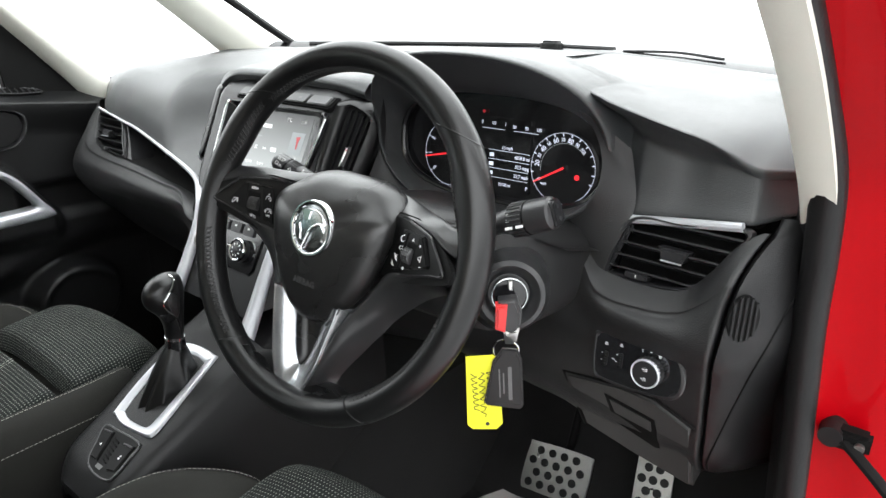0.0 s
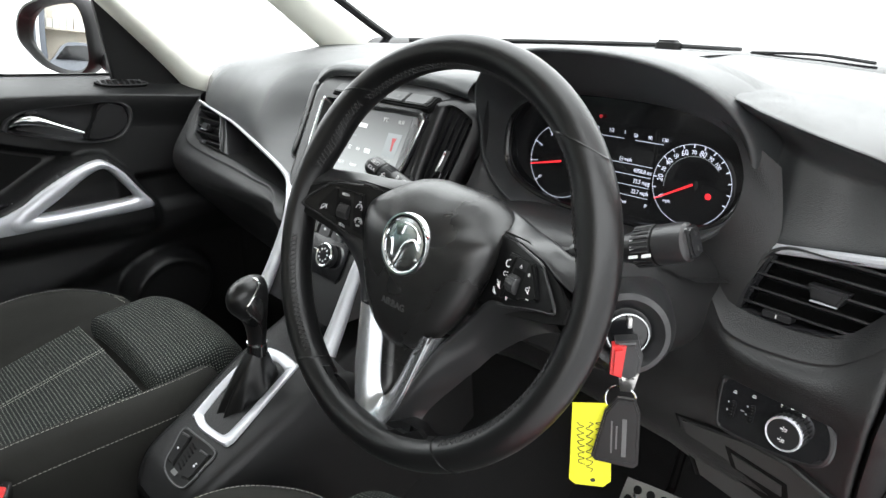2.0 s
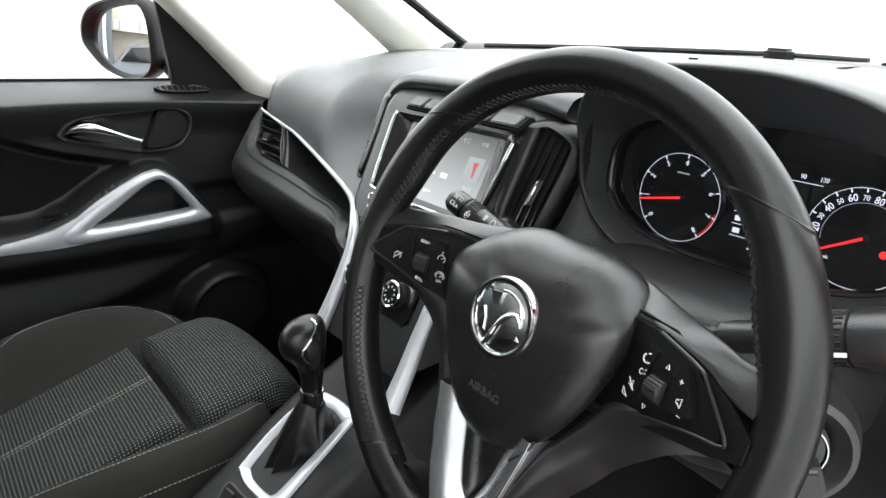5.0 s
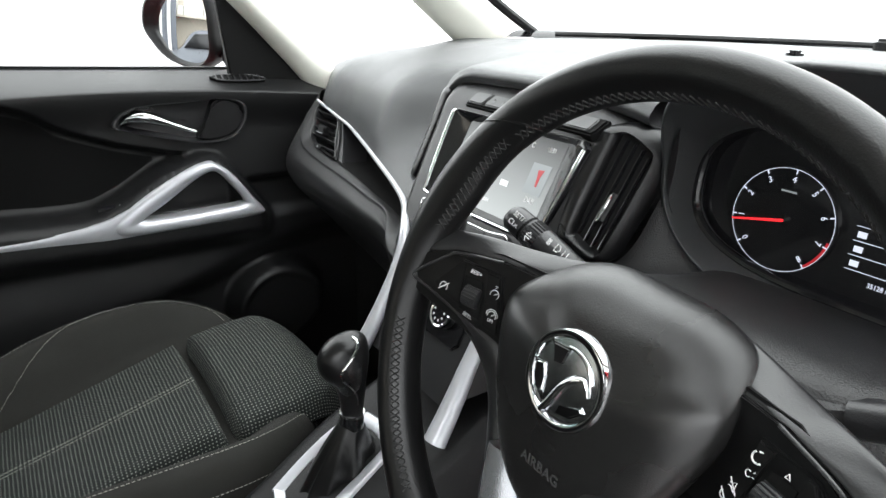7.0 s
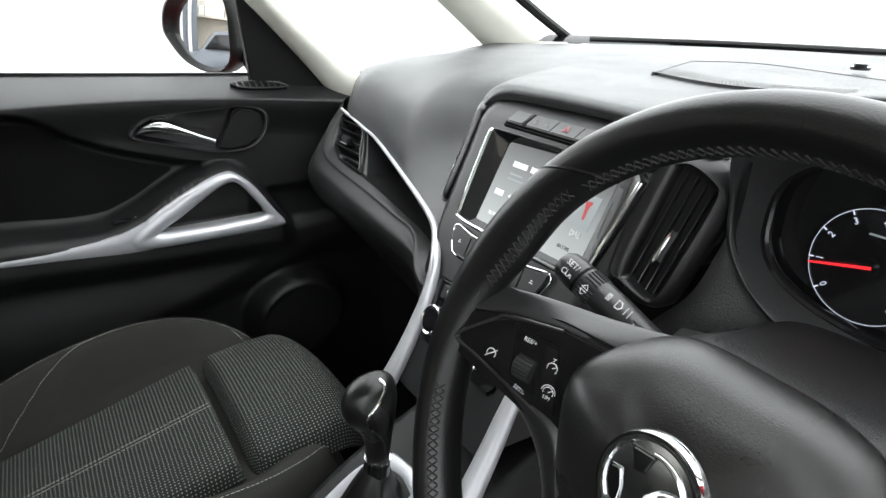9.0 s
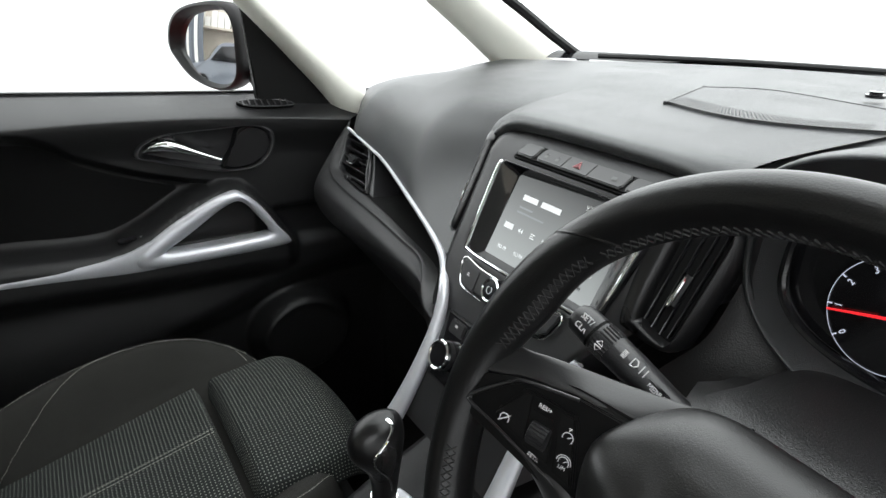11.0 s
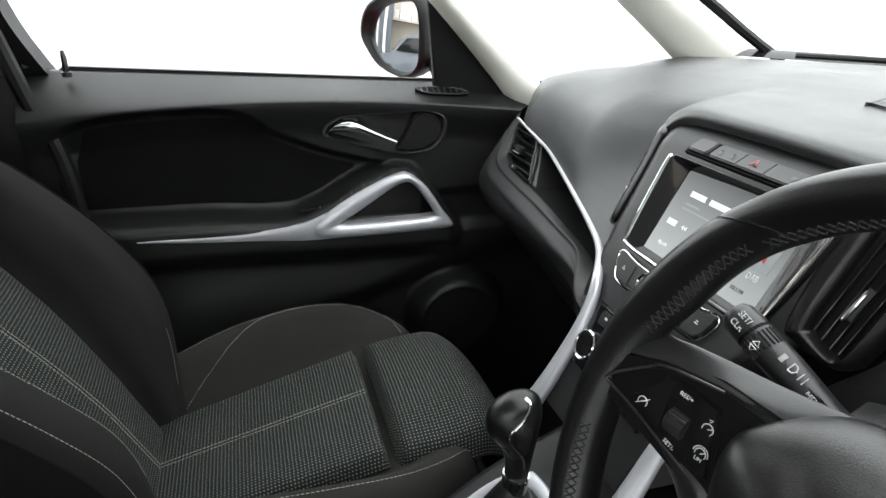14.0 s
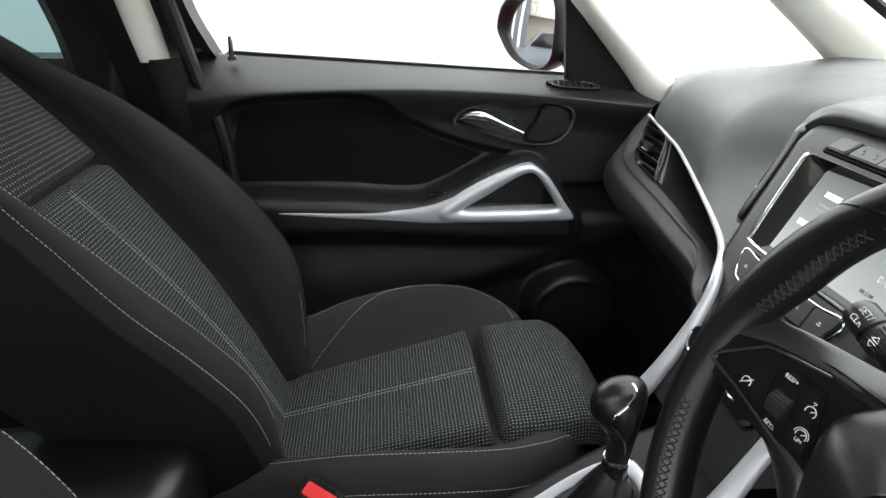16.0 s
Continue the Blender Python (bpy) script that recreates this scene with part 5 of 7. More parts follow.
    for k in range(9):
        a = -1.2 + k * 0.3
        part("roller_rib", box((-0.0055, 0.0072 * math.sin(a) - 0.0004, 0.0072 * math.cos(a) - 0.0006), (0.0055, 0.0072 * math.sin(a) + 0.0004, 0.0072 * math.cos(a) + 0.0004), 0, c), HARD, pod, flat=True)


def mark(s, x, y, lines, size=1.0, r=0.00032):
    """A small printed pictogram of thin lines on a switch pod."""
    m = pp(s, x, y, 0.0037)
    for ln in lines:
        part("pictogram", tube([tuple(m @ Vector((p * size, q * size, 0))) for p, q in ln], r, 4), PRINT, wheel)


ring_of = lambda r, a0, a1, n=14: [(r * math.cos(a), r * math.sin(a)) for a in np.linspace(radians(a0), radians(a1), n)]
mark(-1, 0.1300, 0.0045, [ring_of(0.0030, -30, 210), [(-0.0035, -0.0030), (0.0035, 0.0035)], [(0.0, 0.0), (0.0020, 0.0018)]])
mark(-1, 0.0935, 0.0145, [ring_of(0.0032, -40, 200), [(0.0, 0.0), (0.0022, 0.0016)], [(-0.0006, 0.0042), (0.0008, 0.0060), (-0.0012, 0.0056)]])
mark(-1, 0.0910, 0.0005, [ring_of(0.0032, -20, 200), ring_of(0.0044, 0, 180), [(0.0, 0.0), (0.0020, 0.0018)]])
writing("switch_word", "LIM", 0.0030, pp(-1, 0.0910, -0.0028, 0.0036), PRINT, wheel)
writing("switch_word", "RES/+", 0.0036, pp(-1, 0.1105, 0.0225, 0.0026), PRINT, wheel)
writing("switch_word", "SET/-", 0.0036, pp(-1, 0.1075, -0.0075, 0.0026) @ Matrix.Rotation(radians(-12), 4, "Z"), PRINT, wheel)
mark(1, 0.0955, 0.0190, [ring_of(0.0026, 120, 300), [(0.0005, 0.0030), (0.0022, 0.0036)], [(0.0016, -0.0026), (0.0030, -0.0016)]], r=0.0005)
mark(1, 0.0950, 0.0105, [ring_of(0.0016, 60, 330), [(0.0026, 0.0016), (0.0034, 0.0024)], [(0.0026, -0.0004), (0.0038, -0.0004)]])
mark(1, 0.0910, 0.0005, [[(-0.0024, -0.0008), (-0.0010, -0.0008), (0.0012, -0.0026), (0.0012, 0.0026), (-0.0010, 0.0008), (-0.0024, 0.0008)], [(-0.0032, 0.0030), (0.0030, -0.0032)]])
mark(1, 0.0880, -0.0060, [ring_of(0.0020, 120, 300), [(-0.0026, 0.0024), (0.0026, -0.0024)]])
mark(1, 0.1265, 0.0080, [[(-0.0022, -0.0010), (-0.0008, -0.0010), (0.0014, -0.0028), (0.0014, 0.0028), (-0.0008, 0.0010), (-0.0022, 0.0010), (-0.0022, -0.0010)]])
mark(1, 0.1235, 0.0185, [[(-0.0014, 0), (0.0014, 0)], [(0, -0.0014), (0, 0.0014)]])
mark(1, 0.1290, 0.0010, [[(-0.0014, 0), (0.0014, 0)]])
mark(1, 0.1120, 0.0215, [[(-0.0014, -0.0010), (0.0014, -0.0010), (0.0, 0.0014), (-0.0014, -0.0010)]])
mark(1, 0.1050, -0.0065, [[(-0.0014, 0.0010), (0.0014, 0.0010), (0.0, -0.0014), (-0.0014, 0.0010)]])

# lower spoke: two bright legs that slope in to a dark well, on a leather-covered foot
VO = [(0.0460, -0.064), (0.0435, -0.078), (0.0385, -0.100), (0.0330, -0.124), (0.0250, -0.146), (0.0165, -0.1615), (0.0085, -0.1675), (0.0, -0.1690)]
VI = [(0.0240, -0.066), (0.0215, -0.078), (0.0175, -0.096), (0.0130, -0.114), (0.0085, -0.127), (0.0050, -0.1335), (0.0022, -0.1365), (0.0, -0.1375)]
whole = lambda half: spline(half, 26).tolist() + [[-x, y] for x, y in spline(half, 26)[-2::-1].tolist()]
vo, vi = whole(VO), whole(VI)
rows = []
for (ox, oy), (ix, iy) in zip(vo, vi):
    row = [(ox, oy, -0.020), (ox, oy, 0.0035)]
    for g, n in ((0.02, 0.0052), (0.06, 0.0060), (0.30, 0.0048), (0.60, 0.0010), (0.90, -0.0045), (0.97, -0.0062), (1.0, -0.0085)):
        row.append((ox + (ix - ox) * g, oy + (iy - oy) * g, n))
    rows.append(row)
bm = loft(rows)
bm.transform(WM)
part("silver_vee", bm, VEE, wheel, "satin silver V-shaped spoke trim", sharp=40)
rows = [[(ix * k, -0.096 + (iy + 0.096) * k, n) for k, n in ((1.0, -0.0075), (0.93, -0.012), (0.82, -0.0165), (0.5, -0.0185), (0.0, -0.019))] for ix, iy in vi]
bm = loft(rows)
bm.transform(WM)
part("spoke_well", bm, PAD, wheel, "black recess between the legs", sharp=70)
part("leg_tip", tube([tuple(wm() @ Vector((x, y, 0.0045))) for x, y in ((0.0330, -0.0835), (0.0415, -0.0745), (0.0455, -0.0665), (0.0465, -0.0625))], 0.0011, 6), SATIN, wheel)
# leather foot of the spoke, notched round the V, and the rim's side lobes
foot = [(0.0255, -0.150), (0.0390, -0.142), (0.0520, -0.1405), (0.0640, -0.1440), (0.0800, -0.1410), (0.0960, -0.1390), (0.0985, -0.1490), (0.0700, -0.1700), (0.0300, -0.1830), (0.0, -0.1860)]
foot = foot + [(-x, y) for x, y in foot[-2::-1]]
inner_edge = [(-0.0185, -0.1635), (-0.0090, -0.1700), (0.0, -0.1715), (0.0090, -0.1700), (0.0185, -0.1635)]
part("spoke_boss", prism((foot + inner_edge)[::-1], wm(0, 0, 0.0125), 0.026, 0.0075, 4), LEATHER, wheel, "leather-covered foot of the spoke")

# ---- steering column, stalks, ignition ----
column = thing("steering_column", "black plastic steering column shroud with ignition lock", "steering column")


def shroud(y, x0, x1, z0, z1, r):
    cx, cz = (x0 + x1) / 2, (z0 + z1) / 2
    return [(cx + a, y, cz + b) for a, b in rounded(x1 - x0, z1 - z0, r, 5)]


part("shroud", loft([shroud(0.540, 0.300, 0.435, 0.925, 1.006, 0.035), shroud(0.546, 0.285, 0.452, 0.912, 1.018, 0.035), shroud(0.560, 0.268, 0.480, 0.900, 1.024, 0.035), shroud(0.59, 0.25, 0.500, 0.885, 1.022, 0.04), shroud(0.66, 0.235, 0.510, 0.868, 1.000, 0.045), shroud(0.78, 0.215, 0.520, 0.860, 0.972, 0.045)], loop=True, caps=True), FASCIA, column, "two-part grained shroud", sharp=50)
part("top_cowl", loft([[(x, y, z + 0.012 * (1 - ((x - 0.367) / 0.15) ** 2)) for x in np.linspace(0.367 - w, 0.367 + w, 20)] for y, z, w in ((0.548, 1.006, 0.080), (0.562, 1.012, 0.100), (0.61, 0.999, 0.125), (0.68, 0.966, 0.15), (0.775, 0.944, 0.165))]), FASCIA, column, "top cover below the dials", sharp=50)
part("wheel_boss", tube([tuple(WM @ Vector((0, -0.01, z))) for z in (-0.050, -0.06, -0.10)], [0.040, 0.046, 0.052], 24), DARK, column)

IG = basis((0.516, 0.556, 0.955), (0.80, 0.60, 0), (0, 0.25, 1))
part("lock_collar", loft([[tuple(IG @ Vector((r * math.cos(a), r * math.sin(a), h))) for a in np.linspace(0, 2 * math.pi, 36, endpoint=False)] for r, h in ((0.050, -0.07), (0.044, -0.02), (0.036, 0.0), (0.031, 0.003), (0.024, -0.002), (0.021, -0.008))], loop=True, caps=True), HARD, column, "round ignition lock collar")
part("lock_ring", loft([[tuple(IG @ Vector((r * math.cos(a), r * math.sin(a), h))) for a in np.linspace(0, 2 * math.pi, 36, endpoint=False)] for r, h in ((0.0185, -0.004), (0.0182, 0.001), (0.0172, 0.0012), (0.0168, -0.002))], loop=True), BADGEFACE, column, "bright lock ring")
part("lock_barrel", prism(disc(0.0175, 30), IG @ Matrix.Translation((0, 0, -0.001)), 0.01, 0.001), GLOSS, column)


def stalk(a, b, name, label, r0, r1, knurl):
    s = thing(name, label, "control stalk")
    a, b = Vector(a), Vector(b)
    rr = [(0, r0), (0.45, r0 * 1.02), (0.62, r1 * 0.98), (0.66, r1), (0.90, r1 * 1.02), (0.97, r1 * 0.98), (1.0, r1 * 0.72)]
    part("arm", tube([a.lerp(b, f) for f, r in rr], [r for f, r in rr], 24, 0.88), HARD, s, "tapered black stalk")
    for k in range(26):
        t = 2 * math.pi * k / 26
        d = (b - a).normalized()
        side = d.cross(Vector((0, 0, 1))).normalized()
        up = side.cross(d)
        o = (side * math.cos(t) + up * math.sin(t) * 0.88) * (r1 * 1.02)
        part("knurl", tube([a.lerp(b, knurl[0]) + o, a.lerp(b, knurl[1]) + o], 0.0009, 4), HARD, s)
    part("groove", tube([a.lerp(b, f) for f in (knurl[1] + 0.015, knurl[1] + 0.03)], r1 * 1.035, 24, 0.88), DARK, s)
    return s


left = stalk((0.318, 0.566, 0.990), (0.184, 0.543, 1.048), "indicator_stalk", "black indicator stalk with white printed symbols", 0.0105, 0.0125, (0.76, 0.84))
LS = basis((0.232, 0.534, 1.0335), (0.905, 0.155, -0.392), (0.25, 0.62, 0.74))


def on_left(f, lift=0.0):
    p = Vector((0.318, 0.566, 0.990)).lerp(Vector((0.184, 0.543, 1.048)), f)
    m = LS.copy()
    m.translation = p + LS.to_3x3() @ Vector((0, 0, 0.0118 + lift))
    return m


writing("stalk_word", "SET/", 0.0062, on_left(0.92) @ Matrix.Translation((0, 0.0035, 0)) , PRINT, left, wide=0.9)
writing("stalk_word", "CLR", 0.0062, on_left(0.92) @ Matrix.Translation((0, -0.0035, 0)), PRINT, left, wide=0.9)
def stalk_lines(f, lift, lines, r=0.00042):
    for ln in lines:
        part("stalk_mark", tube([tuple(on_left(f, lift) @ Vector((x, y, 0))) for x, y in ln], r, 4), PRINT, left)


stalk_lines(0.80, 0.0012, [[(-0.0026, -0.0030), (0.0026, -0.0030), (0.0, 0.0002), (-0.0026, -0.0030)], [(-0.0026, -0.0046), (0.0026, -0.0046), (0.0, -0.0078), (-0.0026, -0.0046)]])
bars("stalk_mark", on_left(0.66, 0.0006), [(-0.0045, 0.0042 + 0.0011 * k, 0.0034) for k in (-2, -1, 0, 1, 2)], PRINT, left, 0.0007)
stalk_lines(0.63, 0.0004, [[(-0.0022, 0.0012), (-0.0022, 0.0072), (0.0008, 0.0068), (0.0024, 0.0042), (0.0008, 0.0016), (-0.0022, 0.0012)], [(0.0058, 0.0012), (0.0058, 0.0072)], [(0.0092, 0.0012), (0.0092, 0.0072)]], 0.0005)
part("menu_key", prism(rounded(0.019, 0.0085, 0.002), on_left(0.49, -0.0016), 0.003, 0.0008), GLOSS, left, "small menu button")
writing("stalk_word", "MENU", 0.0052, on_left(0.49, -0.0012), PRINT, left, wide=0.9)
for f, k in ((0.375, -1), (0.305, 1)):
    stalk_lines(f, -0.0012, [[(k * x, y) for x, y in ((0.0042, 0.0), (0.0010, 0.0036), (0.0010, 0.0016), (-0.0036, 0.0016), (-0.0036, -0.0016), (0.0010, -0.0016), (0.0010, -0.0036), (0.0042, 0.0))]])
right = stalk((0.455, 0.560, 1.010), (0.553, 0.571, 1.046), "wiper_stalk", "black wiper stalk with white printed symbols", 0.0125, 0.0185, (0.58, 0.72))
RS = basis((0.553, 0.571, 1.046), (-0.05, 1, 0), (-0.35, 0, 0.94))
part("end_button", prism(rounded(0.020, 0.026, 0.006), RS @ Matrix.Translation((0, 0, 0.0035)), 0.008, 0.002), GLOSS, right, "rocker button in the end")
for dy in (0.006, -0.006):
    part("button_dot", prism(disc(0.0022, 12), RS @ Matrix.Translation((0, dy, 0.0042)), 0.002, 0.0006), HARD, right)
RF = basis((0.53, 0.5545, 1.0385), (0.94, 0.11, 0.34), (-0.3, 0.45, 0.85))
for k, w in enumerate((0.004, 0.006, 0.005)):
    for dx in (0.0, 0.0075):
        bars("stalk_mark", RF @ Matrix.Translation((-0.012 + dx * 1.5 - 0.004, 0.008 - 0.0075 * k, 0.003)), [(0, 0, 0.006 + 0.001 * k)], PRINT, right, 0.0028)

# key in the lock, with its ring and tags
key = thing("car_key", "red and black car key in the ignition lock", "key")
KM = basis((0.530, 0.532, 0.943), (0.80, 0.60, 0.05), (0.12, 0.05, 1)) @ Matrix.Scale(0.86, 4)
part("blade", box((-0.0015, 0.008, -0.02), (0.0015, 0.016, 0.01), 0, IG), STEEL, key)
part("case", prism([(-0.011, 0.024), (0.010, 0.026), (0.0155, 0.008), (0.013, -0.014), (0.003, -0.020), (-0.009, -0.014)], KM @ Matrix.Translation((0, 0, 0.006)), 0.016, 0.004, 3), HARD, key, "black key case")
part("red_side", prism([(-0.013, 0.020), (0.000, 0.021), (-0.003, -0.014), (-0.014, -0.010)], KM @ Matrix.Translation((-0.001, 0, 0.0092)), 0.014, 0.003), REDPLASTIC, key, "red side panel")
part("metal_end", prism([(-0.006, -0.014), (0.0125, -0.010), (0.008, -0.031), (-0.004, -0.030)], KM @ Matrix.Translation((0, 0, 0.0075)), 0.012, 0.003), STEEL, key, "bright metal end")
RC = KM @ Matrix.Translation((-0.003, -0.040, 0.002))
part("key_ring", tube([tuple(RC @ Vector((0.0145 * math.cos(a), 0.0145 * math.sin(a), 0.002 * math.sin(2 * a)))) for a in np.linspace(0, 2 * math.pi, 40)], 0.0009, 6), CHROME, key, "split ring")

TAGM = basis((0.541, 0.516, 0.886), (0.86, 0.50, 0.0), (0.05, 0.03, 1)) @ Matrix.Scale(0.88, 4)
fob = thing("leather_key_fob", "black leather key fob with stamped writing", "key fob")
part("leather", prism([(-0.006, 0.040), (0.010, 0.040), (0.016, 0.026), (0.020, -0.030), (0.016, -0.035), (-0.020, -0.033), (-0.024, -0.028), (-0.016, 0.024)][::-1], TAGM @ Matrix.Translation((0, 0, 0.003)), 0.005, 0.0015), LEATHER, fob)
edge = [(-0.005, 0.036), (0.009, 0.036), (0.0135, 0.024), (0.0172, -0.028), (-0.0205, -0.0285), (-0.0135, 0.022), (-0.005, 0.036)]
stitches([tuple(TAGM @ Vector((x, y, 0.003))) for x, y in edge], TAGM.col[2].to_3d(), GREYTHREAD, fob, step=0.0035, length=0.0024, r=0.0005)
turned = TAGM @ Matrix.Rotation(radians(-86), 4, "Z")
bars("stamped_writing", turned @ Matrix.Translation((0.002, 0.004, 0.0031)), [(0, 0, 0.042)], GREYPRINT, fob, 0.0042)
bars("stamped_writing", turned @ Matrix.Translation((0.002, -0.003, 0.0031)), [(0, 0, 0.026), (0, -0.0045, 0.036)], GREYPRINT, fob, 0.0016)
CARD = basis((0.519, 0.508, 0.868), (0.84, 0.54, 0.06), (0.17, 0.02, 1)) @ Matrix.Scale(0.90, 4)
card = thing("yellow_key_tag", "bright yellow plastic key tag with black handwriting", "key tag")
part("tag", prism([(-0.017, 0.046), (0.012, 0.048), (0.0185, 0.044), (0.021, -0.044), (0.014, -0.052), (-0.013, -0.052), (-0.019, -0.046)][::-1], CARD, 0.0016, 0.0006), YELLOW, card)
for x, y, w in ((-0.009, 0.0, 0.050), (0.0, 0.004, 0.060), (0.009, -0.006, 0.044)):
    m = CARD @ Matrix.Rotation(radians(-88), 4, "Z")
    path = [tuple(m @ Vector((y - w / 2 + w * f, x + 0.0028 * math.sin(f * 41 + x * 900) + 0.0012 * math.sin(f * 83), 0.0004))) for f in np.linspace(0, 1, 60)]
    part("handwriting", tube(path, 0.0004, 4), INK, card)
part("tag_hole", prism(disc(0.0025, 14), CARD @ Matrix.Translation((0.004, -0.044, 0.0003)), 0.0005), INK, card, flat=True)

# ---- centre console and gear lever ----
console = thing("centre_console", "black centre console sloping up to the dashboard", "console")


def console_z(y):
    return 0.672 + 0.45 * (y - 0.40)


secs = []
for y in np.r_[np.linspace(0.300, 0.345, 8), np.linspace(0.36, 0.80, 30)]:
    e = smooth(0.296, 0.345, y)
    w = 0.030 + 0.050 * math.sqrt(max(0.0, 1 - (1 - min(1, (y - 0.298) / 0.06)) ** 2)) + 0.012 * smooth(0.36, 0.5, y)
    z = console_z(y) - 0.012 * (1 - e) ** 2
    cx = 0.012 * (1 - smooth(0.33, 0.5, y))
    secs.append([(cx + x, y, zz) for x, zz in ((-w - 0.03, z - 0.30), (-w - 0.012, z - 0.10), (-w - 0.003, z - 0.016), (-w + 0.004, z - 0.004), (-w + 0.014, z), (-0.03, z + 0.001), (0.03, z + 0.001), (w - 0.014, z), (w - 0.004, z - 0.004), (w + 0.003, z - 0.016), (w + 0.012, z - 0.10), (w + 0.03, z - 0.30))])
secs = [[(x, 0.302, z - 0.02) for x, y, z in secs[0]]] + secs
part("body", loft(secs), GRAIN, console, "black console moulding", sharp=45)
CN = basis((0, 0.40, 0.672), (1, 0, 0), (0, 1, 0.45))
G = math.sqrt(1 + 0.45 ** 2)


def cn(x, y, lift=0.0):
    return CN @ Matrix.Translation((x, (y - 0.40) * G, lift))


outer = spline([(-0.040, 0.394), (-0.034, 0.390), (-0.005, 0.385), (0.050, 0.390), (0.058, 0.396), (0.058, 0.408), (0.047, 0.46), (0.035, 0.517), (0.030, 0.522), (-0.004, 0.524), (-0.037, 0.520), (-0.043, 0.514), (-0.057, 0.485), (-0.054, 0.445)], 84, True)
opening = spline([(-0.027, 0.405), (-0.022, 0.400), (-0.004, 0.396), (0.027, 0.398), (0.034, 0.402), (0.035, 0.412), (0.028, 0.46), (0.021, 0.500), (0.016, 0.505), (-0.006, 0.508), (-0.027, 0.504), (-0.032, 0.499), (-0.041, 0.480), (-0.039, 0.445)], 84, True)
secs = [[tuple(CN @ Vector((x + (u - x) * f, (y + (v - y) * f - 0.40) * G, h))) for (x, y), (u, v) in zip(outer, opening)] for f, h in ((0.0, 0.001), (0.04, 0.0045), (0.14, 0.0060), (0.62, 0.0050), (0.90, 0.0020), (1.0, -0.004), (1.0, -0.020))]
part("shift_frame", loft(secs, loop=True), SILVER, console, "satin silver gear frame")
sw = spline([(-0.031, 0.373), (-0.018, 0.352), (-0.006, 0.335), (0.008, 0.327), (0.032, 0.324), (0.052, 0.326), (0.060, 0.333), (0.056, 0.360), (0.053, 0.377), (0.036, 0.3795), (0.0, 0.377)], 48, True)
part("switch_plate", prism([(x, (y - 0.40) * G) for x, y in sw], CN @ Matrix.Translation((0, 0, 0.003)), 0.01, 0.002), PLATE, console, "black switch plate")
rim = [tuple(CN @ Vector((x, (y - 0.40) * G, 0.002))) for x, y in sw]
part("plate_rim", tube(rim + rim[:1], 0.0016, 6), HARD, console)
for quad in ([(-0.021, 0.371), (-0.004, 0.373), (0.014, 0.336), (-0.004, 0.335)], [(0.031, 0.371), (0.050, 0.373), (0.058, 0.338), (0.041, 0.334)]):
    flat_quad = [(x, (y - 0.40) * G) for x, y in quad][::-1]
    part("switch_key", prism(flat_quad, CN @ Matrix.Translation((0, 0, 0.0060)), 0.008, 0.0016, 3), PLATE, console, "black rocker switch")
    a, b = quad[0], quad[1]
    part("switch_lip", tube([tuple(CN @ Vector((x, (y - 0.4025) * G, 0.0060))) for x, y in (a, b)], 0.0013, 8), HARD, console)
bars("switch_mark", cn(-0.003, 0.353, 0.0064), [(0, 0, 0.0035)], PRINT, console, 0.0026)
bars("switch_mark", cn(0.046, 0.352, 0.0064), [(0, 0, 0.004), (0, 0.0035, 0.0028)], PRINT, console, 0.0022)
for k in range(6):
    part("ridge", prism(rounded(0.014, 0.0022, 0.0008), cn(0.0235 - 0.0022 * k, 0.341 + 0.0052 * k, 0.0045) @ Matrix.Rotation(radians(-12), 4, "Z"), 0.003, 0.0005), DARK, console)
bars("grey_patch", cn(0.026, 0.3325, 0.0042), [(0, 0, 0.013)], GREYPRINT, console, 0.006)

part("frame_floor", prism([(x, (y - 0.40) * G) for x, y in opening], CN @ Matrix.Translation((0, 0, -0.010)), 0.004), PLATE, console)
lever = thing("gear_lever", "black leather automatic gear lever with chrome insert", "gear lever")
# gathered leather boot
secs = []
for k in range(11):
    f = k / 10
    c = Vector((-0.003, 0.456, 0.672 + 0.45 * 0.056 - 0.01)).lerp(Vector((0.004, 0.474, 0.762)), f)
    row = []
    for i in range(48):
        a = 2 * math.pi * i / 48
        w = (0.019 * (1 - f) ** 0.85 + 0.0125) * (1 + 0.15 * (1 - f) * math.sin(7 * a + 2 * f) + 0.05 * math.sin(3 * a + 5 * f))
        d = (0.037 * (1 - f) ** 0.9 + 0.0125) * (1 + 0.11 * (1 - f) * math.sin(9 * a - 3 * f))
        row.append((c.x + w * math.cos(a), c.y + d * math.sin(a), c.z + 0.45 * d * math.sin(a) * (1 - f)))
    secs.append(row)
part("boot", loft(secs, loop=True), LEATHER, lever, "creased leather boot", sharp=80)
part("collar", tube([(0.004, 0.474, 0.755), (0.0045, 0.475, 0.772)], [0.0145, 0.0135], 24), GLOSS, lever, "gloss collar")
part("collar_ring", tube([(0.0045, 0.475, 0.771), (0.0046, 0.4752, 0.774)], 0.0142, 24), CHROME, lever)
knob = spline([(0.0045, 0.475, 0.772, 0.0130), (0.005, 0.476, 0.790, 0.0140), (0.004, 0.475, 0.812, 0.0175), (0.001, 0.471, 0.832, 0.0225), (-0.001, 0.470, 0.848, 0.0235), (-0.002, 0.471, 0.860, 0.0195), (-0.002, 0.4715, 0.8665, 0.011), (-0.002, 0.472, 0.868, 0.001)], 30)
secs = []
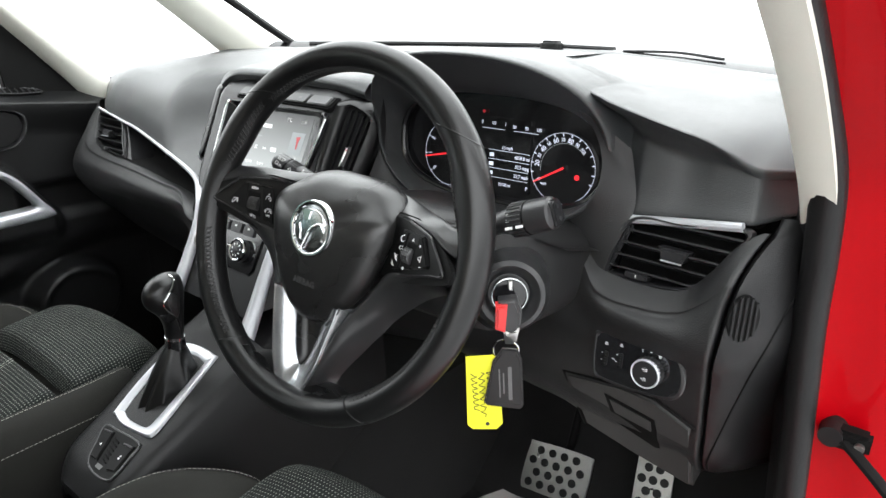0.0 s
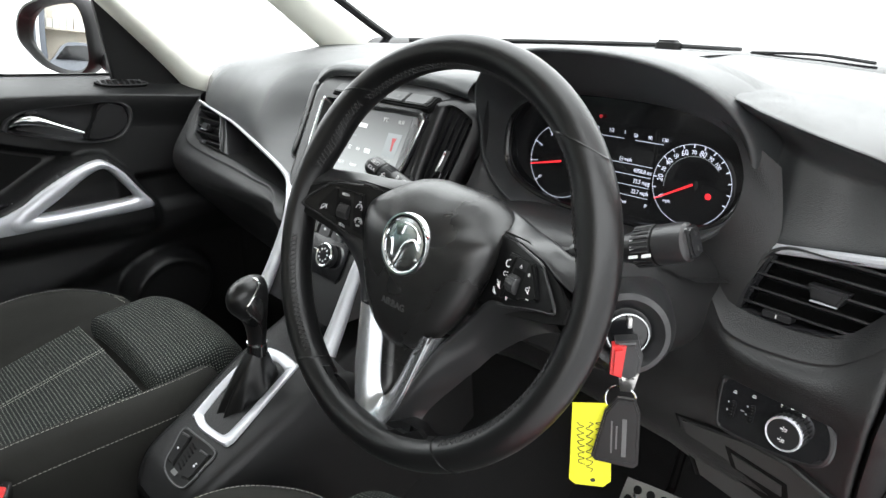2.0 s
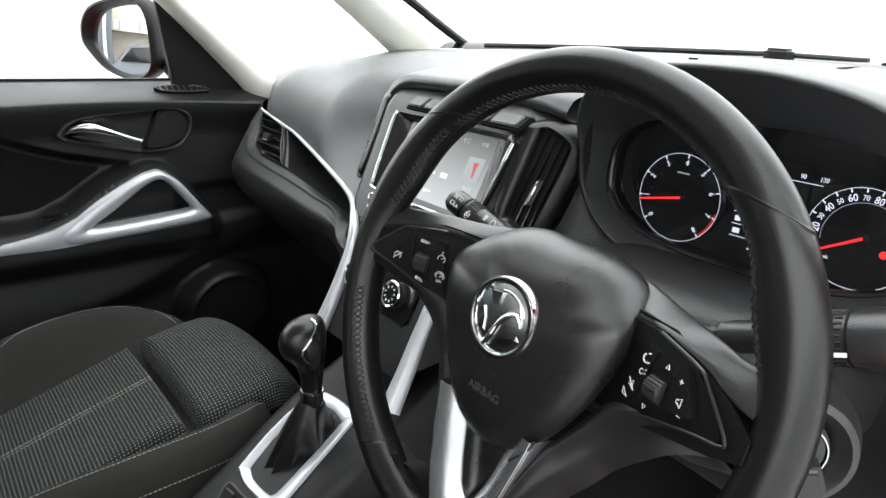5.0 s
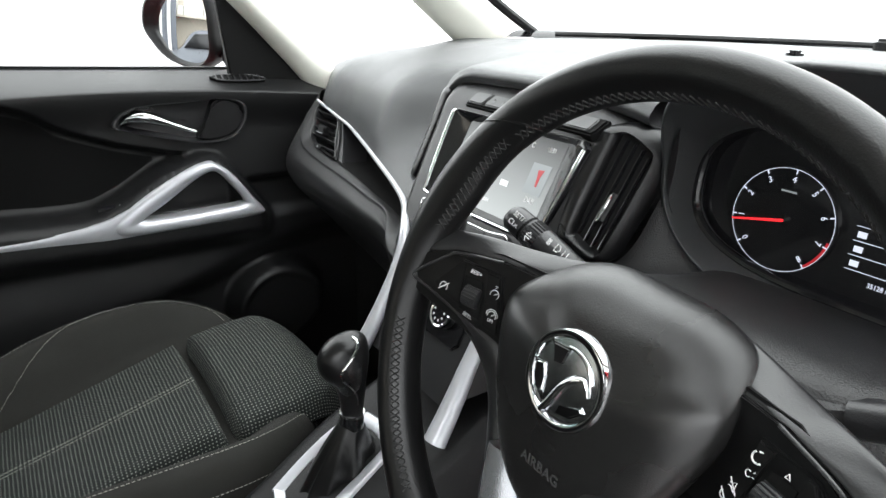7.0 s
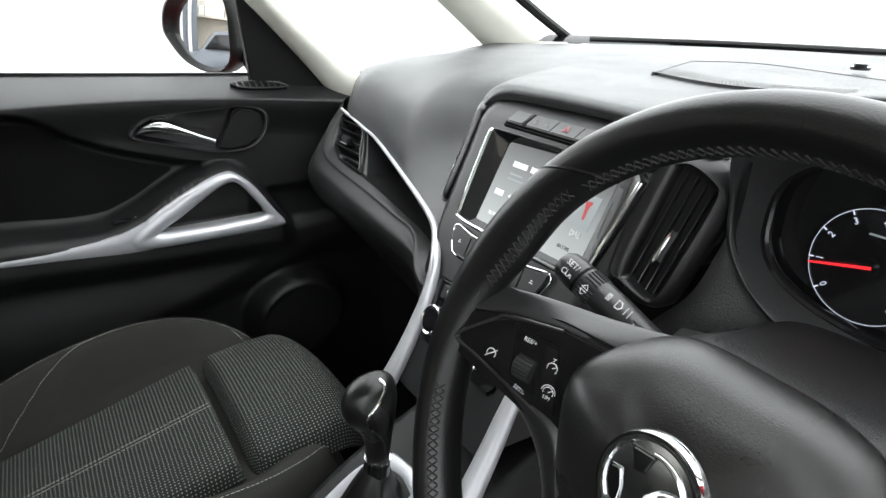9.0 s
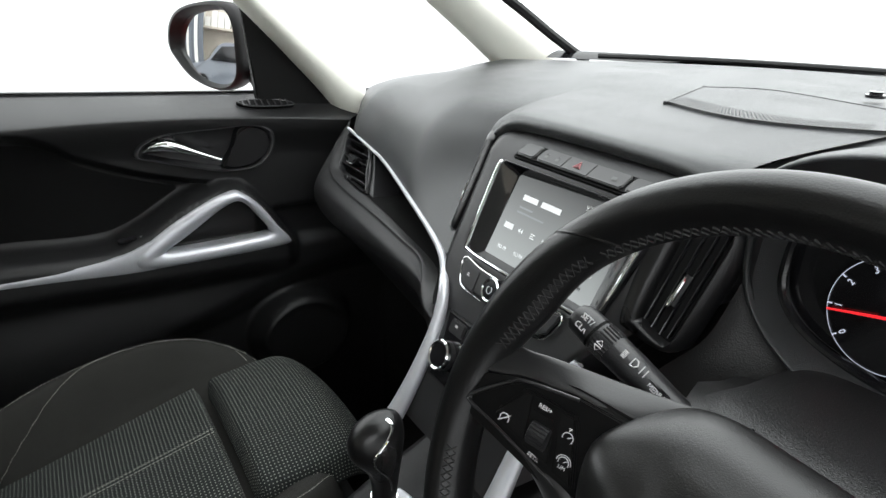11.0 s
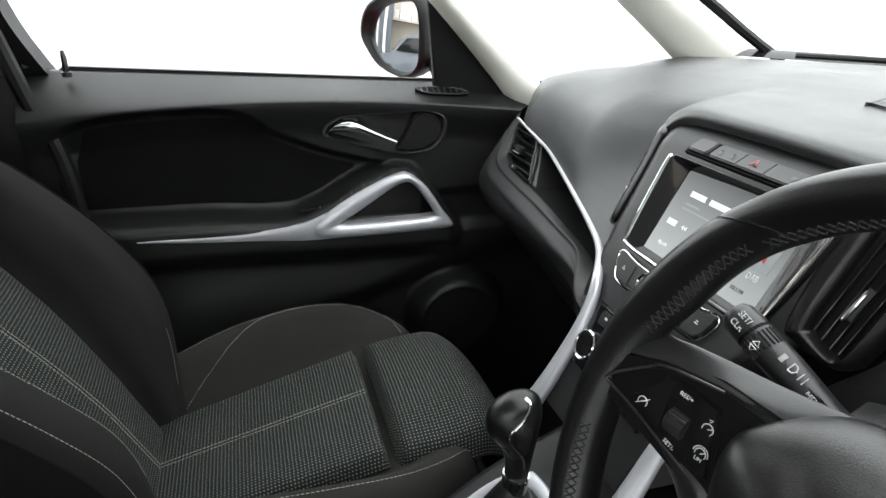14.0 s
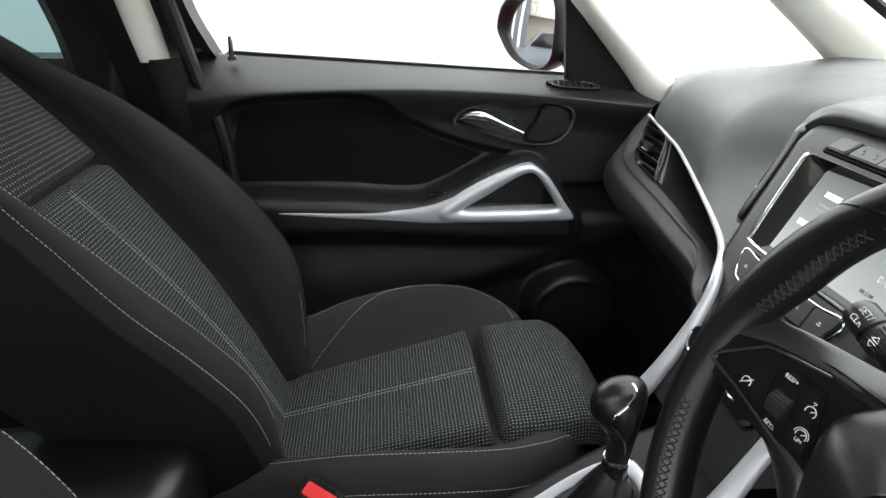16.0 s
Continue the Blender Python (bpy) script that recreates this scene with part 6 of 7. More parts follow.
for x, y, z, r in knob:
    stretch = 1.0 + 0.25 * smooth(0.80, 0.84, z)
    secs.append([(x + r * 0.92 * math.cos(a), y + r * stretch * math.sin(a), z + 0.25 * r * math.sin(a) * smooth(0.8, 0.84, z)) for a in np.linspace(0, 2 * math.pi, 32, endpoint=False)])
part("knob", loft(secs, loop=True, caps=True), LEATHER, lever, "smooth black leather knob", sharp=80)
rib = []
for x, y, z, r in knob[4:26]:
    stretch = 1.0 + 0.25 * smooth(0.80, 0.84, z)
    a = 0.1 - 0.55 * smooth(0.79, 0.83, z) + 1.0 * smooth(0.835, 0.868, z)
    rib.append((x + r * 0.93 * math.cos(a), y + r * stretch * math.sin(a) * 1.01, z + 0.25 * r * math.sin(a) * smooth(0.8, 0.84, z)))
part("chrome_insert", tube(rib, list(np.r_[np.linspace(0.0008, 0.0017, 11), np.linspace(0.0017, 0.0022, 11)]), 8), CHROME, lever, "curved chrome line")

# ---- pedals and floor ----
def pedal(name, label, m, w, h, cols, rows):
    p = thing(name, label, "pedal")
    part("pad", prism([tuple(q) for q in spline([(-w, -h * 0.8), (-w * 0.7, -h), (w * 0.8, -h), (w, -h * 0.8), (w * 1.05, h * 0.7), (w * 0.85, h), (-w * 0.75, h), (-w * 0.95, h * 0.8)], 32, True)], m, 0.006, 0.002), STEEL, p, "perforated bright steel pad")
    for r in range(rows):
        for c in range(cols - r % 2):
            x = (c - (cols - 1 - r % 2) / 2) * (2 * w / cols) * 0.95
            y = (r - (rows - 1) / 2) * (2 * h / rows) * 0.92
            # black disc in place of each punched hole
            q = part("stud", prism(disc(0.0074, 16), m @ Matrix.Translation((x, y, 0.002)), 0.004, 0.001), RUBBER, p, "black disc standing in for a hole")
    part("arm", tube([tuple(m @ Vector((0, 0.0, -0.004))), tuple(m @ Vector((0, 0.05, -0.05))), tuple(m @ Vector((0.0, 0.20, -0.06)))], 0.008, 8), DARK, p)
    return p


pedal("brake_pedal", "perforated steel brake pedal with dark holes", basis((0.396, 0.945, 0.424), (1, 0.04, 0.10), (0, 0.55, 0.83)), 0.062, 0.044, 5, 4)
pedal("accelerator_pedal", "narrow perforated steel accelerator pedal with dark holes", basis((0.566, 0.965, 0.455), (1, 0.10, 0.12), (0.02, 0.55, 0.83)), 0.030, 0.075, 3, 7)

tagged(part("floor", box((-0.80, -1.7, 0.20), (0.80, 1.35, 0.235)), CARPET), "black carpeted car floor", "floor", kind="structure")
tagged(part("bulkhead", loft([[(x, y, z) for y, z in ((1.0, 0.235), (1.22, 0.42), (1.30, 0.70), (1.32, 1.06))] for x in (-0.80, 0.80)]), CARPET), "black footwell bulkhead", "bulkhead", kind="structure")
tagged(part("tunnel", loft([[(x * w, y, z) for x, z in ((-1, 0.235), (-0.85, 0.44), (-0.6, 0.50), (0.6, 0.50), (0.85, 0.44), (1, 0.235))] for y, w in ((-1.2, 0.13), (0.3, 0.13), (0.7, 0.15), (1.25, 0.20))]), CARPET), "black carpeted floor tunnel", "tunnel", kind="structure")
mat_ = thing("paper_floor_mat", "pale paper protection mat on the driver's floor", "floor mat")
bm = bmesh.new()
rows = [[bm.verts.new((0.263 - 0.395 * u + 0.68 * v, 1.069 - 0.92 * u - 0.73 * v, 0.255 + 0.010 * noise.noise((u * 9, v * 9, 1)))) for u in np.linspace(0, 0.42, 24)] for v in np.linspace(0, 0.36, 20)]
for i in range(19):
    for j in range(23):
        bm.faces.new((rows[i][j], rows[i + 1][j], rows[i + 1][j + 1], rows[i][j + 1]))
part("sheet", solid(bm, 0.001), PAPER, mat_)


# ---- front seats ----
def seat(name, label, cx, dy, dz, inner, upright):
    """A bolstered cloth seat. inner: +1 where the car's middle lies to its right."""
    s = thing(name, label, "car seat", "front seats")

    def at(x, y, z):
        return (cx + x, y + dy, z + dz)

    # cushion base with bolsters
    secs = []
    for y in np.linspace(-0.02, 0.515, 34):
        hw, crest, dish = table([(-0.02, 0.195, 0.615, 0.512), (0.08, 0.215, 0.640, 0.538), (0.18, 0.240, 0.668, 0.566), (0.30, 0.258, 0.682, 0.598), (0.39, 0.252, 0.678, 0.618), (0.45, 0.222, 0.662, 0.625), (0.49, 0.185, 0.640, 0.615), (0.515, 0.150, 0.600, 0.590)], y)
        low = 0.40
        half = [(0.0, dish - 0.012), (0.11, dish - 0.010), (hw - 0.085, dish + 0.004), (hw - 0.060, dish + 0.45 * (crest - dish)), (hw - 0.030, crest - 0.004), (hw - 0.012, crest - 0.002), (hw + 0.004, crest - 0.020), (hw + 0.012, crest - 0.065), (hw + 0.004, 0.52), (hw - 0.01, low)]
        right = spline(half, 26)
        full = [(-x, z) for x, z in right[::-1]] + [(x, z) for x, z in right[1:]]
        secs.append([at(x, y, z) for x, z in full])
    secs.append([at(x - cx, 0.52, min(z - dz, 0.56)) for x, y, z in secs[-1]])
    part("cushion", loft(secs), CLOTH, s, "dark cloth cushion with raised bolsters", sharp=70)
    arch = spline([(0.115, 0.060), (0.150, 0.100), (0.178, 0.140), (0.206, 0.187), (0.235, 0.250), (0.250, 0.316), (0.246, 0.390), (0.214, 0.448), (0.165, 0.474)], 60)
    path = []
    for x, y in arch:
        near = np.array(min(secs[:-1], key=lambda r: abs(r[0][1] - dy - y)))
        right = near[len(near) // 2:]
        path.append(at(-inner * x, y, float(np.interp(x, right[:, 0] - cx, right[:, 2])) - dz + 0.0012))
    stitches(path, (-inner * 0.2, 0, 1), THREAD, s, step=0.0060, length=0.0042, r=0.0006)
    # flecked panels
    base = lambda y: 0.626 + (0.105 if y > 0.39 else 0.25) * (y - 0.39)

    def panel(y0, y1, w0, w1, puff, front, n, nm, lbl):
        rows = []
        for i in range(n):
            f = i / (n - 1)
            y = y0 + (y1 - y0) * f
            w = w0 + (w1 - w0) * f
            edge_y = min(1, min(f, 1 - f) * (y1 - y0) / 0.014)
            edge_y = math.sqrt(1 - (1 - edge_y) ** 2)
            row = []
            for u in np.linspace(-1, 1, 41):
                ex = min(1, (1 - abs(u)) * w / 0.016)
                ex = math.sqrt(max(0, 1 - (1 - ex) ** 2))
                z = base(y) + puff * min(ex, edge_y if not front or f < 0.5 else 1) - 0.006
                z += 0.006 * (1 - u * u)
                ww = w
                if front:
                    g = smooth(0.45, 1.0, f)
                    ww = w * math.sqrt(max(0.02, 1 - 0.55 * max(0, (f - 0.25) / 0.75) ** 2.4))
                    z -= 0.075 * max(0, (f - 0.55) / 0.45) ** 2.2 + 0.018 * abs(u) ** 3
                row.append(at(u * ww, y, z))
            rows.append(row)
        if front:
            rows.append([(x, y + 0.006, z - 0.05) for x, y, z in rows[-1]])
            rows.append([(x, y - 0.02, z - 0.08) for x, y, z in rows[-1]])
        return part(nm, loft(rows), DOTS, s, lbl, sharp=75)

    panel(0.02, 0.386, 0.130, 0.150, 0.024, False, 40, "cushion_panel", "flecked woven cloth centre panel")
    panel(0.398, 0.590, 0.158, 0.170, 0.036, True, 30, "thigh_pad", "flecked woven cloth thigh support")
    # double seam down the panel and stitching along the bolsters
    zt = lambda y: base(y) + 0.0245
    for dx in (-0.004, 0.004):
        stitches([at(dx, y, zt(y)) for y in np.linspace(0.03, 0.378, 30)], (0, 0, 1), THREAD, s, step=0.0062, length=0.0045, r=0.00065)
    for side in (-1, 1):
        path = []
        for y in np.linspace(0.03, 0.50, 40):
            hw, crest, dish = table([(-0.02, 0.195, 0.615, 0.572), (0.08, 0.215, 0.640, 0.585), (0.18, 0.240, 0.668, 0.600), (0.30, 0.258, 0.682, 0.615), (0.39, 0.252, 0.678, 0.625), (0.45, 0.222, 0.662, 0.625), (0.49, 0.185, 0.640, 0.615), (0.515, 0.150, 0.600, 0.590)], y)
            path.append(at(side * (hw - 0.016), y, crest + 0.0012))
        stitches(path, (0, 0, 1), THREAD, s, step=0.0060, length=0.0040, r=0.00055)
        if side == inner:
            stitches([(x + side * 0.026, y, z - 0.042) for x, y, z in path], (side * 0.9, 0, 0.4), THREAD, s, step=0.0060, length=0.0040, r=0.00055)
    # backrest
    c, v = math.cos(math.radians(26.1 - upright)), math.sin(math.radians(26.1 - upright))
    O, D, N = Vector((0, 0.030, 0.610)), Vector((0, -v, c)), Vector((0, c, v))

    def bk(x, sl, n):
        p = O + D * sl + N * (n - 0.30 * max(0.0, sl - 0.05) ** 1.5)
        return at(x, p.y, p.z)

    # along the back: half width, height of the bolster, half width of the woven panel
    prof = [(-0.12, 0.15, 0.02, 0.10), (-0.04, 0.175, 0.045, 0.106), (0.04, 0.215, 0.078, 0.112), (0.12, 0.240, 0.102, 0.124), (0.20, 0.256, 0.106, 0.140), (0.30, 0.266, 0.100, 0.152), (0.40, 0.252, 0.092, 0.164), (0.50, 0.228, 0.076, 0.168), (0.58, 0.214, 0.050, 0.170), (0.66, 0.200, 0.034, 0.165), (0.70, 0.185, 0.022, 0.152), (0.74, 0.160, 0.010, 0.13)]
    front, shell = [], []
    for sl in np.linspace(-0.12, 0.74, 60):
        hw, b, w = table(prof, sl)
        top = 0.05 * smooth(0.66, 0.74, sl)
        g = hw - w
        half = spline([(0.0, -0.012), (0.6 * w, -0.010), (w + 0.002, -0.004), (w + 0.13 * g, 0.48 * b), (w + 0.34 * g, 0.88 * b), (w + 0.72 * g, b + 0.002), (hw - 0.006, b - 0.004), (hw + 0.004, b - 0.022)], 34)
        front.append([bk(x, sl, n - top) for x, n in [(-x, n) for x, n in half[::-1]] + list(half[1:])])
        flank = spline([(hw + 0.0035, b - 0.0205), (hw + 0.010, b - 0.07), (hw, -0.07), (hw - 0.03, -0.11), (0.0, -0.12)], 20)
        shell.append([bk(x, sl, n - top) for x, n in list(flank) + [(-x, n) for x, n in flank[-2::-1]]])
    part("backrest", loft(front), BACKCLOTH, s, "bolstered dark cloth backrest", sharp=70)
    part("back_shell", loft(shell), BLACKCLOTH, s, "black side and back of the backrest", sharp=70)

    def back_panel(s0, s1, mat, nm, lbl):
        rows = []
        for i in range(40):
            f = i / 39
            sl = s0 + (s1 - s0) * f
            e = math.sqrt(1 - (1 - min(1, min(f, 1 - f) * (s1 - s0) / 0.014)) ** 2)
            row = []
            for u in np.linspace(-1, 1, 33):
                w = table(prof, sl)[2]
                ex = math.sqrt(max(0, 1 - (1 - min(1, (1 - abs(u)) * w / 0.016)) ** 2))
                row.append(bk(u * w, sl, -0.014 + 0.020 * min(e, ex) + 0.006 * (1 - u * u) - 0.05 * smooth(0.66, 0.74, sl)))
            rows.append(row)
        part(nm, loft(rows), mat, s, lbl, sharp=75)

    back_panel(-0.09, 0.424, DOTS, "back_panel", "flecked woven cloth back panel")
    back_panel(0.429, 0.74, DASHES, "shoulder_panel", "ribbed woven cloth shoulder panel")
    for dx in (-0.004, 0.004):
        stitches([bk(dx, q, 0.0125) for q in np.linspace(-0.06, 0.42, 36)], N, THREAD, s, step=0.0062, length=0.0045, r=0.00065)
    for side in (-1, 1):
        inside, outside = [], []
        for sl in np.linspace(0.04, 0.64, 60):
            hw, b, w = table(prof, sl)
            inside.append(bk(side * (w + 0.36 * (hw - w)), sl, 0.905 * b))
            outside.append(bk(side * (hw - 0.007), sl, b - 0.003))
        if side == inner:
            stitches(inside, N, THREAD, s, step=0.0060, length=0.0040, r=0.0005)
            stitches(outside, N, THREAD, s, step=0.0060, length=0.0040, r=0.0006)
        else:
            part("piping", tube([bk(side * (table(prof, sl)[0] - 0.004), sl, table(prof, sl)[1] - 0.003) for sl in np.linspace(0.0, 0.68, 60)], 0.0022, 6), BLACKCLOTH, s, "piped seam along the bolster")
            stitches(outside[-14:], N, THREAD, s, step=0.0060, length=0.0040, r=0.0005)
            stitches([bk(side * (table(prof, sl)[2] + 0.5 * (table(prof, sl)[0] - table(prof, sl)[2])), sl, table(prof, sl)[1] - 0.001) for sl in np.linspace(-0.02, 0.075, 12)], N, THREAD, s, step=0.0060, length=0.0040, r=0.0005)
    # plastic side cover and runners
    for side in (-1, 1):
        bm = loft([[at(side * (0.232 + o), y, z) for y, z in spline([(-0.20, 0.50), (-0.10, 0.575), (0.02, 0.560), (0.18, 0.50), (0.40, 0.475), (0.42, 0.43), (-0.20, 0.40)], 30, True)] for o in (-0.02, 0.020, 0.026)], loop=True, caps=True)
        part("side_cover", bm, GRAIN, s, "black plastic side cover")
        part("runner", box(at(side * 0.19 - 0.02, -0.22, 0.235 - dz), at(side * 0.19 + 0.02, 0.42, 0.42)), DARK, s, "seat runner")
    return s


seat("passenger_seat", "dark grey bolstered cloth front passenger seat with pale stitching", -0.365, 0.0, 0.0, 1, 0.0)
seat("driver_seat", "dark grey bolstered cloth driver's seat with pale stitching", 0.375, -0.042, 0.0, -1, 8.0)

armrest = thing("armrest", "black padded armrest between the front seats", "armrest")
secs = []
for y, w, t in ((-0.42, 0.055, 0.0), (-0.40, 0.070, 0.012), (-0.2, 0.076, 0.018), (-0.07, 0.074, 0.016), (-0.03, 0.069, 0.011), (-0.008, 0.058, 0.003), (0.004, 0.042, -0.010), (0.008, 0.020, -0.026)):
    secs.append([(-0.085 + a, y, 0.690 + b) for a, b in spline([(-w, -0.06), (-w * 1.02, 0.0), (-w * 0.85, 0.022 + t), (0.0, 0.030 + t), (w * 0.85, 0.022 + t), (w * 1.02, 0.0), (w, -0.06)], 24)])
part("lid", loft(secs, caps=True), LEATHER, armrest, "padded black leathercloth lid", sharp=70)
part("box", box((-0.145, -0.42, 0.40), (-0.02, 0.0, 0.66), 0.01), GRAIN, armrest)

buckle = thing("seat_belt_buckle", "red and black seat belt buckle beside the passenger seat", "seat belt buckle")
BK = basis((-0.106, 0.148, 0.643), (0.45, 0.80, -0.25), (-0.80, 0.50, 0.40))
part("case", prism(rounded(0.052, 0.030, 0.005), BK, 0.075, 0.003), GLOSS, buckle, "black plastic case")
part("release", prism(rounded(0.044, 0.018, 0.003), BK @ Matrix.Translation((0, -0.004, 0.0025)), 0.006, 0.0015), REDPLASTIC, buckle, "red release button")
part("slot", prism(rounded(0.032, 0.003, 0.001), BK @ Matrix.Translation((0, 0.009, 0.0006)), 0.002), DARK, buckle)
part("stem", tube([tuple(BK @ Vector((0, 0, -0.06))), (-0.12, 0.02, 0.50), (-0.125, -0.03, 0.36)], 0.010, 8), DARK, buckle)

# ---- passenger door ----
door = thing("passenger_door", "closed black-trimmed front passenger door with silver pull", "car door")


INSET_TOP = [(-0.11, 0.93), (-0.075, 0.990), (-0.03, 1.014), (0.109, 1.026), (0.205, 1.024), (0.248, 1.006), (0.281, 0.980), (0.37, 0.942), (0.451, 0.918), (0.545, 0.890), (0.60, 0.84)]
ARM_TOP = [(-0.11, 0.833), (0.145, 0.829), (0.302, 0.822), (0.359, 0.841), (0.404, 0.867), (0.448, 0.891), (0.488, 0.904), (0.522, 0.909), (0.556, 0.898), (0.60, 0.845), (0.635, 0.790), (0.66, 0.76)]


def sill(y):
    return 1.0885 - 0.053 * y


def door_x(y, z):
    """How far the door lining stands into the car."""
    x = -0.752
    crease = 1.049 - 0.13 * (y - 0.27) ** 2
    x += 0.022 * smooth(crease - 0.085, crease - 0.012, z)
    x -= 0.080 * min(1, max(0, (z - crease + 0.010) / (sill(y) + 0.012 - crease))) ** 1.2
    # fabric inset above the armrest
    top = float(table(INSET_TOP, y)[0])
    arm = float(table(ARM_TOP, y)[0])
    inset = (1 - smooth(top - 0.012, top + 0.008, z)) * smooth(-0.085, -0.066, y)
    x -= 0.024 * inset * smooth(arm - 0.01, arm + 0.012, z)
    # armrest roll
    low = float(table([(-0.11, 0.772), (0.20, 0.770), (0.37, 0.762), (0.60, 0.756), (0.66, 0.752)], y)[0])
    roll = (1 - smooth(arm - 0.020, arm + 0.006, z)) * smooth(low - 0.06, low - 0.005, z) * (1 - smooth(0.615, 0.665, y))
    x += 0.042 * roll
    # hollow inside the pull
    hollow = smooth(0.385, 0.415, y) * (1 - smooth(0.565, 0.600, y)) * (1 - smooth(arm - 0.034, arm - 0.020, z)) * smooth(low + 0.022, low + 0.034, z)
    x -= 0.050 * hollow
    # map pocket and speaker below
    x += 0.012 * (1 - smooth(0.60, 0.72, z))
    dish = smooth(0.30, 0.40, y + (z - 0.60) * 0.6) * (1 - smooth(0.60, 0.675, z + 0.05 * math.sin(y * 6)))
    x -= 0.045 * dish
    spk = math.hypot((y - 0.655), (z - 0.545) * 1.1)
    x += 0.055 * (1 - smooth(0.085, 0.120, spk)) + 0.020 * math.exp(-((spk - 0.100) / 0.012) ** 2) * smooth(0.52, 0.60, z)
    # cup round the handle
    if 0.377 < y < 0.611:
        cz, hh = table([(0.374, 0.9775, 0.002), (0.388, 0.983, 0.014), (0.424, 0.984, 0.025), (0.461, 0.9785, 0.032), (0.519, 0.9725, 0.0395), (0.575, 0.9735, 0.0385), (0.604, 0.980, 0.024), (0.613, 0.984, 0.002)], y)
        x -= 0.060 * (1 - smooth(0.95, 0.99, abs(z - cz) / hh))
    return x


ys = np.r_[np.linspace(-0.13, 0.36, 90), np.linspace(0.364, 0.624, 120), np.linspace(0.63, 0.86, 45)]
zs = np.r_[np.linspace(0.0, 0.83, 110), np.linspace(0.834, 0.97, 80), np.linspace(0.974, 1.0, 12)]
secs = []
for y in ys:
    top = sill(y)
    secs.append([(door_x(y, 0.18 + (top - 0.18) * f), y, 0.18 + (top - 0.18) * f) for f in zs] + [(-0.815, y, top + 0.002), (-0.83, y, top - 0.02)])
part("lining", loft(secs), DOORTRIM, door, "grained black door lining with dark inset", sharp=80)


secs = []
for y in np.linspace(-0.060, 0.435, 90):
    z0, z1 = float(table(ARM_TOP, y)[0]) + 0.014, float(table(INSET_TOP, y)[0]) - 0.016
    z1 -= 0.05 * (1 - smooth(-0.064, -0.035, y))
    secs.append([(door_x(y, z) + 0.0016 * math.sin(math.pi * f) ** 0.3, y, z) for f, z in ((f, z0 + (max(z1, z0 + 0.004) - z0) * f) for f in np.linspace(0, 1, 30))])
part("cloth_inset", loft(secs), BLACKCLOTH, door, "black cloth door inset", sharp=80)


# silver pull: a closed triangle with a long tail
PULLX = -0.7065
outer = spline([(0.340, 0.800), (0.372, 0.829), (0.426, 0.862), (0.482, 0.888), (0.521, 0.898), (0.541, 0.892), (0.570, 0.866), (0.604, 0.816), (0.624, 0.789), (0.619, 0.777), (0.560, 0.7745), (0.45, 0.7735), (0.38, 0.7745), (0.345, 0.780)], 84, True)
inner = spline([(0.397, 0.806), (0.439, 0.830), (0.470, 0.850), (0.500, 0.869), (0.527, 0.879), (0.545, 0.870), (0.566, 0.843), (0.586, 0.812), (0.577, 0.8035), (0.53, 0.8020), (0.487, 0.8010), (0.44, 0.8010), (0.412, 0.8015), (0.399, 0.8030)], 84, True)
secs = []
for f, o in ((0.0, -0.020), (0.0, -0.004), (0.12, 0.002), (0.40, 0.006), (0.75, 0.004), (0.95, -0.001), (1.0, -0.010), (1.0, -0.03)):
    secs.append([(PULLX + o, y + (iy - y) * f, z + (iz - z) * f) for (y, z), (iy, iz) in zip(outer, inner)])
part("pull_handle", loft(secs, loop=True), SILVER, door, "satin silver triangular door pull", sharp=60)
tail = []
for y in np.linspace(0.025, 0.375, 30):
    top, low = table([(0.025, 0.8000, 0.7970), (0.06, 0.8010, 0.7930), (0.143, 0.7995, 0.7850), (0.256, 0.8020, 0.7770), (0.325, 0.8110, 0.7750), (0.375, 0.8300, 0.7745)], y)
    c, w = (top + low) / 2, (top - low) / 2
    xx = -0.711 + 0.004 * smooth(0.2, 0.38, y)
    tail.append([(xx - 0.015, y, c - w), (xx - 0.002, y, c - w), (xx + 0.001, y, c - w * 0.6), (xx + 0.002, y, c + w * 0.4), (xx, y, c + w), (xx - 0.015, y, c + w * 1.05)])
part("pull_tail", loft(tail), SILVER, door, "satin silver strip", sharp=60)
part("window_switch", prism(rounded(0.05, 0.012, 0.003), basis((-0.735, 0.345, 0.8315), (0, 1, 0), (-1, 0, 0.25)), 0.006, 0.001), GLOSS, door, "window switch")
bars("switch_light", basis((-0.728, 0.358, 0.834), (0, 1, 0), (-1, 0, 0.3)), [(0, 0, 0.003)], PRINT, door, 0.002)
# chrome release lever
lev = spline([(-0.752, 0.384, 0.980, 0.005), (-0.744, 0.400, 0.988, 0.009), (-0.738, 0.424, 0.990, 0.0125), (-0.736, 0.444, 0.984, 0.0105), (-0.735, 0.470, 0.973, 0.0066), (-0.735, 0.495, 0.962, 0.0050), (-0.736, 0.514, 0.954, 0.0040)], 24)
part("release_lever", tube([tuple(p[:3]) for p in lev], list(lev[:, 3]), 14, 0.9), CHROME, door, "chrome door release lever")
part("lever_stem", box((-0.772, 0.415, 0.978), (-0.742, 0.440, 1.006), 0.004), HARD, door)
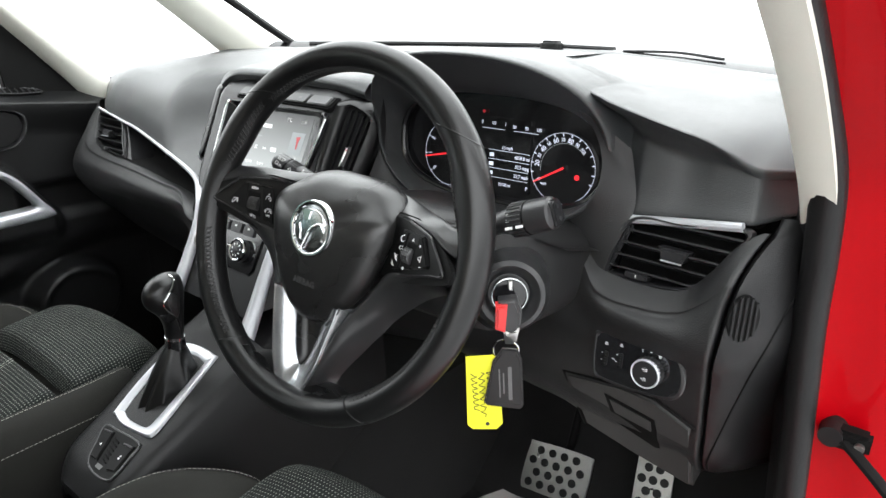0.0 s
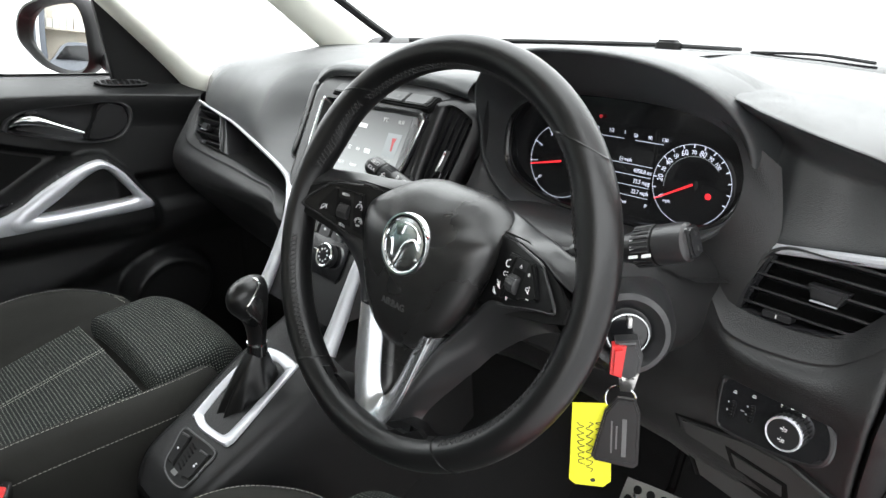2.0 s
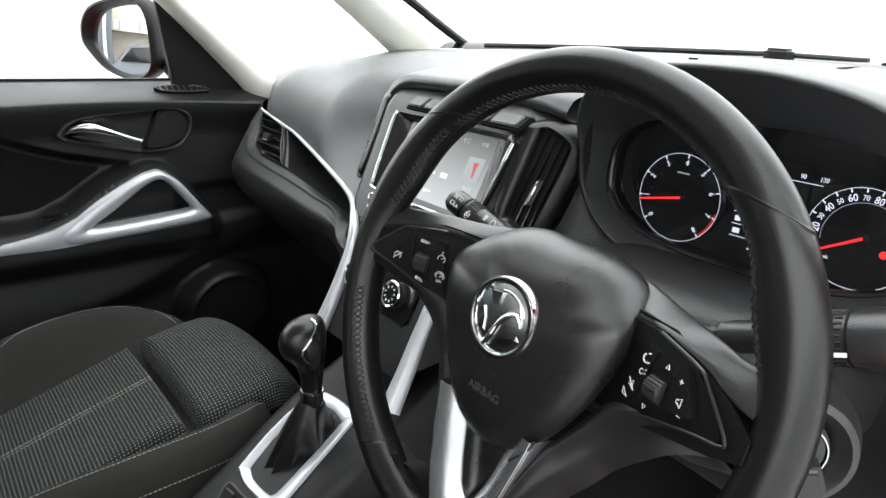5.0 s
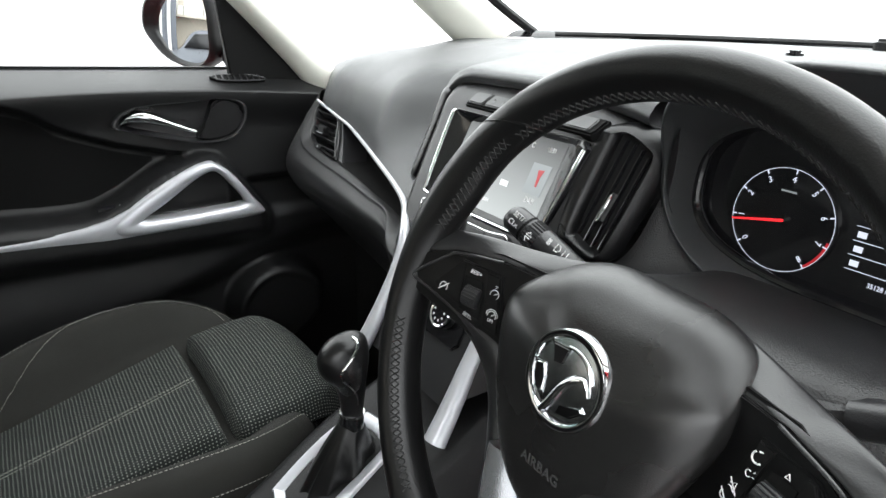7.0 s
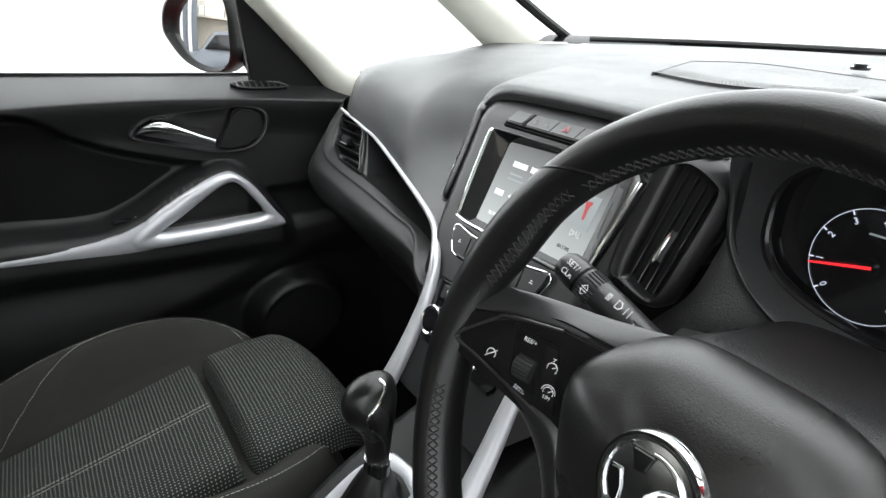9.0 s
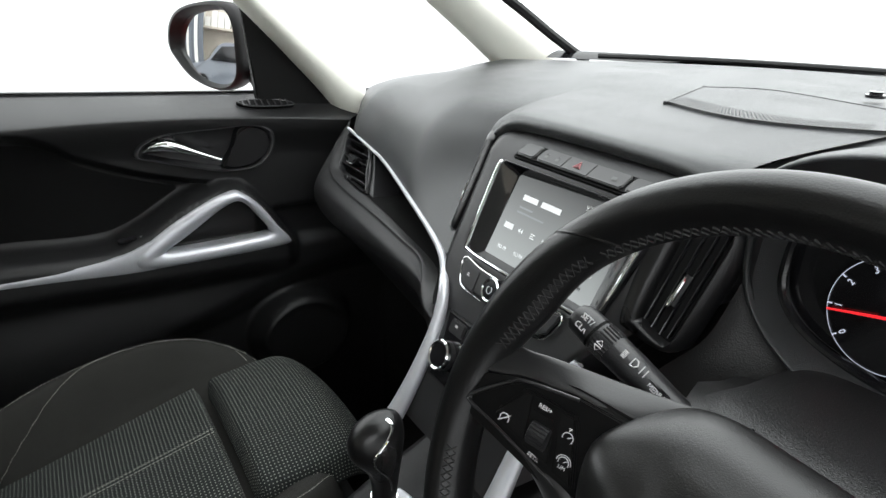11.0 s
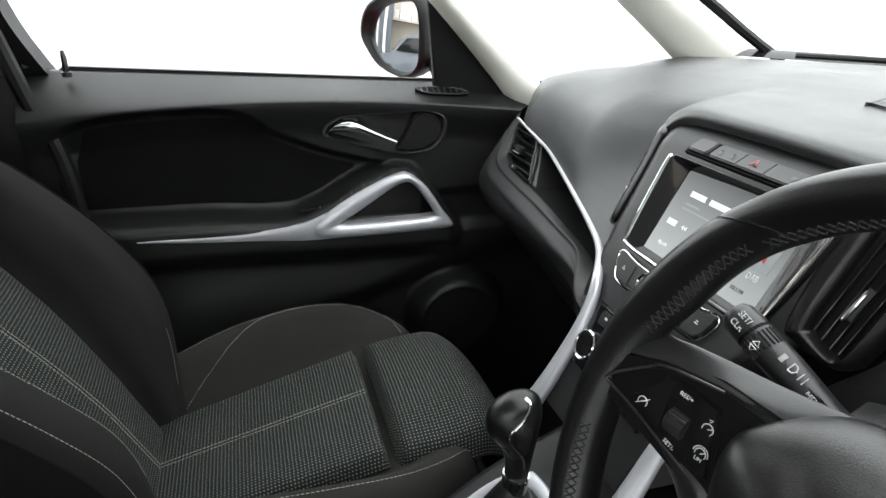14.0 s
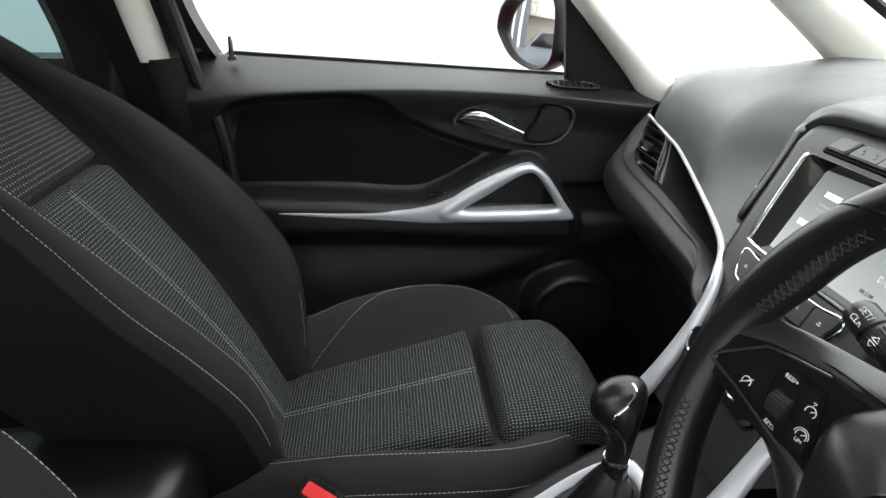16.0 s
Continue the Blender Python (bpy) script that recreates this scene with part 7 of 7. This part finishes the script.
# moulded cup round the lever, with a plain pad at its front end
CUP = spline([(0.374, 0.977), (0.388, 0.996), (0.424, 1.009), (0.502, 1.012), (0.570, 1.013), (0.603, 1.004), (0.613, 0.984), (0.604, 0.956), (0.577, 0.935), (0.519, 0.933), (0.461, 0.947), (0.390, 0.968)], 72, True)
cyy, czz = 0.50, 0.972
secs = [[(-0.7345 + o + 0.010 * (y - 0.5), cyy + (y - cyy) * f, czz + (z - czz) * f) for y, z in CUP] for f, o in ((1.05, -0.006), (1.03, 0.001), (1.0, 0.0030), (0.975, 0.0015), (0.95, -0.006), (0.92, -0.022), (0.86, -0.030), (0.5, -0.032), (0.05, -0.032))]
part("handle_cup", loft(secs, loop=True), HARD, door, "smooth recessed handle cup", sharp=60)
part("cup_pad", prism([tuple(p) for p in spline([(0.554, 1.006), (0.580, 1.0065), (0.600, 0.998), (0.607, 0.982), (0.599, 0.958), (0.576, 0.941), (0.520, 0.9385), (0.538, 0.970)], 40, True)], basis((-0.7375, 0, 0), (0, 1, 0), (0, 0, 1)), 0.03, 0.004, 3), GRAIN, door, "plain pad in the handle cup")
# lock pin, demister slot, window
part("lock_pin", tube([(-0.778, -0.050, 1.088), (-0.778, -0.050, 1.118), (-0.778, -0.051, 1.130)], [0.0048, 0.0048, 0.003], 12), GLOSS, door, "black lock pin")
part("pin_ring", tube([(-0.778, -0.050, 1.086), (-0.778, -0.050, 1.094)], 0.008, 14), HARD, door)
VS = basis((-0.7630, 0.612, 1.0450), (0.0, 1, -0.05), (-0.91, 0, 0.41))
part("demister_slot", prism([tuple(p) for p in spline([(-0.052, 0.006), (-0.02, 0.013), (0.03, 0.010), (0.056, -0.004), (0.03, -0.010), (-0.03, -0.008)], 28, True)], VS @ Matrix.Translation((0, 0, 0.0015)), 0.006, 0.001), DARK, door, "side window demister")
part("slot_rim", tube([tuple(VS @ Vector((x, y, 0.0015))) for x, y in spline([(-0.052, 0.006), (-0.02, 0.013), (0.03, 0.010), (0.056, -0.004), (0.03, -0.010), (-0.03, -0.008), (-0.052, 0.006)], 30)], 0.0015, 6), HARD, door)
for k in range(8):
    y = -0.042 + 0.012 * k
    part("slot_fin", box((y, -0.008, 0.0012), (y + 0.0025, 0.010, 0.0034), 0, VS @ Matrix.Rotation(radians(0), 4, "Z")), HARD, door)
part("sail_panel", prism([(0.602, 1.052), (0.790, 0.998), (0.62, 1.215), (0.52, 1.32), (0.50, 1.32), (0.588, 1.22)], basis((-0.772, 0, 0), (0, 1, 0), (0, 0, 1)), 0.02, 0.003), PLATE, door, "black triangle behind the mirror")
part("glass_channel", tube([(-0.795, -0.115, 1.10), (-0.79, -0.145, 1.20), (-0.75, -0.19, 1.42)], 0.012, 8), RUBBER, door, "black rubber window channel")
part("outer_seal", box((-0.835, -0.13, 1.05), (-0.812, 0.61, 1.066), 0.004, Matrix.Translation((0, 0, 0.0)) @ Matrix.Rotation(radians(-3.2), 4, "X") @ Matrix.Translation((0, 0.0, 0.028))), RUBBER, door)
pane = part("window_pane", loft([[(-0.818, -0.13, 1.06), (-0.818, 0.60, 1.04)], [(-0.76, -0.19, 1.42), (-0.76, 0.42, 1.42)]]), GLASS, door, "clear side window glass", flat=True)
pane.visible_shadow = False
part("outer_skin", loft([[(-0.84, y, sill(y) - 0.01), (-0.90, y, 0.90), (-0.91, y, 0.60), (-0.86, y, 0.30)] for y in (-0.14, 0.3, 0.92)]), RED, door, "red painted outer skin")

# door mirror
mirror = thing("door_mirror", "black and red door mirror on the passenger side", "door mirror")
MM = basis((-0.985, 0.572, 1.125), (0.866, 0.50, 0.0), (0.0, 0.0, 1))
shape = spline([(-0.112, 0.005), (-0.102, 0.050), (-0.066, 0.080), (0.0, 0.094), (0.060, 0.092), (0.085, 0.060), (0.088, 0.0), (0.082, -0.050), (0.050, -0.076), (0.0, -0.076), (-0.055, -0.058), (-0.090, -0.028)], 56, True)
secs = [[tuple(MM @ Vector((x * k, y * k, z))) for x, y in shape] for k, z in ((0.84, -0.010), (0.86, 0.0), (0.94, 0.012), (1.0, 0.010), (1.03, -0.004), (1.0, -0.03), (0.85, -0.07), (0.5, -0.10), (0.05, -0.11))]
part("housing", loft(secs, loop=True), RUBBER, mirror, "black mirror housing", sharp=60)
dome = lambda x, y: -0.003 - (x * x + y * y) / 2.5
GM = MM @ Matrix.Rotation(radians(-4.5), 4, "X")
part("glass", loft([[tuple(GM @ Vector((x * k, y * k, dome(x * k, y * k)))) for x, y in shape] for k in np.linspace(0.87, 0.01, 14)], loop=True, caps=True), MIRROR, mirror, "slightly domed mirror glass", sharp=80)
part("foot", tube([(-0.925, 0.66, 1.075), (-0.86, 0.66, 1.055), (-0.80, 0.66, 1.04)], [0.03, 0.034, 0.04], 14), HARD, mirror, "mirror foot")

# ---- pillars, roof, body ----
def pillar(name, label, rows, mat, n=14):
    """A rounded pillar cover: rows of (y rear, y front, z, x, depth)."""
    secs = []
    for y0, y1, z, x, d in spline(rows, 24):
        y1 = y1 if x < 0 or "rear" not in name else y0 + 0.030
        s = math.copysign(1, x)
        secs.append([(x + s * d * (1 - math.sin(math.pi * f) ** 0.6), y0 + (y1 - y0) * f, z) for f in np.linspace(0, 1, n)] + [(x + s * (d + 0.008), y1, z), (x + s * (d + 0.008), y0, z)])
    return tagged(part(name, loft(secs, loop=True, caps=True), mat, None, sharp=60), label, "pillar", kind="structure")


for s in (-1, 1):
    k = 0.0 if s < 0 else 0.012
    pillar("pillar_rear_leg", "cream cloth-covered windscreen pillar", [(0.775, 0.880, 1.000, s * (0.742 - k), 0.03 - k / 4), (0.705, 0.785, 1.085, s * (0.735 - k), 0.03 - k / 4), (0.585, 0.640, 1.210, s * (0.715 - k), 0.03 - k / 4), (0.44, 0.490, 1.345, s * (0.680 - k), 0.03 - k / 4), (0.27, 0.33, 1.49, s * (0.62 - k), 0.03 - k / 4)], CREAM)
    pillar("pillar_front_leg", "cream cloth-covered front windscreen pillar", [(1.155, 1.345, 1.085, s * 0.735, 0.03), (1.080, 1.255, 1.140, s * 0.725, 0.03), (0.960, 1.100, 1.222, s * 0.705, 0.03), (0.74, 0.83, 1.36, s * 0.66, 0.03), (0.45, 0.52, 1.50, s * 0.60, 0.03)], CREAM)
    q = part("quarter_glass", loft([[(s * 0.775, 0.85, 1.06), (s * 0.775, 1.17, 1.08)], [(s * 0.70, 0.42, 1.40), (s * 0.70, 0.70, 1.40)]]), GLASS, flat=True)
    q.visible_shadow = False
    tagged(q, "clear quarter window between the pillars", "window", kind="structure")
    tagged(part("windscreen_seal", tube(spline([(s * 0.70, 1.36, 1.098), (s * 0.69, 1.25, 1.155), (s * 0.668, 1.10, 1.235), (s * 0.63, 0.83, 1.37), (s * 0.57, 0.50, 1.51)], 30), 0.011, 8), RUBBER), "dark windscreen edge seal", "seal", kind="structure")
screen_secs = [[(u * w, yc - d * u * u, z) for u in np.linspace(-1, 1, 25)] for w, yc, d, z in ((0.72, 1.60, 0.32, 1.112), (0.68, 1.24, 0.20, 1.27), (0.60, 0.62, 0.08, 1.490), (0.57, 0.44, 0.03, 1.520))]
ws = part("windscreen", loft(screen_secs), GLASS)
ws.visible_shadow = False
tagged(ws, "clear curved windscreen", "windscreen", kind="structure")
tagged(part("windscreen_band", loft([[(u * w, yc - d * u * u, z) for u in np.linspace(-1, 1, 41)] for w, yc, d, z in ((0.72, 1.575, 0.32, 1.108), (0.72, 1.590, 0.32, 1.117), (0.72, 1.61, 0.32, 1.123), (0.74, 1.66, 0.30, 1.10))]), GLOSS), "black edge band at the foot of the windscreen", "windscreen edge", kind="structure")
wiper = thing("wiper", "black windscreen wiper resting at the foot of the glass", "wiper")
part("arm", tube(spline([(-0.62, 1.32, 1.118), (-0.45, 1.46, 1.120), (-0.25, 1.555, 1.122), (-0.05, 1.61, 1.124), (0.15, 1.605, 1.124)], 24), 0.006, 8), RUBBER, wiper, "wiper blade")
part("pivot_cap", prism(rounded(0.055, 0.04, 0.012), basis((-0.02, 1.60, 1.138), (1, 0, 0), (0, 1, 0)), 0.02, 0.006, 3), RUBBER, wiper, "pivot cap")
part("blade", tube(spline([(0.18, 1.585, 1.122), (0.32, 1.54, 1.128), (0.44, 1.475, 1.124)], 14), 0.0032, 8), RUBBER, wiper)
bonnet = tagged(part("bonnet", loft([[(u * w, y - 0.2 * u * u, z - 0.05 * u * u) for u in np.linspace(-1, 1, 17)] for y, z, w in ((1.66, 1.085, 0.80), (2.0, 1.02, 0.82), (2.45, 0.86, 0.80))]), RED), "red painted bonnet in front of the windscreen", "bonnet", kind="structure")

roof = tagged(part("roof", solid(loft([[(u * w, y, z - 0.05 * u * u) for u in np.linspace(-1, 1, 13)] for y, z, w in ((0.44, 1.515, 0.57), (0.25, 1.565, 0.60), (0.02, 1.600, 0.62), (-0.3, 1.61, 0.63), (-0.9, 1.61, 0.63), (-1.7, 1.57, 0.60))]), 0.03), CREAM), "pale cloth headlining under the roof", "ceiling", kind="structure")
# B pillars
for s in (-1, 1):
    if s < 0:
        pillar("pillar_middle", "cream upper trim of the middle pillar", [(-0.262, -0.160, 1.085, s * 0.735, 0.03), (-0.285, -0.178, 1.20, s * 0.715, 0.03), (-0.32, -0.20, 1.36, s * 0.67, 0.03), (-0.34, -0.22, 1.50, s * 0.62, 0.03)], CREAM)
        pillar("pillar_middle_lower", "black lower trim of the middle pillar", [(-0.36, -0.060, 0.30, s * 0.76, 0.02), (-0.33, -0.085, 0.80, s * 0.752, 0.02), (-0.29, -0.105, 1.00, s * 0.745, 0.02), (-0.265, -0.118, 1.090, s * 0.738, 0.02)], GRAIN)
        tagged(part("door_seal", tube(spline([(-0.752, -0.055, 0.45), (-0.752, -0.070, 0.90), (-0.755, -0.112, 1.05), (-0.745, -0.145, 1.19), (-0.70, -0.19, 1.40)], 26), 0.014, 10), RUBBER), "black rubber door seal", "seal", kind="structure")
        tagged(part("door_frame", loft([[(x - 0.02, y - 0.13, z), (x, y - 0.11, z), (x + 0.004, y - 0.02, z), (x, y + 0.018, z), (x - 0.05, y + 0.022, z)] for x, y, z in spline([(-0.805, -0.098, 1.080), (-0.782, -0.112, 1.115), (-0.748, -0.140, 1.20), (-0.70, -0.18, 1.40)], 20)]), RUBBER), "black rear edge of the window frame", "window frame", kind="structure")
        # black sheet stands in for the pillar and the shade behind the belt
        tagged(part("pillar_shadow_panel", loft([[(x - 0.045, y - 0.115, z), (x - 0.02, y - 0.09, z), (x - 0.02, y + 0.03, z)] for x, y, z in spline([(-0.745, -0.235, 0.95), (-0.740, -0.245, 1.09), (-0.720, -0.265, 1.20), (-0.62, -0.32, 1.50)], 16)]), GRAIN), "black sheet for dark pillar and shade behind the belt", "pillar", kind="structure")
belt = thing("seat_belt", "black webbing seat belt hanging from the middle pillar", "seat belt")
part("webbing", solid(loft([[(x, y - 0.024, z), (x, y + 0.024, z + 0.004)] for x, y, z in spline([(-0.675, -0.27, 1.38), (-0.695, -0.245, 1.20), (-0.712, -0.205, 1.02), (-0.722, -0.175, 0.80), (-0.73, -0.15, 0.45)], 20)]), 0.0015), BLACKCLOTH, belt, "ribbed black webbing")
part("upper_guide", prism(rounded(0.06, 0.05, 0.012), basis((-0.668, -0.275, 1.385), (0, 1, 0), (0.3, 0, 1)), 0.012, 0.004), HARD, belt, "belt guide")
# rear part of the body, seen past the seat
rear = tagged(part("rear_side_panel", loft([[(-0.76, y, 0.20), (-0.765, y, 0.95), (-0.79, y, 1.085), (-0.84, y, 1.09)] for y in (-0.30, -0.8, -1.7)]), GRAIN), "black rear door lining", "rear door", kind="structure")
rq = part("rear_window", loft([[(-0.80, -0.30, 1.08), (-0.80, -1.6, 1.10)], [(-0.70, -0.34, 1.46), (-0.70, -1.5, 1.46)]]), pane_glass("tinted_glass", (0.15, 0.22, 0.22)), flat=True)
rq.visible_shadow = False
tagged(rq, "faintly green rear side window", "window", kind="structure")
tagged(part("rear_bulkhead", box((-0.78, -1.74, 0.25), (0.78, -1.70, 1.05), 0.01), GRAIN), "black load space panel", "panel", kind="structure")
bench = thing("rear_seat", "dark cloth rear bench seat", "car seat")
part("cushion", box((-0.66, -1.30, 0.40), (0.66, -0.80, 0.62), 0.05), CLOTH, bench)
part("backrest", box((-0.66, -1.50, 0.55), (0.66, -1.34, 1.10), 0.05), CLOTH, bench)

# driver's side body opening: rubber seal, red jamb, door check strap
SEAL = [(0.690, 0.44, 1.385), (0.718, 0.575, 1.252), (0.735, 0.660, 1.165), (0.749, 0.735, 1.080), (0.755, 0.752, 1.000), (0.758, 0.760, 0.920), (0.766, 0.765, 0.820), (0.775, 0.775, 0.700), (0.782, 0.79, 0.55), (0.785, 0.80, 0.30)]
tagged(part("door_seal", tube(spline(SEAL, 60), 0.0165, 14), RUBBER), "black rubber seal round the driver's door opening", "seal", kind="structure")
tagged(part("seal_flange", loft([[(x - 0.030, y + 0.030, z), (x - 0.012, y + 0.004, z), (x, y - 0.008, z), (x + 0.012, y + 0.004, z)] for x, y, z in spline(SEAL, 60)]), RUBBER), "black pillar flange", "pillar", kind="structure")
tagged(part("body_jamb", loft([[(x + 0.006, y + 0.012, z), (x + 0.022, y + 0.018, z), (x + 0.034, y + 0.026, z), (x + 0.055, y + 0.030 + 0.010 * smooth(0.9, 1.2, z), z), (x + 0.105, y + 0.040, z), (x + 0.125, y + 0.060, z), (x + 0.130, y + 0.20, z), (x + 0.128, y + 0.9, z - 0.25 * smooth(1.0, 1.3, z))] for x, y, z in spline(SEAL, 50)]), RED, sharp=60), "red painted front door jamb", "car body", kind="structure")
strap = thing("door_check_strap", "black steel door check strap bolted to the red jamb", "door hinge")
part("bolt", tube([(0.800, 0.800, 0.792), (0.800, 0.765, 0.792)], [0.014, 0.012], 20), RUBBER, strap, "round black bolt cap")
part("bracket", box((0.795, 0.768, 0.778), (0.838, 0.790, 0.802), 0.004), DARK, strap)
part("strap", tube([(0.815, 0.770, 0.789), (0.850, 0.735, 0.779), (0.90, 0.68, 0.765), (0.98, 0.60, 0.745)], 0.008, 8, 0.5), DARK, strap, "flat black strap")
part("bracket_bolt", tube([(0.828, 0.768, 0.790), (0.828, 0.762, 0.790)], 0.005, 10), STEEL, strap)
tagged(part("sill", box((0.70, -1.2, 0.20), (0.86, 0.85, 0.32), 0.02), RED), "red painted door sill", "car body", kind="structure")

for s in (-1, 1):
    tagged(part("kick_panel", loft([[(s * 0.80, y, 0.22), (s * 0.79, y, 0.60), (s * 0.785, y, 0.98), (s * 0.80, y, 1.055)] for y in ((0.84 if s < 0 else 0.86), 1.1, 1.42)]), CARPET), "black footwell side panel", "panel", kind="structure")

# ---- the bay around the car ----
# added wall, out of view, to hold back light from the driver's side
tagged(part("wall_side", box((9.4, -14, 0), (9.6, 9, 4.5)), WALLGREY), "unseen grey wall added to temper the side light", "wall", kind="structure")
tagged(part("ground", box((-40, -40, -0.05), (40, 40, 0.0)), FLOORWHITE), "white painted bay floor", "floor", kind="structure")
tagged(part("wall_rear", box((-9.5, -8.3, 0), (3.4, -8.1, 4.5)), WALLPALE), "pale workshop wall behind the car", "wall", kind="structure")
shelf = thing("storage_shelf", "wall shelf stacked with white cartons", "shelf")
part("board", box((-6.6, -8.1, 1.95), (-1.0, -7.6, 2.02)), WALLPALE, shelf)
for k in range(14):
    w = 0.24 + 0.1 * random.random()
    x = -6.4 + k * 0.36
    part("carton", box((x, -8.0, 2.02), (x + w, -7.65, 2.25 + 0.3 * random.random())), WHITEBOX, shelf)
curtain = thing("strip_curtain", "grey plastic strip curtain hanging in the bay", "curtain")
for k in range(12):
    part("strip", box((-5.6 + 0.16 * k, -6.9 + 0.05 * (k % 2), 0.05), (-5.43 + 0.16 * k, -6.88 + 0.05 * (k % 2), 3.2)), WALLDARK if k % 3 else WHITEBOX, curtain)
parked = thing("parked_car", "dark grey hatchback parked behind the bay", "car")
prof = [(0.0, 0.28), (0.0, 0.62), (0.25, 0.82), (1.0, 0.95), (1.55, 1.40), (2.2, 1.50), (3.2, 1.42), (3.8, 0.95), (3.95, 0.6), (3.9, 0.28)]
pm = pose(-4.3, -6.0, 0, 0, 0, -20)
bm = loft([[(x, w * (1.0 if z < 0.9 else 0.82), z) for x, z in spline(prof, 40)] for w in (-0.86, -0.80, 0.80, 0.86)], caps=True)
bm.transform(pm)
part("body", bm, GREYCAR, parked, "dark grey painted body", sharp=40)
for x in (0.75, 3.2):
    for w in (-0.85, 0.85):
        c = pm @ Vector((x, w, 0.31))
        ax = pm.to_3x3() @ Vector((0, 1, 0))
        wl = part("wheel", tube([c - ax * 0.10, c + ax * 0.10], 0.31, 28), RUBBER, parked, "black tyre with silver rim")
        part("rim", tube([c - ax * 0.112, c + ax * 0.112], 0.21, 10), SILVER, wl, "silver wheel rim")
for w in (-0.83, 0.83):
    bm = prism([(1.15, 0.98), (1.62, 1.36), (2.3, 1.42), (3.1, 1.34), (3.3, 1.0)], Matrix(), 0.02)
    bm.transform(pm @ Matrix.Translation((0, w, 0)) @ Matrix.Rotation(radians(90), 4, "X"))
    part("side_glass", bm, GLOSS, parked, "dark side windows")
for w in (-0.6, 0.6):
    part("headlight", box((0.02, w - 0.18, 0.62), (0.30, w + 0.18, 0.76), 0.04, pm), CHROME, parked, "headlight")

# each thing's empty goes to the foot of its parts
bpy.context.view_layer.update()
for ob in [o for o in scene.objects if o.type == "EMPTY" and o.parent is None]:
    pts = [c.matrix_world @ Vector(v) for c in ob.children_recursive if c.type == "MESH" for v in c.bound_box]
    if not pts:
        continue
    lo = Vector([min(p[i] for p in pts) for i in range(3)])
    hi = Vector([max(p[i] for p in pts) for i in range(3)])
    foot = Vector(((lo.x + hi.x) / 2, (lo.y + hi.y) / 2, lo.z))
    ob.location = foot
    for c in ob.children:
        c.location = c.location - foot
